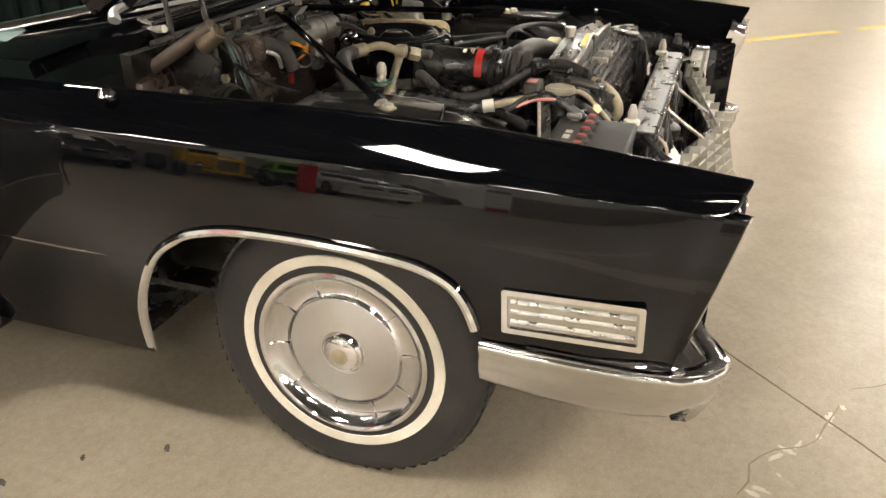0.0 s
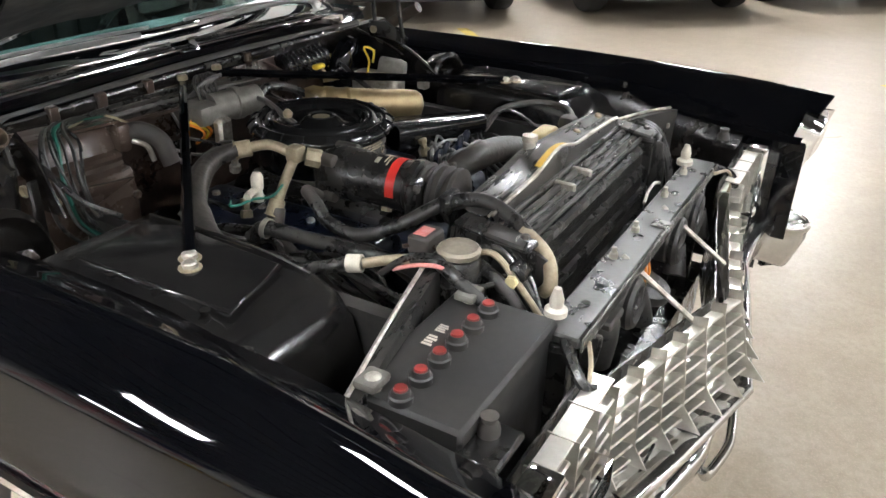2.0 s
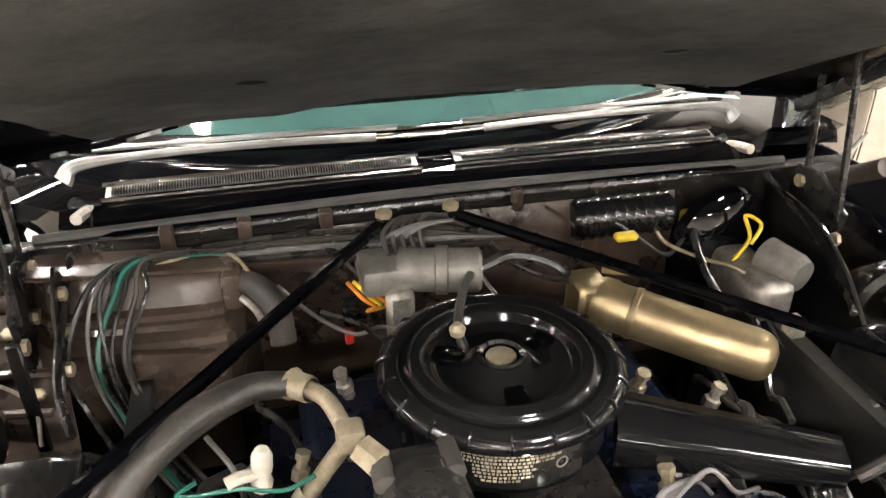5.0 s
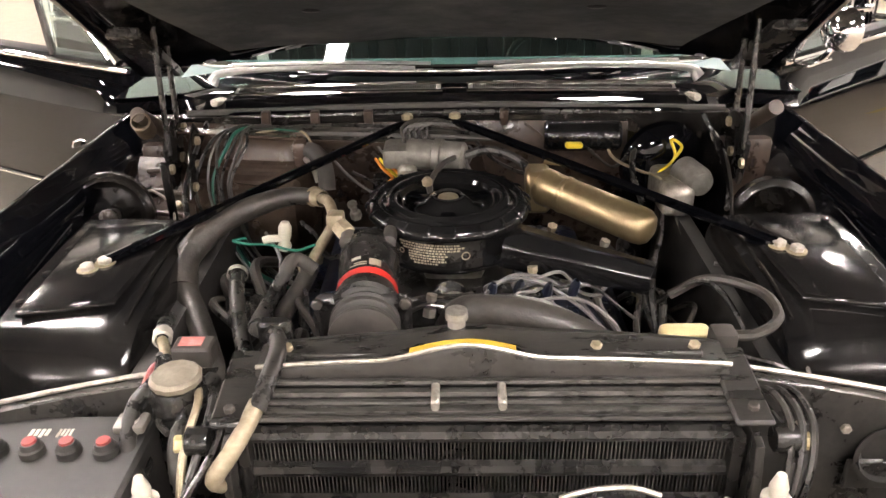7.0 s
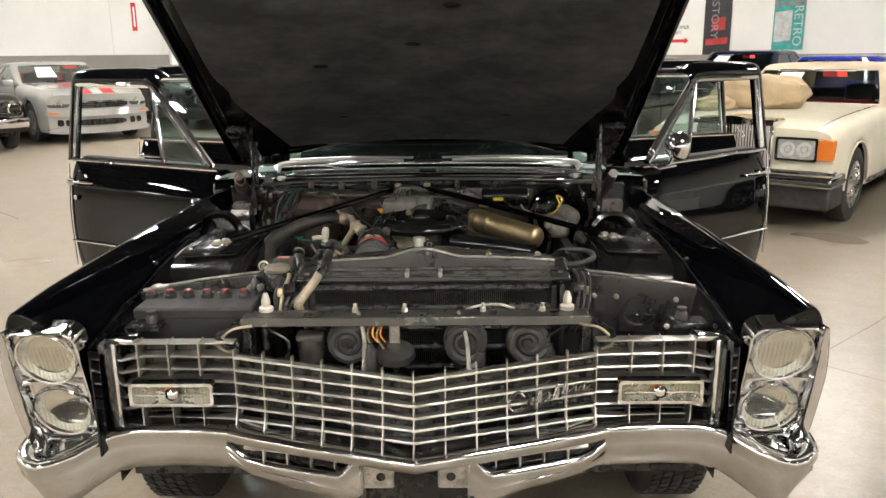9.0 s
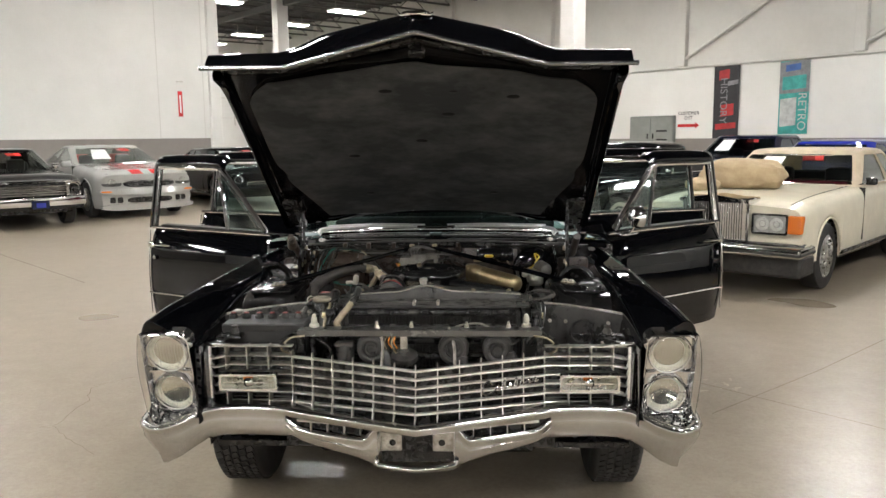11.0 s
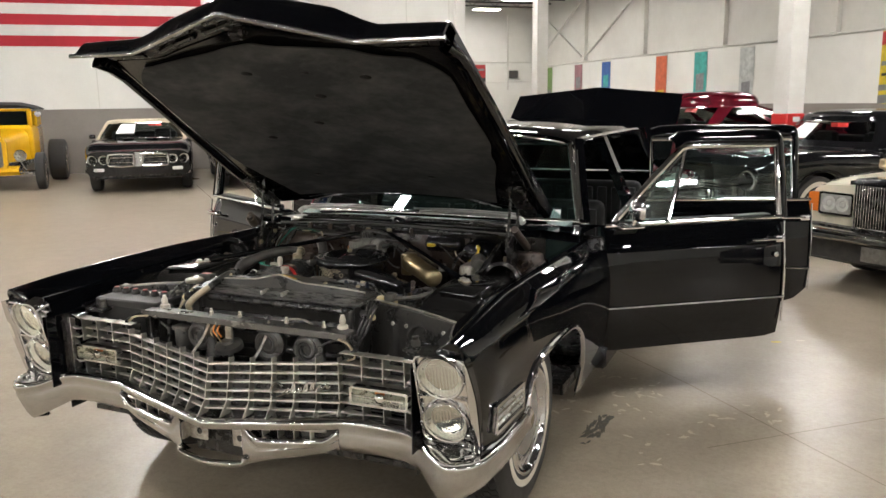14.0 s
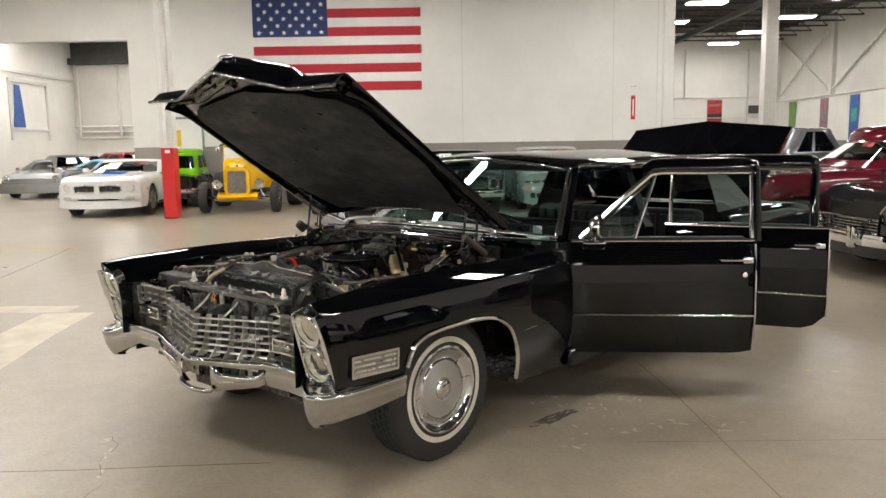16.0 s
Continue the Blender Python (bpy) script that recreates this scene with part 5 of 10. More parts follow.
# interior
P("floor_pan", box((-0.85, 1.85, 0.3), (0.85, 4.2, 0.34)), satin_black, "dark carpet")
P("dashboard", sheet([[(x, 1.75, 0.97), (x, 1.95, 0.985), (x, 2.02, 0.95), (x, 2.02, 0.75)] for x in (-0.78, 0, 0.78)], 0.02), teal_dash, "dark dashboard")
def bench(y, z0, w):
    e = P("bench_seat", box((-w, y, z0), (w, y + 0.5, z0 + 0.16), 0.05, None, 3), seat_black, "black pleated bench seat")
    P("seat_back", box((-w, y + 0.46, z0 + 0.1), (w, y + 0.62, z0 + 0.62), 0.05, None, 3), seat_black, "", e)
    for i in range(14):
        x = lerp(-w + 0.06, w - 0.06, i / 13)
        P("pleat", box((x - 0.035, y + 0.44, z0 + 0.18), (x + 0.035, y + 0.47, z0 + 0.58), 0.012, None, 2), seat_black, "", e)
    return e
bench(2.25, 0.36, 0.75)
bench(3.5, 0.36, 0.75)
sw = P("steering_wheel", bmesh.new(), satin_black, "dark steering wheel")
bm = bmesh.new()
SW = axis((0.36, 2.1, 0.93), (0, 0.8, 0.6))
add_tube(bm, [SW @ Vector((0.19 * math.cos(a), 0.19 * math.sin(a), 0)) for a in [2 * math.pi * i / 32 for i in range(33)]], 0.012, 8, straight=True)
for a in (0, math.pi):
    add_tube(bm, [SW @ Vector((0, 0, -0.02)), SW @ Vector((0.19 * math.cos(a), 0.19 * math.sin(a), 0))], 0.012, 6, straight=True)
add_lathe(bm, [(0.0, 0.0), (0.05, -0.005), (0.05, -0.04)], 16, SW)
add_tube(bm, [SW @ Vector((0, 0, -0.02)), SW @ Vector((0, 0, -0.25))], 0.025, 8, straight=True)
bm.to_mesh(sw.data)
bm.free()
P("windshield_sticker", box((0.655, 1.94, 0.985), (0.715, 1.944, 1.035)), paper)

# doors, hung open
DOOR_LEAN = [(0.25, -17), (0.36, -13), (0.45, -9), (0.55, -3), (0.65, 1.0), (0.72, 3.6), (0.78, 5.2), (0.84, 6.6)]
DOOR_SIDE = [(0.30, 0.0)]
while DOOR_SIDE[-1][0] < 0.84:
    DOOR_SIDE.append((DOOR_SIDE[-1][0] + 0.01, DOOR_SIDE[-1][1] - 0.01 * math.tan(radians(curve_at(DOOR_LEAN, DOOR_SIDE[-1][0] + 0.005)))))
DOOR_SIDE = [(z, x - curve_at(DOOR_SIDE, 0.63)) for z, x in DOOR_SIDE]


def door(hx, hy, s, angle, length, rear=False):
    M = pose(s * hx, hy, 0, 0, 0, -s * angle)
    zb, zt = 0.335, 0.968
    rows = []
    N = 14
    for i in range(N + 1):
        y = length * i / N
        r = 0.0
        col = []
        corner = 0.012 * max(0.0, (i - N + 2) / 2) ** 2 if not rear else 0.09 * max(0.0, (i - N + 2) / 2) ** 2
        crest_x = curve_at(DOOR_SIDE, 0.838)
        for z in [lerp(zb + corner, 0.70, k / 6) for k in range(7)] + [0.72, 0.735, 0.75, 0.765, 0.78, 0.795, 0.81, 0.825, 0.8372, 0.8385, 0.846, 0.86, 0.88, 0.90, 0.925, 0.95, zt]:
            edge = 0.012 if i in (0, N) else 0.0
            x = (curve_at(DOOR_SIDE, z) if z < 0.838 else lerp(crest_x, crest_x - 0.04, (z - 0.838) / 0.13) - 0.012 * ((z - 0.838) / 0.13) ** 3) - edge
            col.append((s * x, y, z))
        rows.append(col)
    bm = bmesh.new()
    add_grid(bm, rows)
    inner = [[(p[0] - s * (0.075 if 0 < j < len(c) - 1 else 0.03), p[1], p[2]) for j, p in enumerate(c)] for c in rows]
    add_grid(bm, inner)
    for a, b_ in ((rows[0], inner[0]), (rows[-1], inner[-1])):
        add_grid(bm, [a, b_])
    add_grid(bm, [[c[0] for c in rows], [c[0] for c in inner]])
    add_grid(bm, [[c[-1] for c in rows], [c[-1] for c in inner]])
    bmesh.ops.remove_doubles(bm, verts=bm.verts, dist=0.0003)
    d = P("door", bm, black_paint, "gloss black car door standing open")
    d.matrix_basis = M
    L = length
    def Q(y, z):   # point on the leaning window plane
        return Vector((s * lerp(-0.06, -0.13, (z - 0.968) / 0.4), y, z))
    P("belt_trim", tube([(s * -0.048, 0.0, 0.972), (s * -0.048, L, 0.97)], 0.009, 8, straight=True), chrome, "bright belt moulding", d)
    P("side_strip", tube([(s * 0.002, 0.0, 0.563), (s * 0.002, L, 0.555)], 0.0065, 6, straight=True), chrome, "thin bright side strip", d)
    P("edge_guard", tube([(s * -0.008, L + 0.001, 0.42), (s * -0.004, L + 0.001, 0.7), (s * -0.03, L + 0.001, 0.95)], 0.005, 6), chrome, "bright door edge guard", d)
    if not rear:
        loop = [Q(0.05, 0.985), Q(0.24, 1.16), Q(0.445, 1.335), Q(0.5, 1.345), Q(L - 0.01, 1.34), Q(L - 0.01, 0.98)]
    else:
        loop = [Q(0.03, 0.985), Q(0.03, 1.34), Q(L - 0.13, 1.338), Q(L - 0.1, 1.32), Q(L - 0.1, 0.98)]
    P("window_frame", tube(loop, 0.016, 8, straight=True), chrome, "bright window frame", d)
    # body coloured outer frame over the top and down the trailing edge
    ye, ya = (L - 0.01, 0.40) if not rear else (L - 0.12, 0.03)
    spine = [(ya, 1.33 if not rear else 1.35, 0.0, 0.05), (ya + 0.06, 1.352, 0.0, 0.066), (ya + 0.2, 1.354, 0.0, 0.07), (lerp(ya, ye, 0.75), 1.352, 0.0, 0.07), (ye - 0.02, 1.35, 0.012, 0.068), (ye + 0.004, 1.348, 0.035, 0.06), (ye + 0.008, 1.343, 0.046, 0.04), (ye + 0.01, 1.325, 0.05, 0.01), (ye + 0.01, 1.2, 0.05, 0.0), (ye + 0.012, 0.965, 0.048, 0.0)]
    rows = []
    for y, z, oy, oz in spine:
        rows.append([Q(y + k * oy, z + k * oz) + Vector((s * d, 0, 0)) for k, d in ((0.0, 0.012), (0.12, 0.017), (0.5, 0.014), (0.82, 0.0), (0.96, -0.02), (1.0, -0.045), (0.9, -0.07))])
    P("frame_cap", sheet(rows, 0.004), black_paint, "black outer door frame", d)
    if not rear:
        P("vent_divider", tube([Q(0.35, 0.98), Q(0.47, 1.335)], 0.011, 8, straight=True), chrome, "", d)
        P("vent_trim", tube([Q(0.1, 0.99), Q(0.44, 1.3), Q(0.34, 0.99)], 0.006, 6, straight=True), chrome, "", d)
        g = P("vent_pane", sheet([[Q(0.07, 0.985), Q(0.35, 0.985)], [Q(0.44, 1.32), Q(0.46, 1.33)]], 0.004), window_glass, "small vent pane", d)
        g.visible_shadow = False
        P("inner_sill", box((s * -0.14, 0.12, 0.955), (s * -0.075, L - 0.04, 0.985), 0.012, None, 2), seat_black, "", d)
    else:
        g = P("window_pane", sheet([[Q(0.04, 0.975), Q(L - 0.11, 0.975)], [Q(0.04, 1.335), Q(L - 0.12, 1.333)]], 0.004), window_glass, "clear tinted side glass", d)
        g.visible_shadow = False
        P("inner_sill", box((s * -0.14, 0.06, 0.955), (s * -0.075, L - 0.12, 0.985), 0.012, None, 2), seat_black, "", d)
    h = P("door_handle", tube([(s * 0.0, L - 0.2, 0.866), (s * 0.022, L - 0.18, 0.868), (s * 0.024, L - 0.1, 0.868), (s * 0.02, L - 0.05, 0.868)], 0.007, 8), chrome, "chrome door handle", d)
    P("handle_plate", box((s * -0.006, L - 0.075, 0.848), (s * 0.016, L - 0.02, 0.885), 0.006, None, 2), chrome, "", h)
    if not rear:
        P("lock", lathe([(0.014, 0), (0.013, 0.006), (0.006, 0.008), (0, 0.006)], 16, axis((s * -0.001, L - 0.06, 0.783), (s, 0, 0))), chrome, "round chrome lock", d)
    return d


DOOR = 1.0
d = door(0.988, 1.848, 1, 52, DOOR)
mir = P("side_mirror", lathe([(0.0, -0.035), (0.02, -0.034), (0.045, -0.015), (0.055, 0.012), (0.055, 0.02), (0.0, 0.022)], 24, axis((0.03, 0.13, 1.06), (0.3, 1, 0)) @ Matrix.Scale(1.2, 4)), chrome, "round chrome door mirror", d)
P("mirror_stem", tube([(0.028, 0.12, 1.02), (0.01, 0.12, 0.985), (-0.02, 0.12, 0.962)], 0.01, 8), chrome, "", mir)
P("mirror_foot", box((-0.045, 0.06, 0.955), (0.0, 0.19, 0.968), 0.005), chrome, "", mir)
door(0.988, 1.848, -1, 62, DOOR)
door(0.985, 2.95, 1, 70.5, 0.98, True)
door(0.985, 2.95, -1, 67, 1.0, True)

# hood, standing open
HA = radians(33.6)
HR = Matrix(((-1, 0, 0, 0), (0, -math.cos(HA), math.sin(HA), 1.55), (0, math.sin(HA), math.cos(HA), 1.10), (0, 0, 0, 1)))
def lip_y(x):
    return lerp(1.508, 1.375, min(1.0, abs(x) / 0.47))
def lip_z(x):
    return lerp(-0.068, -0.106, min(1.0, abs(x) / 0.47))
def hood_top(x, t):
    a = abs(x)
    c = max(0.0, 1 - a / 0.52)
    return 0.05 * min(1.0, c * 3) * (0.35 + 0.65 * t) + 0.012 * c * t - 0.012 * (a / 0.75) ** 2
def crown(x, t):
    return 0.062 * max(0.0, 1 - t) ** 2 * (1 - (x / 0.79) ** 2)
rows = []
for j in range(15):
    t = j / 14
    w = lerp(0.79, 0.775, t)
    rows.append([(x * w, lerp(-0.03 * (1 - x * x), lip_y(x * w) - 0.065, t), hood_top(x * w, t) + crown(x * w, t)) for x in [lerp(-1, 1, i / 48) for i in range(49)]])
# the nose rolls over and drops to the bright moulding
for dy, q in ((-0.045, 0.02), (-0.03, 0.08), (-0.02, 0.2), (-0.013, 0.4), (-0.007, 0.7), (-0.002, 0.96)):
    rows.append([(x, lip_y(x) + dy, lerp(hood_top(x, 1), lip_z(x), q)) for x in [0.775 * lerp(-1, 1, i / 48) for i in range(49)]])
hood = P("hood", sheet(rows, 0.009), black_paint, "gloss black hood standing open")
hood.matrix_basis = HR
for s in (1, -1):
    rows = []
    for i in range(17):
        y = lerp(0.0, 1.29, i / 16)
        w = lerp(0.788, 0.774, y / 1.4)
        d = 0.042 + 0.04 * max(0.0, (y - 1.12) / 0.17) ** 2
        z = hood_top(w, y / 1.4)
        rows.append([(s * w, y, z - 0.004), (s * (w - 0.001), y, z - d * 0.7), (s * (w - 0.008), y, z - d), (s * (w - 0.03), y, z - d - 0.003), (s * (w - 0.045), y, z - d * 0.85), (s * (w - 0.05), y, z - 0.025)])
    P("hood_flange", sheet(rows, 0.003), black_paint, "rolled black edge of the hood", hood)
    P("flange_seam", tube([(s * (0.788 - 0.014 * q - 0.052), 0.06 + 1.18 * q, -0.034) for q in (0, 0.25, 0.5, 0.75, 1)], 0.0035, 6), chrome, "", hood)
P("rear_flange", sheet([[(x, -0.03 * (1 - (x / 0.79) ** 2) + dy, crown(x, 0) + hood_top(x, 0) - dz) for dy, dz in ((0, 0.003), (0.004, 0.03), (0.02, 0.04), (0.05, 0.036))] for x in [lerp(-0.785, 0.785, i / 24) for i in range(25)]], 0.003), black_paint, "", hood)
inner = []
for j in range(15):
    t = j / 14
    inner.append([(x, lerp(0.02, lip_y(x) - 0.13, t), hood_top(x, t) * 0.25 - 0.034 + crown(x, t)) for x in [0.735 * lerp(-1, 1, i / 32) for i in range(33)]])
P("hood_frame", sheet(inner, 0.003), wheel_house_paint, "dark inner hood frame", hood)
nose = P("nose_panel", sheet([[(x, lip_y(x) - 0.012, lip_z(x) + 0.012), (x, lip_y(x) - 0.03, lip_z(x) + 0.03), (x, lip_y(x) - 0.045, hood_top(x, 1) * 0.5 - 0.035), (x, lip_y(x) - 0.125, hood_top(x, 1) * 0.3 - 0.03)] for x in [lerp(-0.75, 0.75, i / 40) for i in range(41)]], 0.003), satin_black, "pressed inner panel of the hood nose", hood)
for dy in (0.06, 0.095):
    for x0, x1 in ((-0.68, -0.52), (-0.44, -0.24), (-0.19, 0.19), (0.24, 0.44), (0.52, 0.68)):
        P("nose_rib", tube([(x, lip_y(x) - dy, hood_top(x, 1) * 0.38 - 0.04) for x in [lerp(x0, x1, i / 8) for i in range(9)]], 0.011, 8, straight=True), satin_black, "", nose)
# quilted pad with scalloped corners
pad = []
for j in range(33):
    t = j / 32
    r = []
    for i in range(41):
        x = lerp(-1, 1, i / 40)
        w = 0.69 - 0.15 * max(0, (0.36 - t) / 0.36) ** 0.7 - 0.1 * max(0, (t - 0.88) / 0.12) ** 2.2 - 0.03 * math.exp(-((t - 0.4) / 0.06) ** 2)
        xx = x * w
        s0, s1 = 0.07, lip_y(xx * 0.6) - 0.2
        puff = 0.004 * math.sin(9 * x + 3 * t) * math.sin(11 * t + x) + 0.006 * noise.noise(Vector((5 * xx, 5 * t, 0.3))) + 0.003 * noise.noise(Vector((16 * xx, 18 * t, 2.3)))
        r.append((xx, lerp(s0, s1, t), -0.046 + hood_top(xx, t) * 0.2 - 0.006 * (1 - max(abs(x), abs(2 * t - 1)) ** 8) + puff + crown(xx, 0.05 + 0.83 * t)))
    pad.append(r)
P("hood_pad", sheet(pad, 0.006), hood_pad, "black fibre insulation pad, scuffed", hood)
for x, y in ((-0.3, 0.3), (0.3, 0.3), (0.02, 0.78), (0.33, 0.66), (-0.36, 1.1), (-0.12, 1.14), (0.14, 1.14), (0.4, 1.1), (-0.1, 0.98)):
    P("pad_clip", lathe([(0.02, -0.003), (0.014, -0.007), (0, -0.008)], 10, axis((x, y, -0.052 + hood_top(x, y / 1.4) * 0.2 + crown(x, y / 1.4)), (0, 0, 1)) @ Matrix.Diagonal((1.4, 0.7, 1, 1))), seat_black, "", hood)
for s in (1, -1):
    P("hood_lip", tube([(s * x, lip_y(x), lip_z(x)) for x in [lerp(0.0, 0.79, i / 30) for i in range(31)]], 0.0085, 8, straight=True), hood_moulding, "bright moulding along the hood nose", hood)
crest = P("crest", lathe([(0.03, 0.0), (0.031, 0.004), (0.026, 0.007), (0.022, 0.004), (0.012, 0.008), (0, 0.009)], 20, axis((0, 1.486, 0.036), (0, 0.9, 0.75)) @ Matrix.Diagonal((1.6, 0.8, 1, 1))), chrome, "small bright crest on the hood nose", hood)
for q in (-1, 1):
    P("crest_wing", tube([(q * 0.02, 1.49, 0.028), (q * 0.05, 1.485, 0.03), (q * 0.062, 1.478, 0.044)], 0.005, 6), chrome, "", crest)
P("latch", box((-0.03, 1.37, -0.075), (0.03, 1.41, -0.035), 0.006), satin_black, "dark hood latch", hood)
# hinges
for s in (1, -1):
    g = P("hood_hinge", prism([(1.30, 0.84), (1.40, 0.84), (1.43, 0.93), (1.42, 0.985), (1.36, 0.99), (1.28, 0.945)], 0.012, Matrix.Translation((s * 0.655, 0, 0)) @ Matrix(((0, 0, s, 0), (1, 0, 0, 0), (0, 1, 0, 0), (0, 0, 0, 1))), 0.003), satin_black, "black hood hinge with links and spring")
    P("hinge_link", tube([(s * 0.655, 1.29, 0.93), (s * 0.66, 1.34, 1.21)], 0.007, 6, straight=True), satin_black, "", g)
    P("hinge_link", tube([(s * 0.665, 1.40, 0.95), (s * 0.665, 1.42, 1.15)], 0.007, 6, straight=True), satin_black, "", g)
    P("hinge_arm", box((s * 0.652, 1.0, 1.2), (s * 0.664, 1.45, 1.22), 0.003, Matrix.Translation((0, 1.45, 1.16)) @ pose(0, 0, 0, -32) @ Matrix.Translation((0, -1.45, -1.2))), satin_black, "", g)
    P("hinge_spring", tube([(s * 0.70, 1.265, 1.036), (s * 0.70, 1.47, 0.91)], 0.017, 12, straight=True), spring_dark, "dark brown counterbalance spring", g)
    for y, z in ((1.28, 0.9), (1.36, 0.9), (1.4, 0.96)):
        P("hinge_bolt", lathe([(0.012, 0), (0.012, 0.008), (0, 0.009)], 6, axis((s * 0.655, y, z), (-s, 0, 0))), brass, "", g)
    for q in (0.1, 0.17, 0.24):
        P("hinge_bolt", lathe([(0.013, 0), (0.013, -0.01), (0, -0.011)], 6, Matrix(HR) @ axis((s * 0.70, q, -0.05), (0, 0, 1))), zinc, "", g)
    P("hinge_plate", box((s * 0.66, 0.05, -0.075), (s * 0.735, 0.3, -0.05), 0.004, Matrix(HR)), satin_black, "", g)

# ---- engine bay ----
def bolt(p, r, direction=(0, 0, 1), mat=None, parent=None, name="bolt"):
    return P(name, lathe([(r, 0), (r, r * 0.7), (r * 0.7, r * 0.9), (0, r * 0.9)], 6, axis(p, direction)), mat or zinc, "", parent, 20)


# radiator support: front bar, wings, brackets
bar = P("support_bar", box((-0.45, 0.268, 0.800), (0.45, 0.335, 0.818), 0.004), bar_dark, "grey pressed steel bar across the nose")
P("bar_flange", box((-0.45, 0.262, 0.796), (0.45, 0.267, 0.820), 0.002), bar_grey, "", bar)
for x in (-0.345, -0.28, -0.06, 0.2, 0.36):
    P("bar_hole", lathe([(0.0, 0.0), (0.008, 0.0), (0.01, 0.0015)], 16, axis((x, 0.3, 0.8185), (0, 0, 1)) @ Matrix.Diagonal((1.3, 0.9, 1, 1))), satin_black, "", bar)
for x in (-0.16, -0.03, 0.175, 0.33):
    P("bar_stud", lathe([(0.008, 0), (0.008, 0.01), (0.005, 0.013), (0.005, 0.022), (0, 0.023)], 10, axis((x, 0.315, 0.818), (0, 0, 1))), white_plastic, "pale capped stud", bar)
P("bar_seam", box((0.01, 0.262, 0.802), (0.05, 0.30, 0.8205), 0.003), bar_grey, "", bar)
P("green_hose", tube([(0.13, 0.345, 0.812), (0.17, 0.35, 0.822), (0.22, 0.352, 0.824), (0.26, 0.35, 0.812)], 0.004, 6), zinc, "pale green pipe end", bar)
for x in (-0.105, -0.085):
    P("orange_wire", tube([(x, 0.27, 0.80), (x - 0.006, 0.262, 0.775), (x + 0.006, 0.266, 0.752)], 0.0025, 6), orange_wire, "", bar)
for s in (1, -1):
    c = P("hood_bumper", lathe([(0.019, 0), (0.019, 0.01), (0.011, 0.015), (0.012, 0.028), (0.006, 0.048), (0, 0.05)], 16, axis((s * 0.397, 0.33, 0.818), (0, 0, 1))), white_plastic, "pale rubber hood stop", bar)
    P("bar_leg", box((s * 0.43, 0.28, 0.42), (s * 0.455, 0.33, 0.8), 0.003), satin_black, "", bar)
    P("bar_stay", tube([(s * 0.44, 0.3, 0.81), (s * 0.5, 0.24, 0.78), (s * 0.47, 0.215, 0.76)], 0.009, 6), satin_black, "", bar)
    P("rod_stay", tube([(s * 0.13 - 0.02, 0.3, 0.822), (s * 0.13, 0.24, 0.77), (s * 0.13 + 0.005, 0.16, 0.715)], 0.0055, 6), zinc, "thin worn stay rod", bar)
    wing = P("support_wing", sheet([[(s * lerp(0.36, 0.775, t), lerp(0.565, 0.47, t), 0.862 - 0.03 * t * t), (s * lerp(0.36, 0.775, t), lerp(0.54, 0.45, t), 0.864 - 0.03 * t * t), (s * lerp(0.36, 0.775, t), lerp(0.535, 0.448, t), 0.845 - 0.03 * t * t), (s * lerp(0.36, 0.775, t), lerp(0.535, 0.448, t), 0.45)] for t in (0, 0.2, 0.4, 0.6, 0.8, 1)], 0.003), shroud_grey, "dark grey radiator support wing panel")
    P("wing_edge", tube([(s * lerp(0.37, 0.775, t), lerp(0.566, 0.471, t), 0.866 - 0.03 * t * t) for t in (0, 0.25, 0.5, 0.75, 1)], 0.004, 6), zinc, "worn bright flange", wing)
    for x, z in ((0.5, 0.8), (0.56, 0.8), (0.7, 0.72), (0.72, 0.8)):
        bolt((s * x, 0.535 - 0.21 * (x - 0.36), z), 0.008, (0, -1, 0), zinc, wing)
    P("fender_bolt", lathe([(0.016, 0), (0.016, 0.012), (0.01, 0.02), (0.013, 0.03), (0, 0.034)], 10, axis((s * 0.69, 0.3, 0.80), (0, 0, 1))), dusty_black, "dark rubber stop", wing)
    P("stop_bracket", box((s * 0.66, 0.26, 0.785), (s * 0.75, 0.32, 0.80), 0.004), satin_black, "", wing)
P("wing_bowl", lathe([(0.05, 0.0), (0.052, 0.004), (0.044, 0.004), (0.03, -0.018), (0.0, -0.025)], 24, axis((0.62, 0.472, 0.765), (0, -1, 0.1))), shroud_grey, "round dished pressing")
P("wing_bowl_frame", box((0.565, 0.472, 0.70), (0.675, 0.482, 0.755), 0.004), shroud_grey)

# radiator, shroud and condenser
rad = P("radiator", box((-0.30, 0.45, 0.45), (0.385, 0.5, 0.872), 0.004), satin_black, "black radiator core and tank")
for y, z, h, m in ((0.496, 0.884, 0.006, tank_grey), (0.481, 0.876, 0.008, tank_grey), (0.466, 0.872, 0.005, tank_grey), (0.452, 0.866, 0.009, tank_grey), (0.436, 0.868, 0.005, shroud_grey)):
    P("tank_rib", tube([(-0.285, y, z), (0.37, y, z)], h, 8, straight=True), m, "", rad)
for x in (-0.03, 0.062):
    P("tank_clip", box((x - 0.006, 0.446, 0.868), (x + 0.006, 0.492, 0.888), 0.003), zinc, "", rad)
shroud = P("fan_shroud", bmesh.new(), shroud_grey, "dark grey fan shroud cover")
bm = bmesh.new()
rows = []
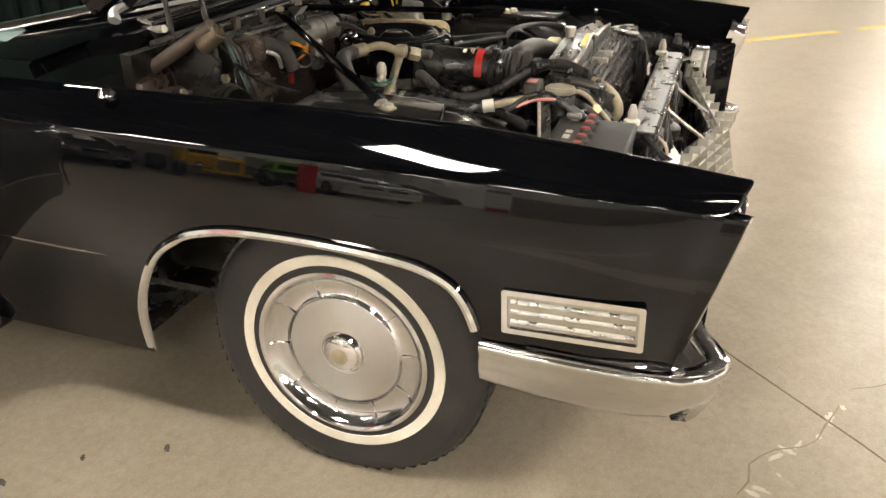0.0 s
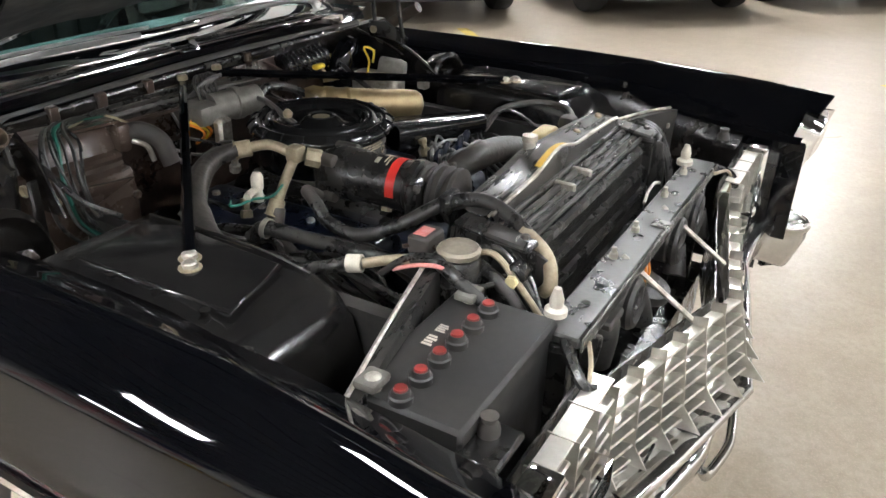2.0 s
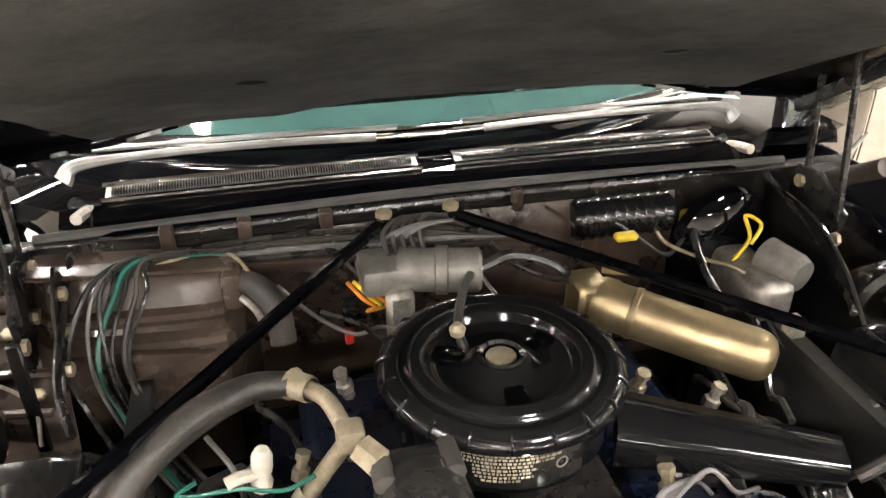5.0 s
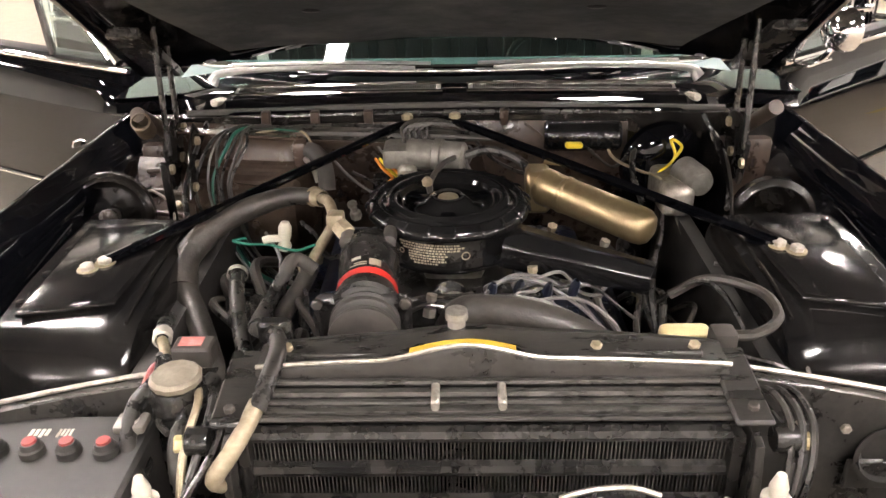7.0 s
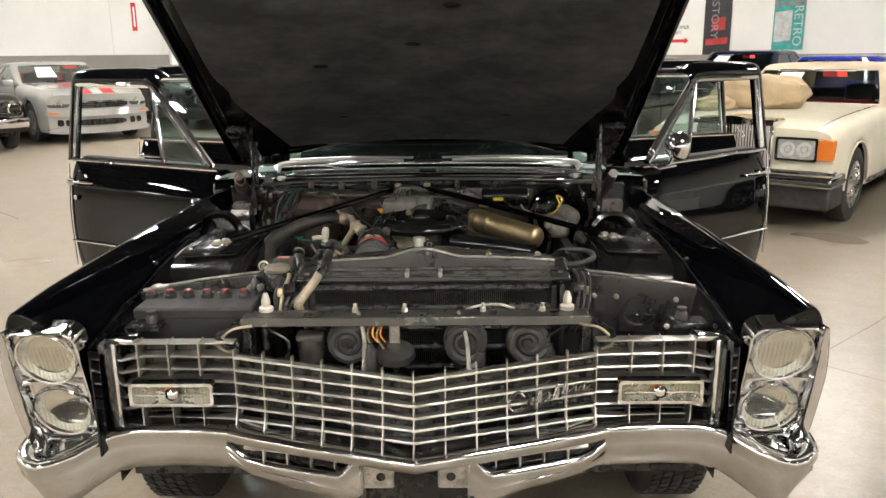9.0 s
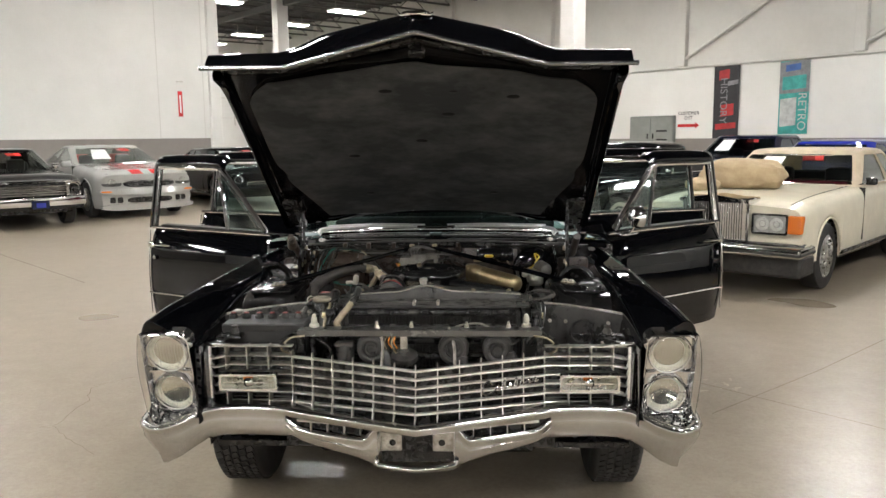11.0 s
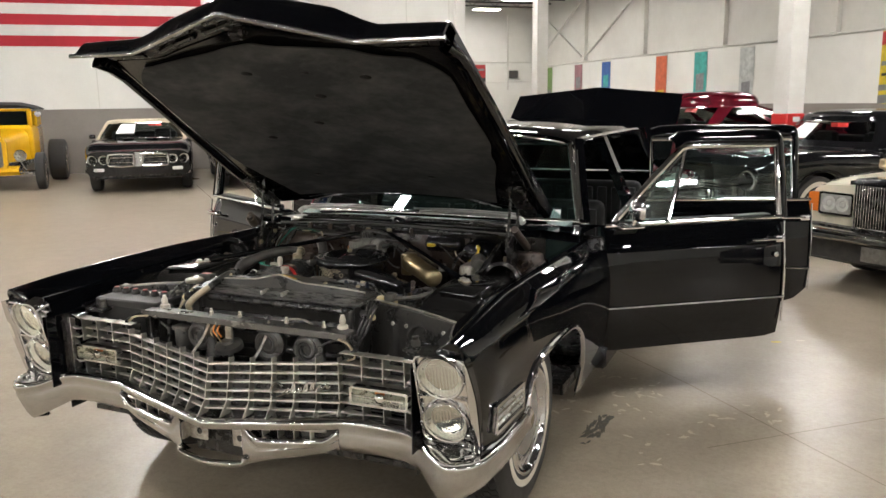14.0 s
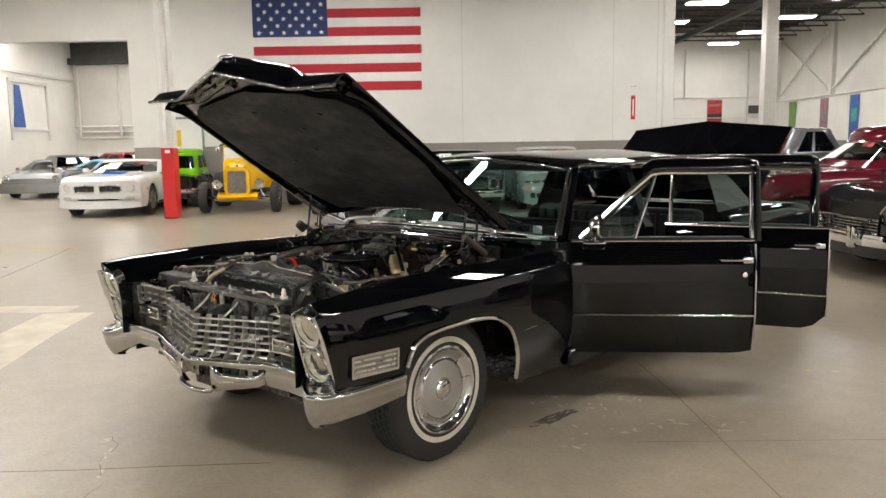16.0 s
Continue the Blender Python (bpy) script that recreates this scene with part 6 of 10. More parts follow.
for i in range(41):
    x = lerp(-0.285, 0.385, i / 40)
    arc = 0.022 * (0.5 + 0.5 * math.cos(math.pi * min(1.0, abs(x - 0.012) / 0.125)))
    dip = -0.02 * ((x - 0.05) / 0.32) ** 2
    rows.append([(x, 0.60, 0.84 + dip), (x, 0.585, 0.915 + 0.4 * arc + dip), (x, 0.56, 0.926 + 0.4 * arc + dip), (x, 0.553, 0.922 + 0.6 * arc + dip), (x, 0.512, 0.914 + arc + dip * 0.6), (x, 0.505, 0.918 + arc + dip * 0.6), (x, 0.50, 0.908 + arc + dip * 0.6), (x, 0.50, 0.86)])
add_grid(bm, rows)
bm.to_mesh(shroud.data)
bm.free()
shroud.data.shade_smooth()
shroud.data.set_sharp_from_angle(angle=radians(35))
P("shroud_edge", tube([r[5] for r in rows], 0.0035, 6, straight=True), zinc, "worn bright edge", shroud)
P("shroud_edge", tube([r[4] for r in rows], 0.003, 6, straight=True), zinc, "worn bright edge", shroud)
lab = [r for r in rows if -0.07 <= r[0][0] <= 0.09]
P("warning_label", sheet([[Vector(r[4]).lerp(Vector(r[3]), t) + Vector((0, -0.002, 0.0035)) for t in (-0.02, 0.14, 0.3)] for r in lab], 0.001), yellow_tag, "curved yellow warning label", shroud)
for x in (-0.245, -0.02, 0.2, 0.34):
    bolt((x, 0.538, 0.912), 0.009, (0, -0.3, 1), brass, shroud)
for x0, x1 in ((-0.26, -0.09), (0.11, 0.35)):
    P("shroud_rib", box((x0, 0.522, 0.90), (x1, 0.532, 0.913), 0.003), shroud_grey, "", shroud)
cond = P("condenser", box((-0.295, 0.405, 0.46), (-0.28, 0.445, 0.86)), satin_black, "black finned air conditioning condenser")
P("end_plate", box((0.365, 0.405, 0.46), (0.38, 0.445, 0.86)), satin_black, "", cond)
for k in range(7):
    P("condenser_tube", tube([(-0.29, 0.43 - 0.006 * k, 0.848 - 0.055 * k), (0.375, 0.43 - 0.006 * k, 0.848 - 0.055 * k)], 0.0125, 8, straight=True), satin_black, "", cond)
bm = bmesh.new()
for k in range(6):
    for i in range(118):
        x = lerp(-0.278, 0.363, i / 117)
        z = 0.848 - 0.055 * k - 0.0275
        add_box(bm, (x - 0.0011, 0.424 - 0.006 * k, z - 0.0265), (x + 0.0011, 0.446 - 0.006 * k, z + 0.0265))
fins = P("fin_block", bm, fin_grey, "fine cooling fins", cond, 0)
fins["kind"] = "stuff"
for s, x in ((-1, -0.305), (1, 0.392)):
    b = P("radiator_bracket", prism([(0.375, 0.80), (0.385, 0.86), (0.43, 0.873), (0.55, 0.885), (0.575, 0.875), (0.575, 0.60), (0.375, 0.60)], 0.012, Matrix.Translation((x - 0.006, 0, 0)) @ Matrix(((0, 0, 1, 0), (1, 0, 0, 0), (0, 1, 0, 0), (0, 0, 0, 1))), 0.003), shroud_grey, "dark radiator side bracket")
    P("bracket_strap", box((x - 0.026, 0.41, 0.878), (x + 0.026, 0.56, 0.889), 0.004, Matrix.Translation((0, 0.48, 0.883)) @ pose(0, 0, 0, 7) @ Matrix.Translation((0, -0.48, -0.883))), shroud_grey, "", b)
    for y in (0.43, 0.53):
        bolt((x, y, 0.888), 0.008, parent=b, mat=dusty_black)
    P("bracket_drum", lathe([(0.0, 0.0), (0.018, 0.0), (0.02, 0.006), (0.02, 0.03), (0.012, 0.034)], 16, axis((x + s * 0.03, 0.42, 0.845), (s, 0, 0))), satin_black, "", b)
    bolt((x + s * 0.07, 0.42, 0.84), 0.012, (s, -0.3, 0.2), cream_plastic, b, "grommet")
for k, x in enumerate((0.43, 0.445, 0.46)):
    P("loom", tube([(x - 0.02, 0.50, 0.86), (x, 0.47, 0.885), (x + 0.012, 0.42, 0.865), (x, 0.38, 0.80), (x - 0.03, 0.36, 0.74)], 0.005, 6), hose_rubber, "black wiring loop")

# horns behind the grille
def horn(x, y, z, r=0.055, turn=0):
    M = axis((x, y, z), (0, -1, 0)) @ pose(0, 0, 0, 0, 0, turn)
    h = P("horn", lathe([(0.0, -0.03), (r * 0.9, -0.03), (r, -0.02), (r, 0.0), (r * 0.8, 0.012), (r * 0.3, 0.014), (0, 0.014)], 28, M), horn_grey, "dark grey spiral car horn")
    pts = []
    for i in range(40):
        a = i / 39 * 2 * math.pi * 1.9
        rr = lerp(0.012, r * 0.88, i / 39)
        pts.append(M @ Vector((rr * math.cos(a), rr * math.sin(a), 0.012)))
    P("horn_spiral", tube(pts, 0.008, 8, straight=True, radii=lambda t: 0.006 + 0.008 * t), horn_grey, "", h)
    P("horn_bell", tube([M @ Vector((r * 0.75, -0.02, 0.01)), M @ Vector((r * 0.72, -0.055, 0.012)), M @ Vector((r * 0.5, -0.09, 0.016))], 0.018, 10, radii=lambda t: 0.014 + 0.012 * t), horn_grey, "", h)
    P("horn_bracket", box((x - 0.008, y - 0.02, z + r * 0.6), (x + 0.008, y - 0.014, 0.79), 0.002), satin_black, "", h)
    return h


horn(-0.175, 0.275, 0.752, 0.056, 20)
horn(0.128, 0.275, 0.75, 0.057, -10)
horn(0.29, 0.275, 0.748, 0.057, 15)
vac = P("vacuum_pod", lathe([(0.0, 0.03), (0.02, 0.03), (0.024, 0.02), (0.05, 0.012), (0.052, -0.005), (0.03, -0.014), (0.01, -0.02), (0.008, -0.06), (0, -0.06)], 24, axis((-0.055, 0.275, 0.715), (0, -0.25, 1))), horn_grey, "black mushroom shaped vacuum pod")
P("pod_stem", box((-0.07, 0.275, 0.72), (-0.042, 0.29, 0.80), 0.003), zinc, "", vac)
rel = P("washer_motor", lathe([(0.0, 0.05), (0.03, 0.05), (0.034, 0.04), (0.034, 0.0), (0.028, -0.05), (0, -0.05)], 20, axis((-0.275, 0.29, 0.715), (0, 0, 1))), horn_grey, "small black pump canister")
P("pump_cap", box((-0.31, 0.26, 0.755), (-0.24, 0.31, 0.772), 0.004), dusty_black, "", rel)
for x in (-0.115, -0.09):
    P("horn_wire", tube([(x, 0.29, 0.80), (x - 0.01, 0.265, 0.77), (x + 0.005, 0.268, 0.735), (x + 0.012, 0.28, 0.72)], 0.003, 6), brass, "thin tan wire")
for s in (1, -1):
    P("loop_wire", tube([(s * 0.40, 0.29, 0.79), (s * 0.36, 0.27, 0.775), (s * 0.33, 0.27, 0.75), (s * 0.34, 0.275, 0.70)], 0.004, 6), hose_rubber, "black wire")
    P("loop_wire", tube([(s * 0.42, 0.262, 0.80), (s * 0.47, 0.24, 0.795), (s * 0.5, 0.23, 0.76), (s * 0.47, 0.23, 0.74)], 0.004, 6), brass, "thin tan wire")

# battery
bat = P("battery", box((-0.742, 0.315, 0.62), (-0.432, 0.49, 0.822), 0.006), battery_black, "black car battery with red filler caps")
P("battery_lid", box((-0.745, 0.312, 0.80), (-0.429, 0.493, 0.832), 0.006), battery_black, "", bat)
for k in range(6):
    cp = P("filler_cap", lathe([(0.017, 0), (0.017, 0.01), (0.014, 0.012), (0.012, 0.02), (0, 0.021)], 16, axis((-0.476 - 0.0505 * k, 0.412, 0.832), (0, 0, 1))), battery_black, "", bat)
    P("cap_top", lathe([(0.0105, 0.0195), (0.009, 0.023), (0, 0.0235)], 12, axis((-0.476 - 0.0505 * k, 0.412, 0.832), (0, 0, 1))), cap_red, "dull red cap", cp)
for x, y in ((-0.455, 0.455), (-0.725, 0.458)):
    tm = P("terminal", lathe([(0.012, 0), (0.012, 0.02), (0.007, 0.024), (0, 0.024)], 12, axis((x, y, 0.832), (0, 0, 1))), zinc, "corroded battery terminal", bat)
    P("terminal_clamp", box((x - 0.022, y - 0.016, 0.838), (x + 0.022, y + 0.02, 0.852), 0.005, None, 2), cast_grey, "", tm)
for k, (x, w) in enumerate(((-0.60, 0.03), (-0.56, 0.022))):
    for q in range(4):
        P("print_bar", box((x + w * q / 4, 0.443 + 0.003 * (q % 2), 0.8325), (x + w * q / 4 + w / 6, 0.46, 0.8332)), white_plastic, "", bat, 0)
P("battery_tray", box((-0.76, 0.3, 0.6), (-0.42, 0.52, 0.62), 0.004), satin_black)
P("battery_cable", tube([(-0.455, 0.46, 0.85), (-0.45, 0.50, 0.872), (-0.455, 0.55, 0.87), (-0.46, 0.6, 0.85)], 0.004, 8), pale_red, "red battery cable")
P("battery_cable", tube([(-0.45, 0.47, 0.85), (-0.435, 0.52, 0.88), (-0.45, 0.575, 0.875), (-0.47, 0.62, 0.84)], 0.006, 8), hose_rubber)

# engine block and air cleaner
blk = P("engine_block", box((-0.2, 0.7, 0.4), (0.2, 1.38, 0.7), 0.03, None, 2), blue_engine, "dark blue engine block")
for s in (1, -1):
    P("valve_cover", box((s * 0.13, 0.78, 0.64), (s * 0.29, 1.32, 0.74), 0.03, Matrix.Translation((0, 0, 0)) , 3), blue_engine, "", blk)
    P("head", box((s * 0.18, 0.76, 0.5), (s * 0.36, 1.34, 0.66), 0.02), blue_engine, "", blk)
    for k in range(4):
        bolt((s * 0.21, 0.84 + 0.14 * k, 0.74), 0.01, parent=blk)
P("intake", box((-0.13, 0.85, 0.66), (0.13, 1.3, 0.75), 0.03, None, 2), satin_black, "", blk)
P("carburettor", box((-0.07, 1.02, 0.74), (0.06, 1.2, 0.83), 0.02, None, 2), zinc, "", blk)
AC = Matrix.Translation((-0.015, 1.092, 0))
air = P("air_cleaner", lathe([(0.06, 0.80), (0.14, 0.80), (0.15, 0.806), (0.152, 0.815), (0.152, 0.878), (0.160, 0.880), (0.168, 0.884), (0.171, 0.890), (0.169, 0.897), (0.163, 0.904), (0.154, 0.909), (0.146, 0.9095), (0.140, 0.906), (0.1365, 0.902), (0.133, 0.903), (0.129, 0.909), (0.123, 0.914), (0.116, 0.9155), (0.109, 0.913), (0.104, 0.907), (0.100, 0.898), (0.095, 0.892), (0.08, 0.889), (0.052, 0.897), (0.042, 0.907), (0.035, 0.910), (0.028, 0.905), (0.018, 0.904), (0.0, 0.904)], 64, AC), lid_paint, "glossy black round air cleaner", None, 50)
P("wing_nut", lathe([(0.034, 0.905), (0.034, 0.911), (0.03, 0.913), (0.026, 0.909)], 20, AC), chrome, "bright nut ring", air)
P("nut_crest", lathe([(0.022, 0.904), (0.021, 0.908), (0.012, 0.910), (0, 0.911)], 12, AC), brass, "small tan crest", air)
for k in range(3):
    P("lid_spoke", box((0.046, -0.016, 0.884), (0.1, 0.016, 0.8965), 0.005, AC @ pose(0, 0, 0, 0, 0, 30 + 120 * k), 2), black_paint, "", air)
for k in range(20):
    a = 2 * math.pi * (k + 0.3) / 20
    P("rim_rib", tube([AC @ Vector((r * math.cos(a), r * math.sin(a), z)) for r, z in ((0.150, 0.9085), (0.157, 0.9085), (0.164, 0.9045), (0.1695, 0.898), (0.1715, 0.890))], 0.0022, 6), lid_paint, "", air)
dec = P("air_cleaner_label", sheet([[AC @ Vector((0.1525 * math.cos(radians(a)), 0.1525 * math.sin(radians(a)), z)) for z in (0.818, 0.876)] for a in range(-132, -60, 4)], 0.0006), satin_black, "printed service label", air)
rnd = random.Random(5)
for r in range(8):
    z = 0.8685 - 0.0058 * r
    a = -128.0 + (0, 1, 3, 8, 8, 8, 9, 12)[r]
    lim = (-84.0, -80.0, -82.0, -93.0, -92.0, -94.0, -92.0, -98.0)[r]
    while a < lim:
        w = rnd.uniform(0.7, 2.4)
        P("print_bar", sheet([[AC @ Vector((0.1537 * math.cos(radians(q)), 0.1537 * math.sin(radians(q)), zz)) for zz in (z, z + 0.0036)] for q in (a, a + w)], 0.0003), label_print, "", dec, 0)
        a += w + 0.7
for q, rr, z in ((-126.5, 0.006, 0.848), (-77, 0.009, 0.847)):
    P("print_seal", lathe([(rr, 0.0011), (rr * 0.75, 0.0011), (rr * 0.75, 0.0006), (rr, 0.0006)], 20, AC @ pose(0, 0, 0, 0, 0, q) @ axis((0.1525, 0, z), (1, 0, 0))), label_print, "", dec)
P("lid_clip", lathe([(0.0, 0.0), (0.01, 0.002), (0.012, 0.012), (0.006, 0.02), (0.0, 0.021)], 12, axis((-0.06, 1.155, 0.905), (0, 0, 1))), brass, "", air)
sn = []
for t in (0, 0.15, 0.4, 0.7, 1.0):
    c = Vector((0.11, 0.985, 0.848)).lerp(Vector((0.365, 0.868, 0.836)), t)
    d = Vector((0.255, -0.117, 0)).normalized()
    n = Vector((-d.y, d.x, 0))
    w, h = lerp(0.05, 0.032, t), lerp(0.032, 0.022, t)
    sn.append([c + n * (w * cx) + Vector((0, 0, h * cz)) for cx, cz in ((-1, -0.6), (-1, 0.6), (-0.8, 0.95), (0.8, 0.95), (1, 0.6), (1, -0.6), (0.8, -1), (-0.8, -1))])
bm = bmesh.new()
vs = add_grid(bm, sn, False, True)
bm.faces.new(vs[-1])
P("snorkel", bm, lid_paint, "tapered black air intake snorkel", air, 50)
P("breather", tube([(-0.05, 1.13, 0.885), (-0.055, 1.17, 0.905), (-0.03, 1.24, 0.92), (0.0, 1.3, 0.915)], 0.007, 8), hose_grey, "thin grey vacuum hose")
P("snorkel_rod", tube([(0.362, 0.866, 0.835), (0.365, 0.86, 0.79), (0.38, 0.82, 0.72)], 0.007, 6), hose_rubber)
P("oil_cap", lathe([(0.03, 0), (0.032, 0.02), (0.027, 0.026), (0.02, 0.024), (0, 0.024)], 20, axis((-0.005, 0.86, 0.775), (0, 0, 1))), zinc, "silver filler cap")
dist = P("distributor", lathe([(0.05, 0), (0.052, 0.03), (0.04, 0.045), (0.03, 0.06), (0, 0.062)], 20, axis((0.085, 0.82, 0.77), (0, -0.15, 1))), satin_black, "black distributor cap")
rnd = random.Random(11)
for k in range(9):
    a = 2 * math.pi * k / 9
    p0 = Vector((0.085 + 0.03 * math.cos(a), 0.82 + 0.03 * math.sin(a), 0.825))
    e = Vector((rnd.uniform(0.2, 0.34), rnd.uniform(0.76, 0.98), rnd.uniform(0.68, 0.74)))
    m1 = p0.lerp(e, 0.3) + Vector((0, 0, rnd.uniform(0.03, 0.055)))
    m2 = p0.lerp(e, 0.7) + Vector((rnd.uniform(-0.02, 0.02), rnd.uniform(-0.03, 0.03), rnd.uniform(0.03, 0.06)))
    P("plug_lead", tube([p0, p0 + Vector((0, 0, 0.02)), m1, m2, e], 0.0038, 6), lead_grey if k % 3 else hose_rubber, "grey spark plug lead", dist)
for k in range(6):
    p0 = Vector((-0.08 + 0.03 * k, 0.86, 0.80))
    P("vacuum_line", tube([p0, p0 + Vector((0.03, -0.04, 0.03)), p0 + Vector((0.08, -0.03, 0.025)), p0 + Vector((0.11, 0.02, 0.0))], 0.004, 6), hose_rubber if k % 2 else hose_grey, "thin vacuum line")

# compressor
CM = axis((-0.166, 0.945, 0.856), (0.06, -1, 0.0)) @ Matrix.Diagonal((0.87, 0.87, 1, 1))
cp = P("compressor", lathe([(0.0, 0.0), (0.045, 0.0), (0.062, 0.012), (0.065, 0.02), (0.065, 0.075), (0.0625, 0.078), (0.0625, 0.195), (0.068, 0.2), (0.068, 0.215), (0.055, 0.22)], 36, CM), satin_black, "black cylindrical air conditioning compressor")
P("compressor_nose", lathe([(0.05, 0.215), (0.058, 0.225), (0.06, 0.24), (0.052, 0.243), (0.053, 0.255), (0.066, 0.26), (0.066, 0.275), (0.055, 0.279), (0.055, 0.285), (0.066, 0.289), (0.066, 0.302), (0.045, 0.308), (0.03, 0.31), (0.0, 0.305)], 36, CM), dusty_black, "grooved pulley", cp)
P("red_band", sheet([[CM @ Vector((0.0632 * math.cos(a), 0.0632 * math.sin(a), h)) for h in (0.158, 0.178)] for a in [radians(q) for q in range(-10, 200, 10)]], 0.0008), red_tape, "red label band", cp)
P("compressor_plate", sheet([[CM @ Vector((0.0631 * math.cos(a), 0.0631 * math.sin(a), h)) for h in (0.115, 0.15)] for a in [radians(q) for q in range(50, 150, 10)]], 0.0008), satin_black, "", cp)
for a0, a1, h0, h1, m in ((62, 84, 0.128, 0.150, label_print), (100, 118, 0.118, 0.128, white_plastic), (88, 120, 0.146, 0.1495, label_print), (88, 112, 0.139, 0.1425, label_print)):
    P("print_bar", sheet([[CM @ Vector((0.0642 * math.cos(radians(a)), 0.0642 * math.sin(radians(a)), h)) for h in (h0, h1)] for a in (a0, (a0 + a1) / 2, a1)], 0.0004), m, "", cp, 0)
P("compressor_head", box((-0.216, 0.925, 0.806), (-0.116, 0.965, 0.902), 0.014, None, 2), satin_black, "cast end head", cp)
for x, z in ((-0.206, 0.894), (-0.126, 0.894), (-0.206, 0.816)):
    P("head_lug", lathe([(0.013, -0.02), (0.014, 0.0), (0.014, 0.03), (0.008, 0.034), (0, 0.034)], 10, axis((x, 0.94, z), (0, -1, 0))), dusty_black, "", cp)
for k in range(4):
    h = 0.231 + 0.021 * k
    P("pulley_rib", lathe([(0.05, h - 0.006), (0.063, h - 0.004), (0.0675, h), (0.063, h + 0.004), (0.05, h + 0.006)], 36, CM), battery_black, "", cp)
P("compressor_lug", box((-0.239, 0.70, 0.806), (-0.074, 0.725, 0.90), 0.012), satin_black, "", cp)
for x, z in ((-0.229, 0.89), (-0.084, 0.89), (-0.229, 0.816)):
    bolt((x, 0.70, z), 0.01, (0, -1, 0), dusty_black, cp)

# air conditioning pipes and hoses
fitg = P("pipe_block", box((-0.252, 0.972, 0.888), (-0.218, 1.004, 0.922), 0.006, None, 2), brass, "tan brass pipe block")
P("pipe_nut", lathe([(0.019, 0), (0.02, 0.03), (0.016, 0.034)], 6, axis((-0.225, 0.97, 0.90), (0.6, -0.75, -0.25))), brass, "", fitg, 20)
P("pipe", tube([(-0.238, 0.995, 0.905), (-0.255, 1.04, 0.92), (-0.278, 1.085, 0.91)], 0.011, 10), brass, "tan metal pipe", fitg)
P("hose_collar", lathe([(0.016, 0), (0.018, 0.004), (0.018, 0.03), (0.022, 0.034)], 14, axis((-0.272, 1.075, 0.912), (-0.45, 0.5, -0.1))), brass, "", fitg)
P("pipe", tube([(-0.242, 0.99, 0.892), (-0.268, 0.995, 0.85), (-0.293, 0.998, 0.808)], 0.011, 10), brass, "tan metal pipe", fitg)
P("hose_collar", lathe([(0.015, 0), (0.017, 0.004), (0.017, 0.032), (0.02, 0.036)], 14, axis((-0.288, 0.998, 0.818), (-0.45, 0.05, -0.8))), brass, "", fitg)
P("hose", tube([(-0.29, 1.098, 0.908), (-0.35, 1.105, 0.905), (-0.42, 1.075, 0.895), (-0.485, 1.025, 0.875), (-0.525, 0.965, 0.845), (-0.52, 0.90, 0.805), (-0.475, 0.82, 0.77), (-0.43, 0.73, 0.71), (-0.40, 0.66, 0.6)], 0.026, 14, radii=lambda t: 0.0165 + 0.0065 * min(1, t * 4)), hose_grey, "thick grey insulated hose")
P("hose_sleeve", tube([(-0.50, 1.01, 0.868), (-0.53, 0.955, 0.84), (-0.525, 0.90, 0.806)], 0.0275, 14), hose_grey, "grey hose sleeve")
P("hose", tube([(-0.295, 0.998, 0.80), (-0.315, 0.985, 0.76), (-0.345, 0.92, 0.73), (-0.35, 0.83, 0.71), (-0.34, 0.75, 0.66)], 0.019, 12), hose_grey, "grey rubber hose")
P("pipe_elbow", tube([(-0.268, 0.905, 0.84), (-0.30, 0.908, 0.862), (-0.312, 0.892, 0.862), (-0.318, 0.872, 0.85)], 0.013, 10), dusty_black, "corroded pipe elbow")
P("hose", tube([(-0.318, 0.872, 0.85), (-0.335, 0.83, 0.828), (-0.345, 0.75, 0.825), (-0.325, 0.67, 0.86), (-0.285, 0.605, 0.902), (-0.258, 0.54, 0.915), (-0.262, 0.48, 0.90), (-0.273, 0.44, 0.88)], 0.0135, 12), hose_rubber, "black rubber hose with a clamp")
P("hose_bracket", box((-0.30, 0.585, 0.885), (-0.25, 0.61, 0.925), 0.006), satin_black)
P("pipe", tube([(-0.272, 0.45, 0.885), (-0.285, 0.41, 0.868), (-0.30, 0.385, 0.85), (-0.32, 0.372, 0.822), (-0.315, 0.385, 0.80)], 0.0125, 10), brass, "tan metal pipe end")
P("hose", tube([(-0.425, 0.95, 0.80), (-0.42, 0.915, 0.828), (-0.405, 0.84, 0.822), (-0.375, 0.74, 0.808), (-0.345, 0.66, 0.79), (-0.33, 0.6, 0.76)], 0.0145, 12), hose_rubber, "black rubber coolant hose")
P("hose_clamp", lathe([(0.019, -0.006), (0.02, -0.005), (0.02, 0.005), (0.019, 0.006)], 16, axis((-0.42, 0.912, 0.828), (0.1, -1, -0.1))), zinc)
P("hose", tube([(-0.545, 0.90, 0.70), (-0.53, 0.84, 0.77), (-0.51, 0.76, 0.82), (-0.485, 0.68, 0.848)], 0.0125, 10), hose_rubber, "black hose")
P("hose_clamp", lathe([(0.012, -0.014), (0.016, -0.013), (0.016, 0.013), (0.012, 0.014)], 12, axis((-0.479, 0.664, 0.851), (0.3, -1, 0.15))), white_plastic, "white plastic joint")
P("pipe", tube([(-0.475, 0.65, 0.853), (-0.455, 0.61, 0.862), (-0.44, 0.575, 0.868)], 0.009, 10), brass, "tan pipe")
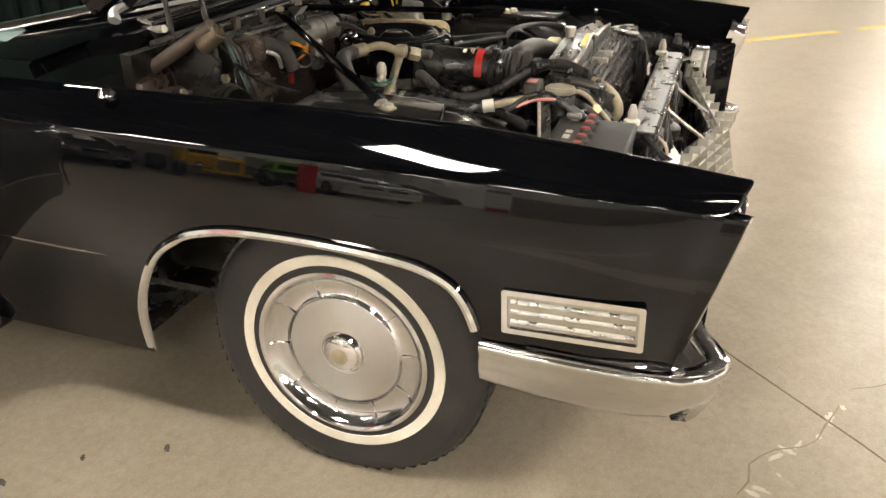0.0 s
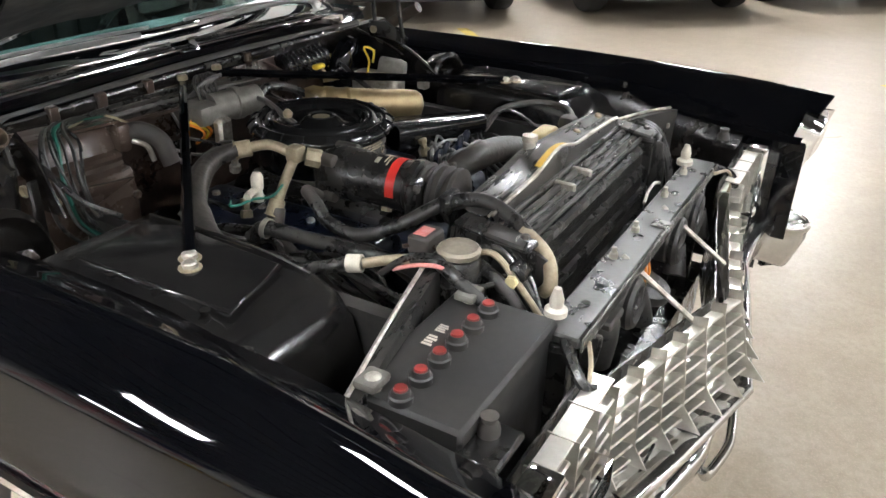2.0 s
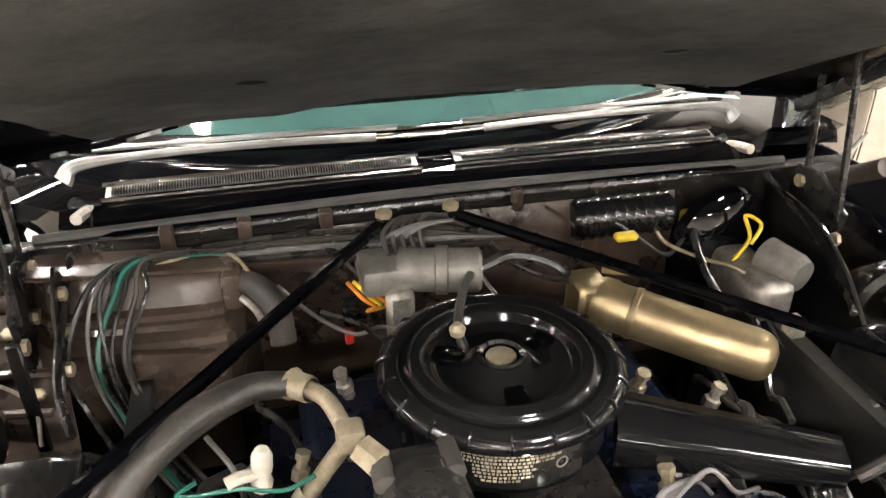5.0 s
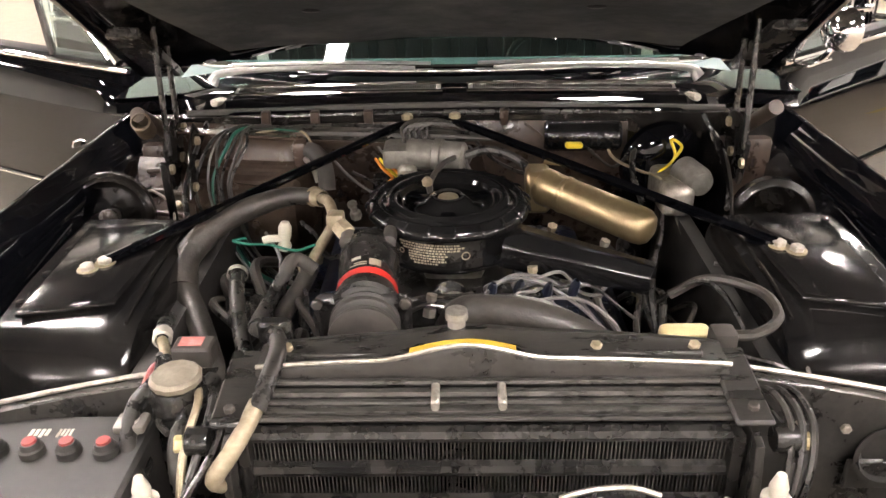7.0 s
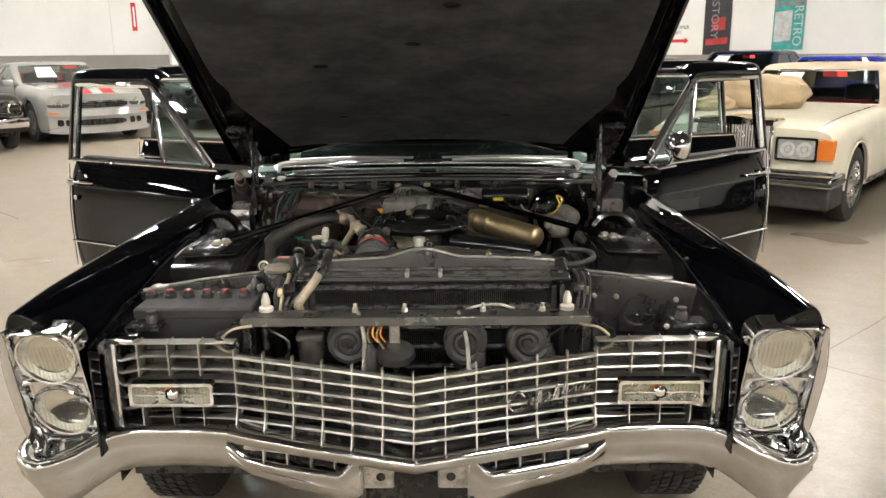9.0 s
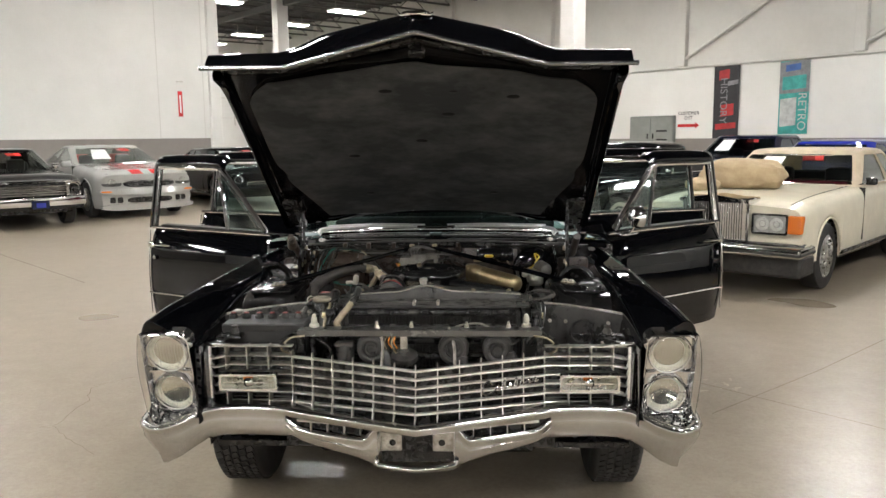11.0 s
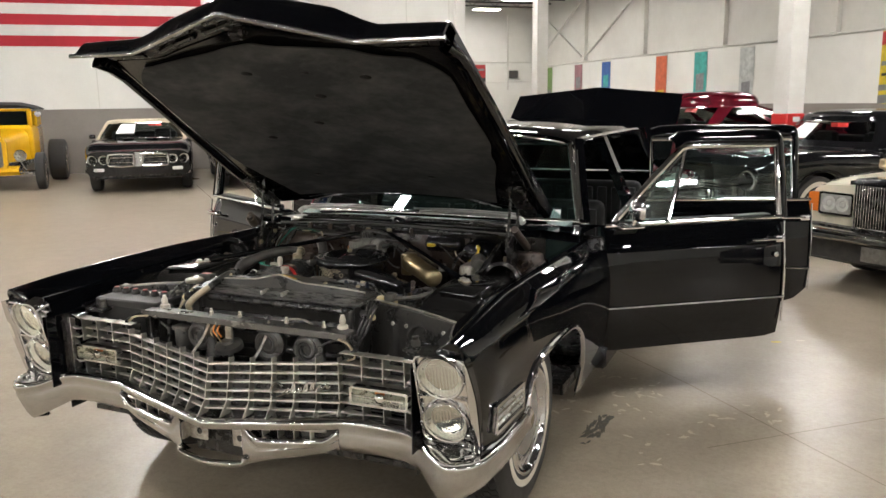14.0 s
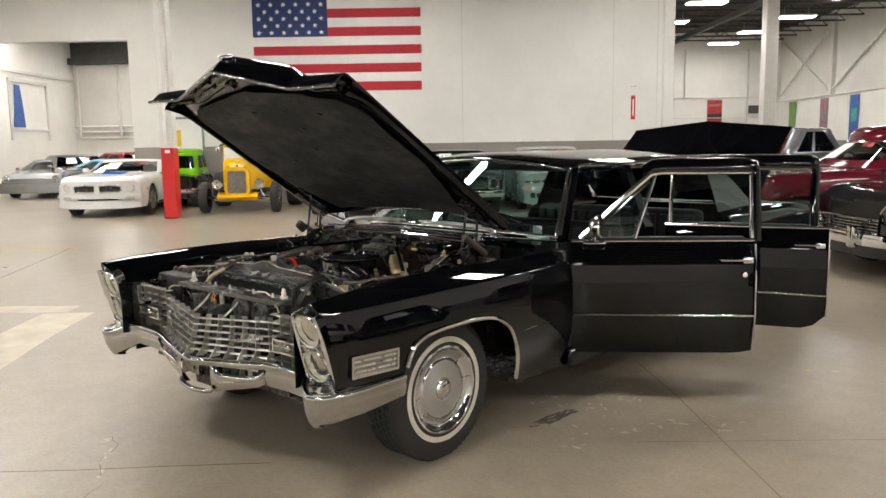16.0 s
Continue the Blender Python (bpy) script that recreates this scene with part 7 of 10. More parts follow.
P("hose", tube([(-0.44, 0.575, 0.868), (-0.435, 0.53, 0.872), (-0.455, 0.475, 0.86), (-0.45, 0.42, 0.825), (-0.42, 0.375, 0.78), (-0.41, 0.35, 0.70)], 0.0115, 10), hose_rubber, "black hose")
P("hose", tube([(-0.36, 0.54, 0.86), (-0.38, 0.47, 0.85), (-0.385, 0.42, 0.82), (-0.37, 0.38, 0.75)], 0.013, 10), hose_rubber, "black hose")
P("fitting_box", box((-0.425, 0.555, 0.865), (-0.365, 0.595, 0.90), 0.004, pose(0, 0, 0)), dusty_black)
P("fitting_label", box((-0.415, 0.565, 0.9005), (-0.38, 0.588, 0.9015)), pale_red, "small red label")
res = P("receiver", lathe([(0.0, -0.25), (0.038, -0.25), (0.042, -0.24), (0.042, -0.02), (0.036, -0.008), (0.03, -0.006)], 24, axis((-0.402, 0.507, 0.885), (0, 0, 1))), satin_black, "black receiver canister with a tan cap")
P("receiver_cap", lathe([(0.031, -0.008), (0.037, -0.004), (0.038, 0.004), (0.033, 0.009), (0.026, 0.007), (0.012, 0.011), (0, 0.011)], 12, axis((-0.402, 0.507, 0.885), (0, 0, 1))), tan_cap, "tan crimped cap", res)
for q in range(3):
    P("small_line", tube([(-0.37 + 0.02 * q, 0.50, 0.87), (-0.36 + 0.02 * q, 0.46, 0.872), (-0.37 + 0.02 * q, 0.41, 0.835), (-0.37, 0.36, 0.78)], 0.006, 8), hose_rubber if q else brass, "thin line")
# radiator hose, cream bottle, driver side loops
P("radiator_hose", tube([(-0.01, 0.76, 0.80), (0.01, 0.735, 0.845), (0.05, 0.705, 0.868), (0.12, 0.69, 0.866), (0.2, 0.67, 0.845), (0.27, 0.63, 0.81), (0.3, 0.6, 0.76)], 0.03, 14), hose_grey, "large grey radiator hose")
P("filler_neck", lathe([(0.018, -0.03), (0.018, 0.0), (0.013, 0.003), (0.013, 0.02), (0.017, 0.022), (0.016, 0.034), (0, 0.036)], 16, axis((0.0, 0.565, 0.925), (0, 0, 1))), zinc, "small grey filler neck")
P("cream_bottle", box((0.335, 0.66, 0.80), (0.42, 0.71, 0.845), 0.012, None, 3), cream_plastic, "cream plastic fitting")
P("hose", tube([(0.42, 0.66, 0.85), (0.48, 0.655, 0.855), (0.53, 0.70, 0.86), (0.525, 0.78, 0.86), (0.46, 0.85, 0.845), (0.40, 0.87, 0.80)], 0.009, 8), hose_grey, "grey cable loop")
P("fender_cable", tube([(0.36, 0.9, 0.75), (0.45, 0.84, 0.845), (0.50, 0.76, 0.80), (0.52, 0.70, 0.72)], 0.005, 6), hose_rubber)
P("fitting_lump", box((0.40, 0.62, 0.84), (0.44, 0.66, 0.875), 0.008, None, 2), dusty_black)

# braces over the bay
for s, top, foot in ((-1, (-0.115, 1.43, 0.957), (-0.645, 0.872, 0.882)), (1, (0.0, 1.432, 0.958), (0.6, 0.915, 0.884))):
    d = Vector(foot) - Vector(top)
    br = P("brace_rod", tube([top, Vector(top) + d * 0.08, Vector(top) + d * 0.88, foot], 0.0105, 8, straight=True), black_paint, "black diagonal brace rod")
    dd = Vector((d.x, d.y, 0)).normalized()
    P("brace_foot", box((-0.075, -0.014, -0.004), (0.02, 0.014, 0.004), 0.003, Matrix.Translation(Vector(foot) + Vector((0, 0, -0.008)) + dd * 0.02) @ pose(0, 0, 0, 0, 0, math.degrees(math.atan2(-dd.y, -dd.x)) + 180)), black_paint, "", br)
    for q in (0.0, 0.033):
        bolt(Vector(foot) + dd * (q + 0.005) + Vector((0, 0, -0.004)), 0.0135, parent=br, mat=zinc)
        P("washer", lathe([(0.019, 0), (0.019, 0.003), (0.01, 0.003)], 16, axis(Vector(foot) + dd * (q + 0.005) + Vector((0, 0, -0.005)), (0, 0, 1))), brass, "", br)
    bolt(Vector(top) + Vector((0, 0, 0.008)), 0.014, parent=br, mat=brass)
# fire wall: rail, heater box, motors, looms
rail = P("cowl_rail", tube([(-0.62, 1.452, 0.962), (-0.3, 1.447, 0.972), (0.0, 1.445, 0.976), (0.3, 1.447, 0.972), (0.6, 1.452, 0.962)], 0.008, 8), satin_black, "black wiring rail along the fire wall")
P("rail_seal", tube([(-0.66, 1.47, 0.97), (0.0, 1.46, 0.988), (0.66, 1.47, 0.97)], 0.01, 8), rubber, "rubber hood seal", rail)
for x in (-0.46, -0.34, -0.21, 0.12):
    P("rail_clip", box((x - 0.011, 1.43, 0.935), (x + 0.011, 1.45, 0.985), 0.003), rusty, "", rail)
for k in range(5):
    P("loom", tube([(-0.60 + 0.03 * k, 1.40, 0.94 - 0.006 * k), (-0.35, 1.425 - 0.006 * k, 0.952 - 0.008 * k), (-0.1, 1.42 - 0.007 * k, 0.948 - 0.009 * k), (0.06 + 0.02 * k, 1.38, 0.94 - 0.004 * k)], 0.005, 6), (hose_rubber, hose_grey, lead_grey, hose_rubber, rusty)[k], "wiring along the fire wall", rail)
hb = P("heater_box", bmesh.new(), heater_brown, "brown pressed steel heater case")
bm = bmesh.new()
prof = [(1.46, 0.962), (1.40, 0.958), (1.375, 0.952), (1.368, 0.944), (1.36, 0.925), (1.352, 0.905), (1.338, 0.900), (1.332, 0.893), (1.335, 0.884), (1.33, 0.876), (1.312, 0.868), (1.306, 0.86), (1.30, 0.80), (1.30, 0.73), (1.32, 0.66), (1.33, 0.58)]
cols = [(-0.665, 0.10), (-0.655, 0.03), (-0.635, 0.008), (-0.60, 0.0), (-0.52, 0.0), (-0.46, 0.0), (-0.41, 0.002), (-0.385, 0.008), (-0.37, 0.03), (-0.355, 0.07), (-0.34, 0.12)]
add_grid(bm, [[(x, min(1.455, y + back + 0.05 * (x + 0.5) * (0.96 - z) / 0.3), z - 0.07 * (x + 0.66) * (1 if z > 0.8 else 0.5)) for y, z in prof] for x, back in cols])
bmesh.ops.recalc_face_normals(bm, faces=bm.faces)
bm.to_mesh(hb.data)
bm.free()
hb.data.shade_smooth()
hb.data.set_sharp_from_angle(angle=radians(26))
P("case_flange", box((-0.66, 1.36, 0.944), (-0.36, 1.40, 0.952), 0.003, Matrix.Translation((-0.5, 1.38, 0.95)) @ pose(0, 0, 0, 0, 4, 0) @ Matrix.Translation((0.5, -1.38, -0.95))), heater_brown, "", hb)
P("case_gusset", prism([(-0.52, 0.858), (-0.40, 0.842), (-0.44, 0.835), (-0.535, 0.805)], 0.016, Matrix.Translation((0, 1.302, 0)) @ pose(0, 0, 0, 90), 0.004), heater_brown, "pressed triangular gusset", hb)
P("case_corner", box((-0.385, 1.34, 0.875), (-0.35, 1.40, 0.94), 0.012, None, 2), heater_brown, "", hb)
P("case_drain", tube([(-0.355, 1.34, 0.90), (-0.335, 1.32, 0.885), (-0.325, 1.315, 0.85)], 0.006, 8), zinc, "", hb)
P("case_pipe", tube([(-0.36, 1.37, 0.91), (-0.33, 1.34, 0.915), (-0.305, 1.31, 0.89), (-0.30, 1.29, 0.84)], 0.02, 12), dusty_black, "", hb)
for x, z in ((-0.57, 0.72), (-0.43, 0.72), (-0.60, 0.85), (-0.40, 0.80), (-0.48, 0.75)):
    bolt((x, 1.298, z), 0.010, (0, -1, 0), heater_brown, hb)
P("cowl_panel", sheet([[(-0.35, 1.437, 0.95), (-0.2, 1.437, 0.955), (0.0, 1.436, 0.958), (0.2, 1.437, 0.955), (0.42, 1.437, 0.95)], [(-0.35, 1.42, 0.90), (-0.2, 1.415, 0.905), (0.0, 1.414, 0.905), (0.2, 1.42, 0.905), (0.42, 1.428, 0.90)], [(-0.35, 1.43, 0.82), (-0.2, 1.425, 0.82), (0.0, 1.424, 0.82), (0.2, 1.428, 0.82), (0.42, 1.43, 0.82)], [(-0.35, 1.432, 0.6), (-0.2, 1.432, 0.6), (0.0, 1.432, 0.6), (0.2, 1.432, 0.6), (0.42, 1.432, 0.6)]], 0.003), rusty, "brown stained fire wall panel", hb)
for x in (-0.62, -0.37):
    bolt((x, 1.362, 0.945 - 0.07 * (x + 0.66)), 0.008, (0, -1, 0), zinc, hb)
for k in range(8):
    rr = random.Random(300 + k)
    x = -0.585 + 0.012 * k + rr.uniform(-0.012, 0.012)
    dx = rr.uniform(-0.02, 0.03)
    P("loom", tube([(-0.46 + 0.02 * k + rr.uniform(-0.02, 0.02), 1.40, 0.95), (-0.53 + 0.008 * k, 1.375, 0.965 + rr.uniform(-0.006, 0.006)), (x + 0.01, 1.33, 0.935 + rr.uniform(-0.01, 0.01)), (x - 0.02 + dx, 1.285, 0.86), (x + dx, 1.255, 0.78), (x + 0.09 + dx, 1.13, 0.715 + rr.uniform(-0.02, 0.02)), (x + 0.2, 1.06, 0.70)], (0.0045, 0.003, 0.004, 0.0035)[k % 4], 6), (hose_rubber, lead_grey, hose_rubber, hose_rubber, green_wire, hose_rubber, hose_grey, hose_rubber)[k], "dark wires draped over the heater case")
P("loom", tube([(-0.50, 1.38, 0.945), (-0.40, 1.40, 0.955), (-0.36, 1.39, 0.945), (-0.34, 1.36, 0.93)], 0.003, 6), brass, "thin yellow wire")
P("white_clip", lathe([(0.012, -0.01), (0.014, 0), (0.012, 0.012), (0, 0.013)], 12, axis((-0.363, 1.41, 0.912), (0, -0.5, 1))), white_plastic, "small white connector")
for k, m in enumerate((orange_wire, yellow_plastic, orange_wire)):
    P("loom", tube([(-0.19 + 0.01 * k, 1.36, 0.89), (-0.17 + 0.012 * k, 1.33, 0.875), (-0.15 + 0.01 * k, 1.34, 0.85), (-0.16, 1.36, 0.83)], 0.0035, 6), m, "coloured wires")
P("relay", box((-0.2, 1.36, 0.80), (-0.16, 1.4, 0.84), 0.004), satin_black)
P("relay", box((-0.2, 1.355, 0.77), (-0.185, 1.37, 0.80), 0.003), red_plastic)
wm = P("wiper_motor", lathe([(0.0, -0.08), (0.035, -0.08), (0.036, -0.02), (0.04, -0.018), (0.04, 0.0), (0.036, 0.002), (0.036, 0.05), (0.03, 0.056), (0, 0.057)], 24, axis((-0.03, 1.335, 0.905), (1, -0.25, 0))), cast_grey, "pale grey wiper motor")
P("motor_body", box((-0.17, 1.32, 0.875), (-0.06, 1.43, 0.925), 0.012, None, 2), cast_grey, "", wm)
P("motor_lug", box((-0.135, 1.30, 0.80), (-0.09, 1.33, 0.89), 0.008), zinc, "", wm)
for k in range(5):
    P("motor_wire", tube([(-0.12 + 0.015 * k, 1.37, 0.925), (-0.125 + 0.015 * k, 1.38, 0.96), (-0.09 + 0.01 * k, 1.41, 0.97), (-0.04 + 0.01 * k, 1.43, 0.95)], 0.004, 6), hose_grey, "", wm)
P("hose", tube([(0.02, 1.32, 0.91), (0.08, 1.33, 0.92), (0.15, 1.31, 0.90), (0.19, 1.25, 0.86)], 0.011, 8), hose_rubber, "black vacuum hose")
P("vacuum_tank", lathe([(0.0, 0.0), (0.03, 0.0), (0.037, 0.008)] + [q for k in range(9) for q in ((0.037, 0.012 + 0.018 * k), (0.0385, 0.016 + 0.018 * k), (0.037, 0.02 + 0.018 * k))] + [(0.037, 0.176), (0.03, 0.184), (0, 0.184)], 28, axis((0.216, 1.42, 0.922), (1, -0.06, 0.02))), lid_paint, "glossy black ribbed vacuum tank")
gd = Vector((0.22, -0.185, -0.03)).normalized()
gc = P("gold_canister", lathe([(0.0, 0.0), (0.038, 0.0), (0.043, 0.008), (0.043, 0.03), (0.0405, 0.033), (0.0405, 0.252), (0.038, 0.266), (0.031, 0.277), (0.015, 0.284), (0, 0.284)], 36, axis((0.195, 1.255, 0.862), gd)), gold_can, "gold coloured cylinder canister")
P("canister_band", lathe([(0.0405, 0.06), (0.0425, 0.062), (0.0425, 0.07), (0.0405, 0.072)], 36, axis((0.195, 1.255, 0.862), gd)), gold_can, "", gc)
P("canister_bracket", box((0.16, 1.23, 0.80), (0.215, 1.30, 0.90), 0.008), gold_can, "", gc)
P("canister_tube", tube([(0.2, 1.25, 0.92), (0.28, 1.2, 0.925), (0.31, 1.18, 0.91)], 0.005, 6), gold_can, "", gc)
P("yellow_cap", box((0.255, 1.315, 0.925), (0.295, 1.335, 0.938), 0.004), yellow_plastic, "small yellow cap")
P("brace_clip", box((0.425, 1.07, 0.87), (0.45, 1.10, 0.90), 0.004), zinc)
boost = P("brake_booster", lathe([(0.0, -0.03), (0.06, -0.03), (0.1, -0.01), (0.105, 0.0), (0.1, 0.015), (0.07, 0.03), (0.04, 0.036), (0, 0.036)], 28, axis((0.50, 1.39, 0.86), (0.1, -1, 0.05))), black_paint, "black brake booster with a grey cylinder")
P("master_cylinder", box((0.46, 1.2, 0.80), (0.535, 1.36, 0.875), 0.02, None, 3), zinc, "", boost)
P("servo_valve", lathe([(0.0, 0.06), (0.028, 0.056), (0.034, 0.04), (0.034, -0.02), (0, -0.02)], 20, axis((0.53, 1.27, 0.88), (0.35, -1, -0.1))), cast_grey, "", boost)
P("connector", box((0.425, 1.385, 0.885), (0.462, 1.42, 0.92), 0.005), yellow_plastic, "yellow connector", boost)
P("yellow_loop", tube([(0.50, 1.3, 0.90), (0.52, 1.31, 0.93), (0.50, 1.33, 0.94), (0.51, 1.32, 0.90), (0.47, 1.30, 0.87)], 0.0035, 6), yellow_plastic, "thin yellow wire", boost)
P("hose", tube([(0.44, 1.39, 0.90), (0.42, 1.35, 0.90), (0.41, 1.29, 0.87), (0.42, 1.22, 0.83)], 0.007, 8), hose_rubber, "black hose")
# passenger side corner: duct, blower, strap, green wire
duct = P("blower_duct", lathe([(0.0, -0.04), (0.045, -0.035), (0.05, 0.0), (0.082, 0.02), (0.085, 0.05), (0.078, 0.055), (0.074, 0.045), (0.06, 0.03), (0.0, 0.028)], 28, axis((-0.77, 1.22, 0.825), (0.1, -1, 0.2))), bay_paint, "black round blower housing")
P("duct_stem", lathe([(0.018, 0.0), (0.02, 0.05), (0, 0.055)], 12, axis((-0.765, 1.18, 0.83), (0.2, -0.9, 0.3))), rusty, "", duct)
P("duct", lathe([(0.0, -0.04), (0.05, -0.035), (0.085, 0.02), (0.09, 0.06), (0.075, 0.065), (0.07, 0.05)], 28, axis((0.69, 1.20, 0.82), (-0.1, -1, 0.1))), bay_paint, "black round housing")
for s in (1, -1):
    P("bulkhead_corner", box((s * 0.62, 1.42, 0.6), (s * 0.78, 1.46, 0.91), 0.02, None, 2), rusty, "brown stained bulkhead corner")
    P("corner_strap", tube([(s * 0.575, 1.12, 0.86), (s * 0.60, 1.2, 0.885), (s * 0.60, 1.3, 0.93), (s * 0.60, 1.43, 0.965)], 0.006, 6), satin_black, "black strap to the bulkhead")
    P("gutter_hook", tube([(s * 0.58, 1.55, 0.965), (s * 0.585, 1.53, 0.985), (s * 0.595, 1.48, 0.995)], 0.01, 8), zinc)
slope = P("bulkhead_slope", sheet([[(-0.78, 1.42, 0.88), (-0.66, 1.40, 0.88)], [(-0.78, 1.30, 0.80), (-0.62, 1.30, 0.80)], [(-0.775, 1.20, 0.70), (-0.60, 1.20, 0.68)], [(-0.77, 1.11, 0.62), (-0.56, 1.11, 0.60)]], 0.004), rusty, "brown stained sloping bulkhead panel")
for k in range(3):
    P("slope_rib", tube([(-0.75, 1.38 - 0.05 * k, 0.858 - 0.035 * k), (-0.70, 1.375 - 0.05 * k, 0.862 - 0.035 * k), (-0.64, 1.37 - 0.05 * k, 0.858 - 0.035 * k)], 0.007, 8), rusty, "", slope)
P("slope_strap", box((-0.665, 1.24, 0.74), (-0.645, 1.25, 0.93), 0.003), bay_paint, "", slope)
P("slope_wire", tube([(-0.745, 1.30, 0.83), (-0.70, 1.27, 0.85), (-0.655, 1.25, 0.82), (-0.65, 1.22, 0.77)], 0.003, 6), zinc, "", slope)
for x, y, z in ((-0.70, 1.37, 0.868), (-0.74, 1.30, 0.80), (-0.66, 1.30, 0.80), (-0.68, 1.22, 0.73)):
    bolt((x, y, z), 0.010, (0, -0.5, 0.8), brass, slope)
P("blower_ring", lathe([(0.088, -0.01), (0.096, 0.0), (0.096, 0.02), (0.088, 0.026), (0.084, 0.01)], 28, axis((-0.772, 1.20, 0.827), (0.1, -1, 0.2))), bay_paint, "dark ring round the blower", duct)
P("spring_end", lathe([(0.02, 0.0), (0.022, 0.004), (0.022, 0.06), (0.018, 0.062), (0.018, 0.02), (0, 0.02)], 16, axis((-0.70, 1.30, 0.985), (0.1, -0.6, 0.5))), varied(principled("sleeve_tan", (0.13, 0.1, 0.065), 0.45), (0.07, 0.05, 0.032), 30, 0.5), "brown open spring sleeve")
plate = P("splash_panel", sheet([[(0.60, 1.42, 0.955), (0.60, 1.42, 0.6)], [(0.60, 1.28, 0.945), (0.60, 1.28, 0.6)], [(0.595, 1.18, 0.90), (0.595, 1.18, 0.6)], [(0.58, 1.10, 0.85), (0.58, 1.10, 0.6)]], 0.003), wheel_house_paint, "glossy black inner splash panel")
P("panel_edge", tube([(0.60, 1.42, 0.956), (0.60, 1.28, 0.946), (0.595, 1.18, 0.901), (0.58, 1.10, 0.851)], 0.004, 6), chrome, "", plate)
plate = P("hinge_plate", prism([(1.24, 0.84), (1.34, 0.84), (1.38, 0.95), (1.34, 0.99), (1.29, 0.95)], 0.006, Matrix.Translation((-0.61, 0, 0)) @ Matrix(((0, 0, 1, 0), (1, 0, 0, 0), (0, 1, 0, 0), (0, 0, 0, 1))), 0.002), bay_paint, "black hinge plate with bolts")
for y, z in ((1.27, 0.86), (1.31, 0.90), (1.33, 0.95)):
    bolt((-0.604, y, z), 0.011, (1, 0, 0), brass, plate)
for k in range(6):
    rr = random.Random(200 + k)
    x0 = rr.uniform(-0.25, 0.3)
    P("fire_wall_wire", tube([(x0, 1.432, 0.95), (x0 + rr.uniform(0, 0.05), 1.41, 0.93), (x0 + rr.uniform(0.03, 0.1), 1.40, 0.90), (x0 + rr.uniform(0.05, 0.12), 1.42, 0.84)], 0.0035, 6), (hose_rubber, lead_grey, rusty)[k % 3], "thin wire on the fire wall")
for k in range(4):
    P("fire_wall_wire", tube([(-0.13 + 0.012 * k, 1.40, 0.93), (-0.11 + 0.012 * k, 1.37, 0.965), (-0.07 + 0.01 * k, 1.38, 0.97), (-0.03 + 0.01 * k, 1.42, 0.95)], 0.003, 6), lead_grey, "thin grey wires looped over the motor")
for x, z in ((-0.2, 0.9), (-0.1, 0.86), (0.06, 0.9), (0.14, 0.84), (0.36, 0.9)):
    P("fire_wall_clip", box((x - 0.012, 1.42, z), (x + 0.012, 1.44, z + 0.03), 0.003), dusty_black, "small dark clip on the fire wall")
tap = P("vacuum_tap", lathe([(0.012, 0), (0.014, 0.01), (0.01, 0.02), (0.013, 0.03), (0.013, 0.05), (0.008, 0.06), (0, 0.062)], 10, axis((-0.345, 1.0, 0.835), (0.1, 0.05, 1))), white_plastic, "white plastic vacuum valve")
P("tap_arm", tube([(-0.345, 1.0, 0.86), (-0.37, 0.995, 0.862), (-0.385, 0.99, 0.86)], 0.008, 8), white_plastic, "", tap)
P("loom", tube([(-0.42, 1.0, 0.862), (-0.44, 0.98, 0.865), (-0.41, 0.985, 0.855), (-0.37, 0.99, 0.85), (-0.32, 0.985, 0.84), (-0.28, 0.99, 0.85)], 0.003, 6), green_wire, "green wire")
P("loom", tube([(-0.155, 0.76, 0.87), (-0.13, 0.74, 0.88), (-0.105, 0.72, 0.86), (-0.10, 0.70, 0.80)], 0.003, 6), green_wire, "green wire")
for k in range(14):
    rnd = random.Random(40 + k)
    x, y = rnd.uniform(-0.45, -0.3), rnd.uniform(0.85, 1.2)
    P("hose", tube([(x, y, 0.72), (x + rnd.uniform(-0.05, 0.05), y - 0.08, 0.76), (x + rnd.uniform(-0.05, 0.08), y - 0.18, 0.74), (x + 0.05, y - 0.25, 0.66)], rnd.uniform(0.006, 0.012), 8), hose_rubber if k % 3 else hose_grey, "small hoses beside the engine")
for k in range(10):
    rnd = random.Random(80 + k)
    x, y = rnd.uniform(0.3, 0.45), rnd.uniform(0.95, 1.25)
    P("hose", tube([(x, y, 0.70), (x + rnd.uniform(-0.05, 0.05), y - 0.08, 0.77), (x + rnd.uniform(-0.05, 0.06), y - 0.2, 0.75), (x + 0.05, y - 0.28, 0.66)], rnd.uniform(0.005, 0.01), 8), hose_rubber if k % 3 else hose_grey, "small hoses beside the engine")

# small lines, clips and fittings about the engine
def sagging(p, q, drop, r, mat, label, seed):
    rr = random.Random(seed)
    p, q = Vector(p), Vector(q)
    j = lambda k: Vector((rr.uniform(-k, k), rr.uniform(-k, k), rr.uniform(-k, k)))
    return P("thin_line", tube([p, p.lerp(q, 0.25) + Vector((0, 0, -drop * 0.7)) + j(0.012), p.lerp(q, 0.55) + Vector((0, 0, -drop)) + j(0.015), p.lerp(q, 0.8) + Vector((0, 0, -drop * 0.5)) + j(0.012), q], r, 6), mat, label)


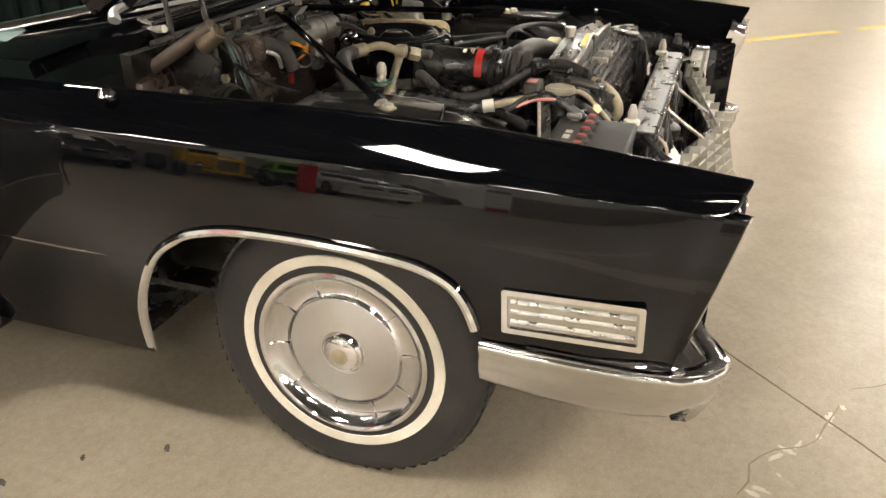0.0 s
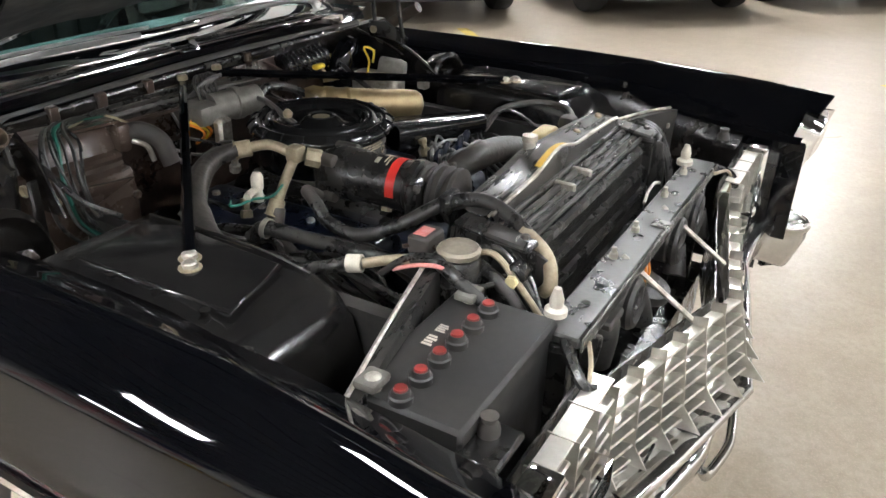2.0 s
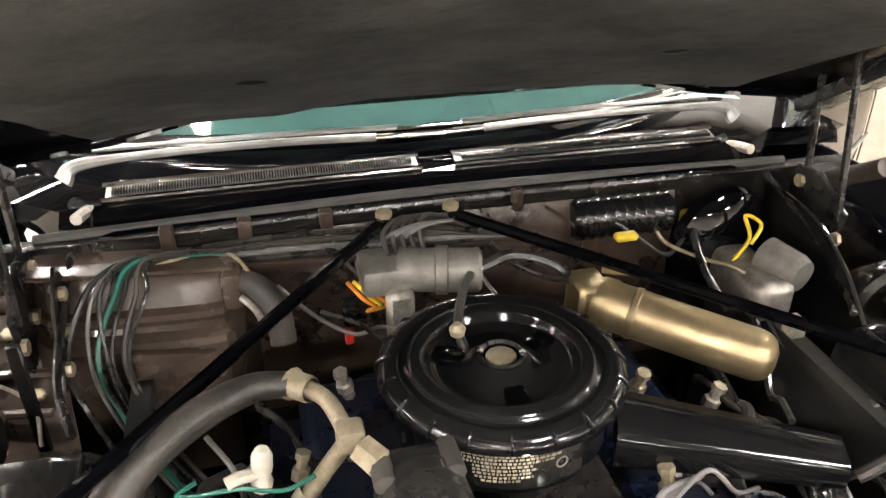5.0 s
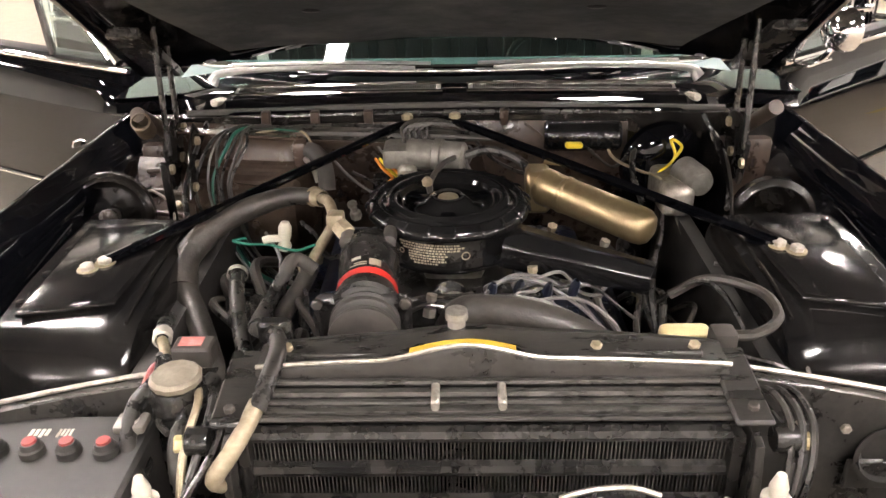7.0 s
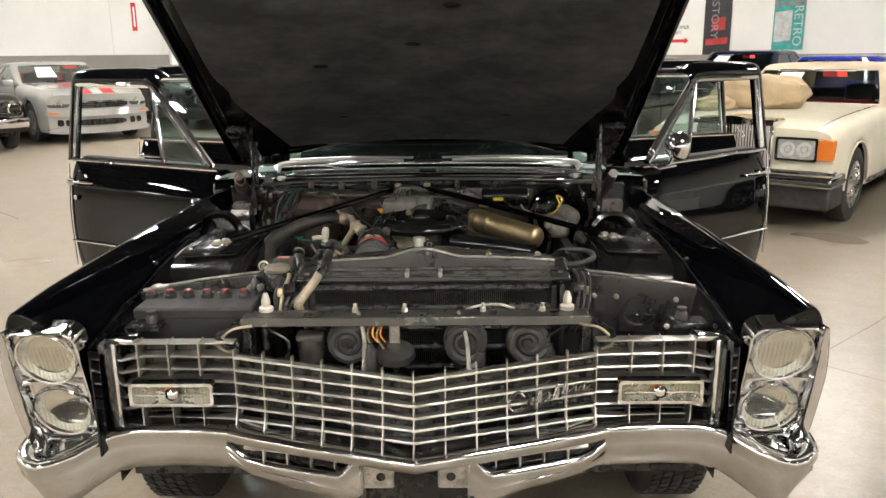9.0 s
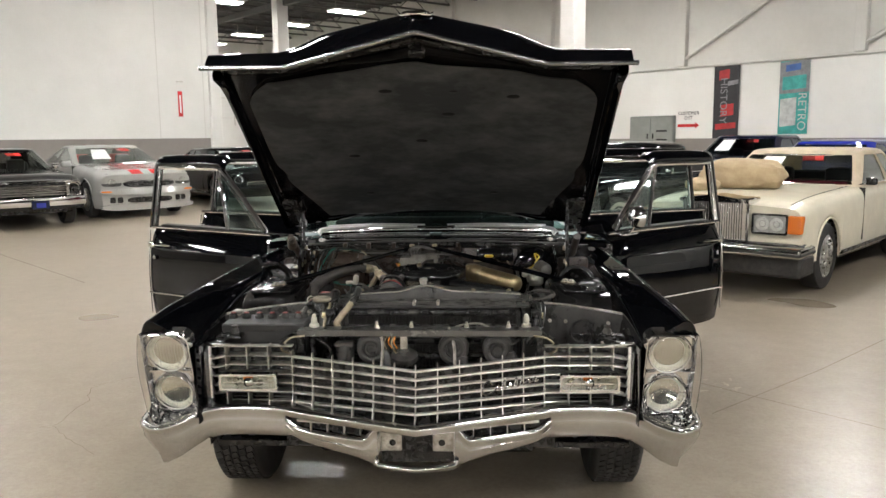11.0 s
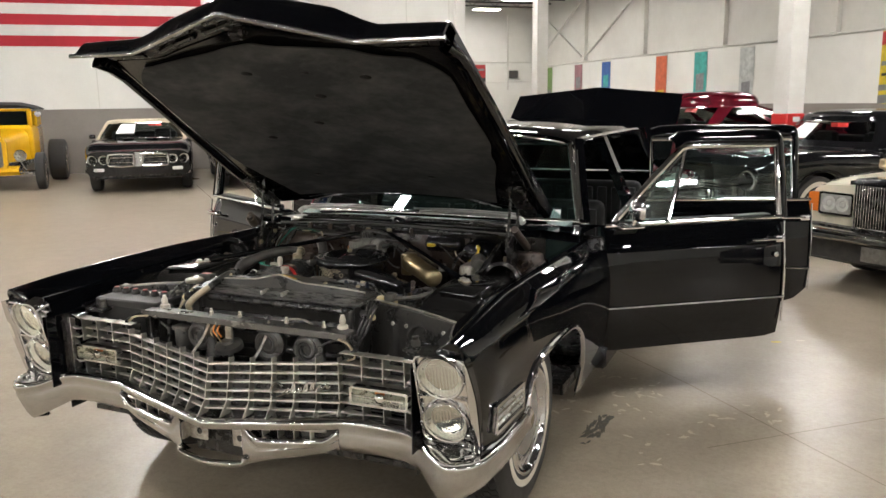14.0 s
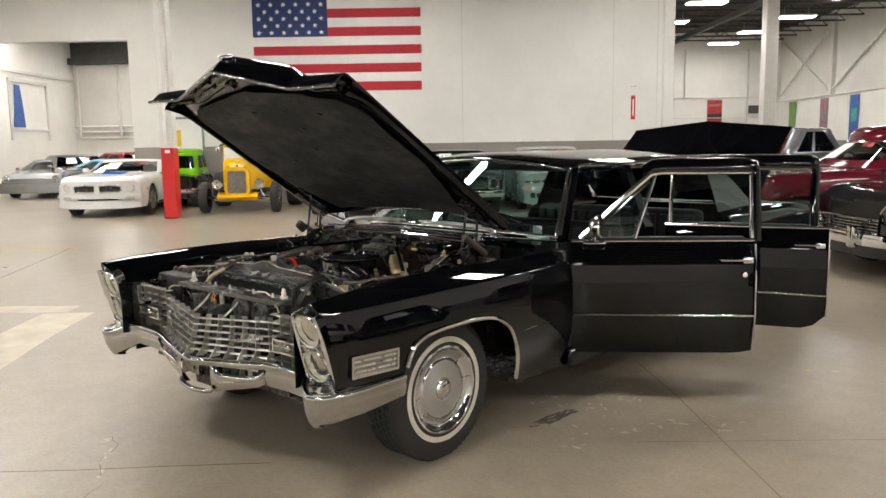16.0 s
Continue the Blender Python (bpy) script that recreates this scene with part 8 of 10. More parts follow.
for k, (p, q, d, r, m) in enumerate((
        ((-0.24, 1.30, 0.88), (-0.05, 1.22, 0.86), 0.03, 0.004, hose_rubber), ((-0.30, 1.36, 0.90), (-0.12, 1.28, 0.84), 0.04, 0.0035, lead_grey),
        ((0.05, 1.36, 0.93), (0.22, 1.30, 0.88), 0.03, 0.0045, hose_rubber), ((0.02, 1.33, 0.90), (0.16, 1.22, 0.84), 0.02, 0.0035, lead_grey),
        ((0.28, 1.38, 0.93), (0.44, 1.36, 0.90), 0.04, 0.004, hose_rubber), ((0.36, 1.40, 0.92), (0.47, 1.26, 0.87), 0.03, 0.0035, brass),
        ((0.46, 1.20, 0.82), (0.40, 1.00, 0.78), 0.03, 0.006, hose_rubber), ((0.50, 1.22, 0.80), (0.52, 0.98, 0.80), 0.05, 0.005, lead_grey),
        ((-0.35, 1.20, 0.80), (-0.20, 1.05, 0.78), 0.02, 0.006, hose_rubber), ((-0.42, 1.15, 0.80), (-0.30, 0.95, 0.76), 0.03, 0.0045, lead_grey),
        ((-0.10, 0.80, 0.80), (0.06, 0.78, 0.82), -0.02, 0.004, hose_rubber), ((-0.14, 0.86, 0.80), (0.02, 0.83, 0.80), -0.02, 0.0035, lead_grey),
        ((0.10, 0.86, 0.80), (0.28, 0.90, 0.78), -0.05, 0.0035, lead_grey), ((0.12, 0.80, 0.81), (0.30, 0.78, 0.76), -0.06, 0.0035, lead_grey),
        ((0.14, 0.84, 0.82), (0.34, 0.84, 0.76), -0.05, 0.0035, hose_rubber), ((0.08, 0.76, 0.80), (0.26, 0.72, 0.78), -0.04, 0.0035, lead_grey),
        ((-0.46, 0.62, 0.86), (-0.40, 0.44, 0.84), 0.0, 0.005, hose_rubber), ((-0.43, 0.60, 0.88), (-0.36, 0.42, 0.84), 0.0, 0.004, rusty),
        ((-0.50, 0.56, 0.83), (-0.43, 0.40, 0.79), 0.02, 0.006, hose_rubber), ((0.42, 0.56, 0.86), (0.45, 0.40, 0.82), -0.02, 0.0045, hose_rubber),
        ((0.44, 0.60, 0.85), (0.60, 0.55, 0.83), 0.01, 0.004, hose_rubber), ((0.56, 0.62, 0.80), (0.66, 0.90, 0.86), 0.0, 0.0035, lead_grey))):
    sagging(p, q, d, r, m, "thin line in the engine bay", 500 + k)
for k, (x, y, z, m) in enumerate(((-0.18, 0.80, 0.80, brass), (-0.05, 0.80, 0.80, zinc), (0.15, 0.90, 0.80, brass), (0.22, 0.95, 0.77, zinc), (-0.22, 1.18, 0.82, zinc), (0.20, 1.10, 0.80, brass), (0.30, 1.06, 0.78, zinc), (-0.30, 1.08, 0.76, brass), (0.0, 0.78, 0.78, zinc), (0.36, 0.94, 0.76, brass))):
    ft = P("pipe_fitting", lathe([(0.013, 0), (0.013, 0.016), (0.008, 0.018), (0.008, 0.03), (0.011, 0.032), (0.011, 0.042), (0, 0.043)], 6, axis((x, y, z), (0.3 * math.cos(k), 0.3 * math.sin(k), 1))), m, "small metal fitting", None, 20)
for k in range(4):
    x = 0.06 + 0.05 * k
    P("lead_boot", lathe([(0.008, 0), (0.01, 0.01), (0.008, 0.03), (0.005, 0.036)], 8, axis((x, 0.82 + 0.01 * (k % 2), 0.825), (0.2, -0.2, 1))), blue_engine, "blue rubber lead boot")
cap = P("oil_filler", lathe([(0.024, 0.0), (0.026, 0.002), (0.026, 0.028), (0.03, 0.03), (0.03, 0.04), (0.022, 0.046), (0.01, 0.044), (0, 0.044)], 24, axis((-0.012, 0.905, 0.755), (0, -0.15, 1))), chrome, "bright ribbed oil filler cap")
for k in range(12):
    a = 2 * math.pi * k / 12
    P("cap_rib", box((0.025, -0.003, 0.006), (0.031, 0.003, 0.038), 0.001, axis((-0.012, 0.905, 0.755), (0, -0.15, 1)) @ pose(0, 0, 0, 0, 0, math.degrees(a))), chrome, "", cap)

# ---- parked cars round the hall ----
def place(fx, fy, hx, hy):
    """A pose with y running back from the nose; h is the way the car faces."""
    n = math.hypot(hx, hy)
    return pose(fx, fy, 0, 0, 0, math.degrees(math.atan2(-hy / n, -hx / n)) - 90)


def car_wheel(parent, x, y, r, s, rim, white=False, width=0.2, spokes=5):
    M = axis((x, y, r), (s, 0, 0))
    w = part("wheel", lathe([(0.0, -0.02), (r * 0.6, -0.04), (r * 0.66, 0.03), (r * 0.62, 0.045), (r * 0.5, 0.02), (r * 0.2, 0.025), (r * 0.16, 0.045), (0.0, 0.05)], 28, M @ pose(0, 0, width / 2 - 0.05)), rim, parent)
    part("tyre", lathe([(r * 0.62, -width / 2), (r * 0.85, -width / 2), (r * 0.97, -width * 0.42), (r, -width * 0.3), (r, width * 0.3), (r * 0.97, width * 0.42), (r * 0.85, width / 2), (r * 0.64, width / 2 - 0.005)], 36, M), tyre_rubber, w)
    if white:
        part("whitewall", lathe([(r * 0.84, width / 2 + 0.002), (r * 0.70, width / 2 + 0.003)], 36, M), whitewall, w)
    half = 0.15 / spokes
    for k in range(spokes):
        part("spoke", box((r * 0.1, -half, 0.03), (r * 0.6, half, 0.05), 0.006, M @ pose(0, 0, width / 2 - 0.055) @ pose(0, 0, 0, 0, 0, 360 / spokes * k)), rim, w)
    return w


def blurred(pairs, L, step=0.04, reach=2):
    """A profile along the car, eased at its bends: (list of stations, list of heights)."""
    n = int(L / step)
    ys = [L * i / n for i in range(n + 1)]
    zs = [curve_at(pairs, y) for y in ys]
    for _ in range(2):
        zs = [sum(zs[max(0, i - reach):i + reach + 1]) / len(zs[max(0, i - reach):i + reach + 1]) for i in range(n + 1)]
    return list(zip(ys, zs))


NOSE = {}


def fascia(e, name, x0, x1, z0, z1, mat, proud=0.012, depth=0.03, label="", parent=None, lean=0.0):
    """A panel that follows the bowed front of a parked car."""
    f = NOSE[e.name]
    rows = []
    for i in range(13):
        x = lerp(x0, x1, i / 12)
        inset = 0.25 * (z1 - z0) * (abs(i - 6) / 6) ** 8
        y = f(x) - proud
        rows.append([(x, y + depth, z0 + inset), (x, y, z0 + inset), (x, y + lean * 0.5, (z0 + z1) / 2), (x, y + lean, z1 - inset), (x, y + depth + lean, z1 - inset)])
    return part(name, sheet(rows, 0.004), mat, parent or e, label, 30)


def round_lamp(e, x, z, r, mat=None, label="", square=0.0):
    f = NOSE[e.name]
    M = axis((x, f(x) - 0.004, z), (0.25 * x, -1, 0.0))
    lm = part("headlamp", lathe([(r * 1.3, -0.05), (r * 1.3, 0.0), (r * 1.18, 0.012), (r * 1.04, 0.006), (r, -0.012)], 28, M), mat or chrome, e, label)
    part("lens", lathe([(r * 1.02, 0.0), (r * 0.8, 0.016), (r * 0.45, 0.026), (0, 0.03)], 24, M), lens_glass, lm)
    part("reflector", lathe([(r, -0.004), (r * 0.6, -0.012), (r * 0.25, -0.016), (0.0, -0.01)], 24, M), lens_white, lm)
    if square:
        part("bezel", add_ring_frame(bmesh.new(), rounded(square, square, 0.02), rounded(square * 0.82, square * 0.82, 0.06), 0.02, M @ pose(0, 0, -0.012)), chrome, lm)
    return lm


def parked_car(name, label, m, body, L=4.8, W=1.85, hood=0.92, belt=0.95, roof=1.36, ws=(1.45, 2.0), rw=(3.2, 3.95), nose=0.75, tail=0.9, axles=(0.85, 3.6), wr=0.33, rim=None, top=None, lamps=(), grille=None, sheet_sign=True, stripes=None, bumper_z=(0.36, 0.5), bumper_mat=None, round_nose=0.12, white=False, glass_mat=None, low=0.24, panes=(1, 4), bow=0.1, fender=0.0, cab=(0.93, 0.76), dome=0.055, spokes=5, front_bumper=True):
    rim, top, bumper_mat = rim or chrome, top or body, bumper_mat or chrome
    e = empty(name, m, label, "car", "cars parked in the hall")
    hw = W / 2
    tops = [(0.0, nose - 0.02), (0.03, nose + 0.01), (0.1, nose + 0.04), (0.3, hood - 0.03), (0.7, hood - 0.01), (ws[0], belt), (rw[1], belt), (L - 0.4, lerp(belt, tail, 0.5)), (L - 0.05, tail), (L, tail - 0.08)]
    prof = blurred(tops, L)
    front = lambda x: bow * (abs(x) / hw) ** 2.2
    NOSE[e.name] = front
    ys = sorted(set([0.0, 0.015, L - 0.015] + [y for y, _ in prof] + [a + d * wr * 1.16 for a in axles for d in (-1.01, -1, -0.985, -0.95, 0.95, 0.985, 1, 1.01)]))
    shape = ((0, 0.02), (0.2, 0.02), (0.4, 0.017), (0.56, 0.01), (0.67, 0.003), (0.76, 0.0), (0.84, -0.006), (0.905, -0.02), (0.95, -0.045), (0.98, -0.085), (0.996, -0.14))
    rows = []
    for y in ys:
        t = curve_at(prof, y)
        ends = max(0.0, 1 - y / 0.4) ** 2 + max(0.0, 1 - (L - y) / 0.4) ** 2
        w = hw * (1 - round_nose * 0.6 * ends)
        zl = low
        for a in axles:
            u = abs(y - a) / (wr * 1.16)
            if u <= 1:
                zl = max(zl, wr + wr * 1.16 * math.sqrt(1 - u * u))
        zl = min(zl, t - 0.17)
        swell = fender * (max(0.0, 1 - max(0.0, y - axles[0]) / 0.9) if y < 2.4 else max(0.0, 1 - abs(y - axles[1]) / 1.1))
        pts = [(x * w, t + dz + swell * max(0.0, min(1.0, (x - 0.5) / 0.25))) for x, dz in shape]
        pts += [(w * x, lerp(t - 0.14, zl, q)) for x, q in ((1.0, 0.2), (1.0, 0.4), (0.997, 0.6), (0.988, 0.8), (0.972, 0.94), (0.955, 1.0))]
        k = max(0.0, 1 - y / 0.5)
        r = max(0.0, 1 - (L - y) / 0.5)
        rows.append([(x, y + front(x) * k - 0.06 * (abs(x) / hw) ** 2.2 * r, z) for x, z in pts])
    bm = bmesh.new()
    for s in (1, -1):
        g = [[(s * p[0], p[1], p[2]) for p in r] for r in rows]
        add_grid(bm, g)
        add_grid(bm, [[(p[0] * f, front(p[0] * f), p[2]) for p in g[0]] for f in (1, 0.9, 0.75, 0.55, 0.3, 0)])
        add_grid(bm, [g[-1], [(0, p[1], p[2]) for p in g[-1]]])
    bmesh.ops.remove_doubles(bm, verts=bm.verts, dist=0.001)
    part("body", bm, body, e, "", 50)
    part("underside", box((-hw * 0.86, 0.42, 0.24), (hw * 0.86, L - 0.3, 0.5)), satin_black, e)
    for a in axles:
        for s in (1, -1):
            lipc = [(s * hw * 0.985, a + wr * 1.16 * math.cos(q), wr + wr * 1.16 * math.sin(q)) for q in [math.pi * i / 16 for i in range(17)]]
            part("arch_lip", tube(lipc, 0.012, 6, straight=True), body, e)
    # greenhouse: rounded rings from the belt to the roof; pillars and panes are cut from the same shell
    b0, r0 = hw * cab[0], hw * cab[1]
    def ring(q):
        qq = q ** 1.15
        hx = lerp(b0, r0, qq)
        y0, y1 = lerp(ws[0], ws[1], q), lerp(rw[1], rw[0], q)
        cr = min(lerp(0.22, 0.28, q), (y1 - y0) * 0.3)
        pts = []
        for i in range(9):
            x = lerp(-hx + cr, hx - cr, i / 8)
            pts.append((x, y0 - 0.1 * (1 - (x / hx) ** 2)))
        bend = y0 - 0.1 * (1 - ((hx - cr) / hx) ** 2)
        for i in range(1, 4):
            a = radians(90 * i / 4)
            pts.append((hx - cr + cr * math.sin(a), bend + (cr * (1 - math.cos(a)))))
        for i in range(13):
            pts.append((hx, lerp(bend + cr, y1 - cr, i / 12)))
        for i in range(1, 4):
            a = radians(90 * i / 4)
            pts.append((hx - cr + cr * math.cos(a), y1 - cr + cr * math.sin(a)))
        for i in range(9):
            pts.append((lerp(hx - cr, -hx + cr, i / 8), y1 + 0.05 * (1 - (abs(lerp(1, -1, i / 8))) ** 2)))
        half = pts[9:9 + 3 + 13 + 3]
        pts += [(-x, y) for x, y in half[::-1]]
        return pts
    z_at = lambda q: lerp(belt - 0.015, roof - 0.06, q)
    levels = (0, 0.07, 0.3, 0.55, 0.8, 0.93, 1.0)
    shell = [[(x, y, z_at(q)) for x, y in ring(q)] for q in levels]
    n = len(shell[0])
    def is_glass(i, j):
        if not panes[0] <= i <= panes[1]:
            return False
        if j < 8:
            return True
        k = j - 8 if j < 27 else None
        if 8 <= j < 8 + 20:
            k = j - 8
        elif 36 <= j:
            k = n - 1 - j
        else:
            return 28 <= j < 36
        return k <= 1 or 4 <= k <= 9 or 11 <= k <= 14
    bm = bmesh.new()
    add_grid(bm, shell, False, True, 0, is_glass)
    cy = (ws[1] + rw[0]) / 2
    rr = ring(1)
    roof_rows = [[(x * k, cy + (y - cy) * k, roof - 0.06 + h * dome / 0.055) for x, y in rr] for k, h in ((1.0, 0.0), (0.985, 0.014), (0.95, 0.027), (0.88, 0.039), (0.75, 0.049), (0.5, 0.055), (0.25, 0.057), (0.01, 0.057))]
    add_grid(bm, roof_rows, False, True)
    bmesh.ops.remove_doubles(bm, verts=bm.verts, dist=0.0015)
    part("roof", bm, top, e, "", 50)
    bm = bmesh.new()
    add_grid(bm, [[(x * 0.988, cy + (y - cy) * 0.992, z) for x, y, z in r] for r in shell], False, True, 0, lambda i, j: not is_glass(i, j))
    bmesh.ops.remove_doubles(bm, verts=bm.verts, dist=0.0015)
    g = part("glazing", bm, glass_mat or dark_glass, e, "tinted car windows", 50)
    g.visible_shadow = False
    part("window_trim", tube([shell[1][j] for j in range(9)] , 0.01, 6, straight=True), chrome, e)
    part("window_trim", tube([shell[5][j] for j in range(9)] , 0.01, 6, straight=True), chrome, e)
    for s in (1, -1):
        part("window_trim", tube([(s * abs(shell[1][j][0]) * 1.004, shell[1][j][1], shell[1][j][2]) for j in range(11, 23)], 0.008, 6, straight=True), chrome, e)
    gl = [[shell[0][0], shell[0][4], shell[0][8]], None, [shell[5][0], shell[5][4], shell[5][8]]]
    for s in (1, -1):
        part("headrest", box((s * hw * 0.4 - 0.16, cy - 0.35, 0.5), (s * hw * 0.4 + 0.16, cy - 0.2, belt + 0.18), 0.06, None, 2), seat_black, e)
    part("wheel_rim_inside", tube([(-hw * 0.4 + 0.18 * math.cos(q), ws[1] - 0.1, belt + 0.02 + 0.18 * math.sin(q)) for q in [2 * math.pi * i / 20 for i in range(21)]], 0.014, 6, straight=True), seat_black, e)
    part("wiper", tube([(-hw * 0.5, ws[0] - 0.1, belt + 0.03), (-hw * 0.1, ws[0] - 0.13, belt + 0.05)], 0.008, 6, straight=True), satin_black, e)
    part("seat", box((-hw * 0.7, (ws[1] + rw[0]) / 2 - 0.1, 0.45), (hw * 0.7, (ws[1] + rw[0]) / 2 + 0.15, belt + 0.12), 0.06, None, 2), seat_black, e)
    if sheet_sign:
        a, b_ = Vector(gl[0][0]), Vector(gl[2][0])
        c, d = Vector(gl[0][1]), Vector(gl[2][1])
        rows = [[a.lerp(b_, q).lerp(c.lerp(d, q), u) + Vector((0, -0.02, 0.01)) for u in (0.15, 0.75)] for q in (0.35, 0.92)]
        part("price_sheet", sheet(rows, 0.003), paper, e, "white paper sheet behind the windshield")
        a, c = Vector(gl[0][2]), Vector(gl[2][2])
        part("windshield_tag", sheet([[a.lerp(c, q) + Vector((-u, -0.02, 0.0)) for u in (0.1, 0.35)] for q in (0.82, 0.97)], 0.003), red_tape, e, "small red tag")
    for s in (1, -1):
        car_wheel(e, s * (hw - 0.12), axles[0], wr, s, rim, white, 0.2, spokes)
        car_wheel(e, s * (hw - 0.12), axles[1], wr, s, rim, white, 0.2, spokes)
        part("side_mirror", box((s * hw * 0.95, ws[0] + 0.25, belt), (s * (hw * 0.95 + 0.12), ws[0] + 0.32, belt + 0.09), 0.02, None, 2), bumper_mat, e)
        part("door_handle", box((s * hw * 0.985, rw[1] - 0.75, belt - 0.16), (s * hw * 1.02, rw[1] - 0.6, belt - 0.13), 0.005), chrome, e)
    seams = [ws[0] + 0.1, (ws[0] + rw[1]) / 2 + 0.15, rw[1] - 0.2]
    for s in (1, -1):
        for y in seams:
            part("door_gap", box((s * hw * 0.93, y - 0.004, low + 0.12), (s * (hw + 0.003), y + 0.004, belt - 0.02)), satin_black, e)
        part("sill_trim", box((s * hw * 0.96, axles[0] + wr * 1.25, low + 0.03), (s * (hw + 0.004), axles[1] - wr * 1.25, low + 0.07), 0.004), chrome if bumper_mat is chrome else satin_black, e)
    part("hood_gap", tube([(-hw * 0.8, 0.12, curve_at(prof, 0.12) + 0.004), (-hw * 0.82, 0.7, hood), (-hw * 0.84, ws[0] - 0.05, belt + 0.004)], 0.004, 4), satin_black, e)
    part("hood_gap", tube([(hw * 0.8, 0.12, curve_at(prof, 0.12) + 0.004), (hw * 0.82, 0.7, hood), (hw * 0.84, ws[0] - 0.05, belt + 0.004)], 0.004, 4), satin_black, e)
    if bumper_mat:
        zb, zt = bumper_z
        rows = []
        for i in range(17):
            x = lerp(-1, 1, i / 16)
            yb = -0.06 + bow * abs(x) ** 2.2 + 0.06 * abs(x) ** 8
            rows.append([(x * hw, yb + 0.05, zt), (x * hw, yb, zt - 0.01), (x * hw, yb - 0.012, (zt + zb) / 2), (x * hw, yb, zb + 0.01), (x * hw, yb + 0.05, zb)])
        if front_bumper:
            part("bumper", sheet(rows, 0.006), bumper_mat, e)
        part("bumper", sheet([[(p[0], L + 0.0 - p[1], p[2]) for p in r] for r in rows], 0.006), bumper_mat, e)
    for x, z, r in lamps:
        round_lamp(e, x, z, r)
    if grille:
        for (x0, x1, z0, z1, bars, vertical) in grille:
            gr = fascia(e, "grille", x0, x1, z0, z1, satin_black, 0.006, 0.05, "dark grille opening with bright bars")
            at = lambda x, z, d: (x, front(x) - d, z)
            loop = [at(lerp(x0, x1, i / 8), z0, 0.014) for i in range(9)] + [at(lerp(x1, x0, i / 8), z1, 0.014) for i in range(9)] + [at(x0, z0, 0.014)]
            part("grille_frame", tube(loop, 0.01, 6, straight=True), chrome, gr)
            for k in range(bars):
                q = (k + 0.5) / bars
                pts = [at(lerp(x0, x1, q), z0, 0.016), at(lerp(x0, x1, q), z1, 0.016)] if vertical else [at(lerp(x0, x1, i / 8), lerp(z0, z1, q), 0.016) for i in range(9)]
                part("grille_bar", tube(pts, 0.006, 6, straight=True), chrome, gr)
    if stripes:
        mat, xs, w = stripes
        for x in xs:
            pts = [(y, curve_at(prof, y) + 0.0225) for y in [lerp(0.05, ws[0] - 0.12, i / 20) for i in range(21)]]
            part("hood_stripe", sheet([[(x - w, y, z), (x + w, y, z)] for y, z in pts], 0.003), mat, e, "painted hood stripe")
            part("roof_stripe", sheet([[(x - w, y, roof - 0.002 - 0.02 * (abs(y - cy) / (0.5 * (rw[0] - ws[1]))) ** 3), (x + w, y, roof - 0.002 - 0.02 * (abs(y - cy) / (0.5 * (rw[0] - ws[1]))) ** 3)] for y in [lerp(ws[1] + 0.08, rw[0] - 0.1, i / 10) for i in range(11)]], 0.004), mat, e)
    return e


lens_white = varied(principled("lens_white", (0.6, 0.6, 0.57), 0.12), (0.45, 0.45, 0.42), 20, 0.5)
row_black, row_silver, row_white, row_cream = paint("row_black", (0.006, 0.006, 0.007)), paint("row_silver", (0.42, 0.43, 0.44), 0.5), paint("row_white", (0.72, 0.72, 0.69)), paint("row_cream", (0.74, 0.69, 0.55))
row_wine, row_blue, row_navy, row_yellow = paint("row_wine", (0.1, 0.006, 0.014)), paint("row_blue", (0.02, 0.03, 0.25)), paint("row_navy", (0.008, 0.012, 0.035)), paint("row_yellow", (0.82, 0.46, 0.01))
row_lime, row_grey, row_red = paint("row_lime", (0.2, 0.55, 0.01)), paint("row_grey", (0.16, 0.16, 0.17), 0.5), paint("row_red", (0.25, 0.01, 0.015))
see_glass = glass("see_glass", (0.58, 0.63, 0.61), 2.2)
beige_top = varied(principled("beige_top", (0.5, 0.42, 0.3), 0.8), (0.42, 0.35, 0.25), 9, 0.5, None, 0.2, 90)
black_top = varied(principled("black_top", (0.02, 0.02, 0.02), 0.8), (0.03, 0.03, 0.03), 9, 0.5)
stripe_red, stripe_blue = paint("stripe_red", (0.5, 0.015, 0.015)), paint("stripe_blue", (0.03, 0.13, 0.4))

# against the flag wall
c = parked_car("muscle_coupe", "black sixties two door hardtop with chrome bumper and grille", place(-7.4, 10.5, 0.683, -0.73), row_black, 5.0, 1.86, 0.95, 0.98, 1.38, (1.6, 2.15), (3.35, 3.9), 0.8, 0.9, (0.86, 3.75), 0.34, None, row_black, [], [], bumper_z=(0.39, 0.555), round_nose=0.03, low=0.33, bow=0.05, glass_mat=see_glass)
gr = fascia(c, "grille", -0.86, 0.86, 0.585, 0.79, satin_black, 0.006, 0.05, "full width grille with bright bars")
for z, w in ((0.592, 0.012), (0.632, 0.013), (0.665, 0.007), (0.685, 0.007), (0.705, 0.007), (0.735, 0.014)):
    fascia(c, "grille_bar", -0.6, 0.6, z - w, z + w, bumper_chrome, 0.03, 0.03, "", gr)
for k in range(7):
    part("badge_block", box((-0.46 + 0.15 * k, -0.012, 0.768), (-0.43 + 0.15 * k, 0.0, 0.782)), bumper_chrome, gr)
for s in (1, -1):
    round_lamp(c, s * 0.73, 0.69, 0.085, None, "", 0.26)
fascia(c, "hood_lip", -0.8, 0.8, 0.8, 0.825, chrome, 0.012, 0.04)
part("front_plate", box((0.02, -0.09, 0.36), (0.3, -0.075, 0.50)), row_navy, c, "dark blue front plate")
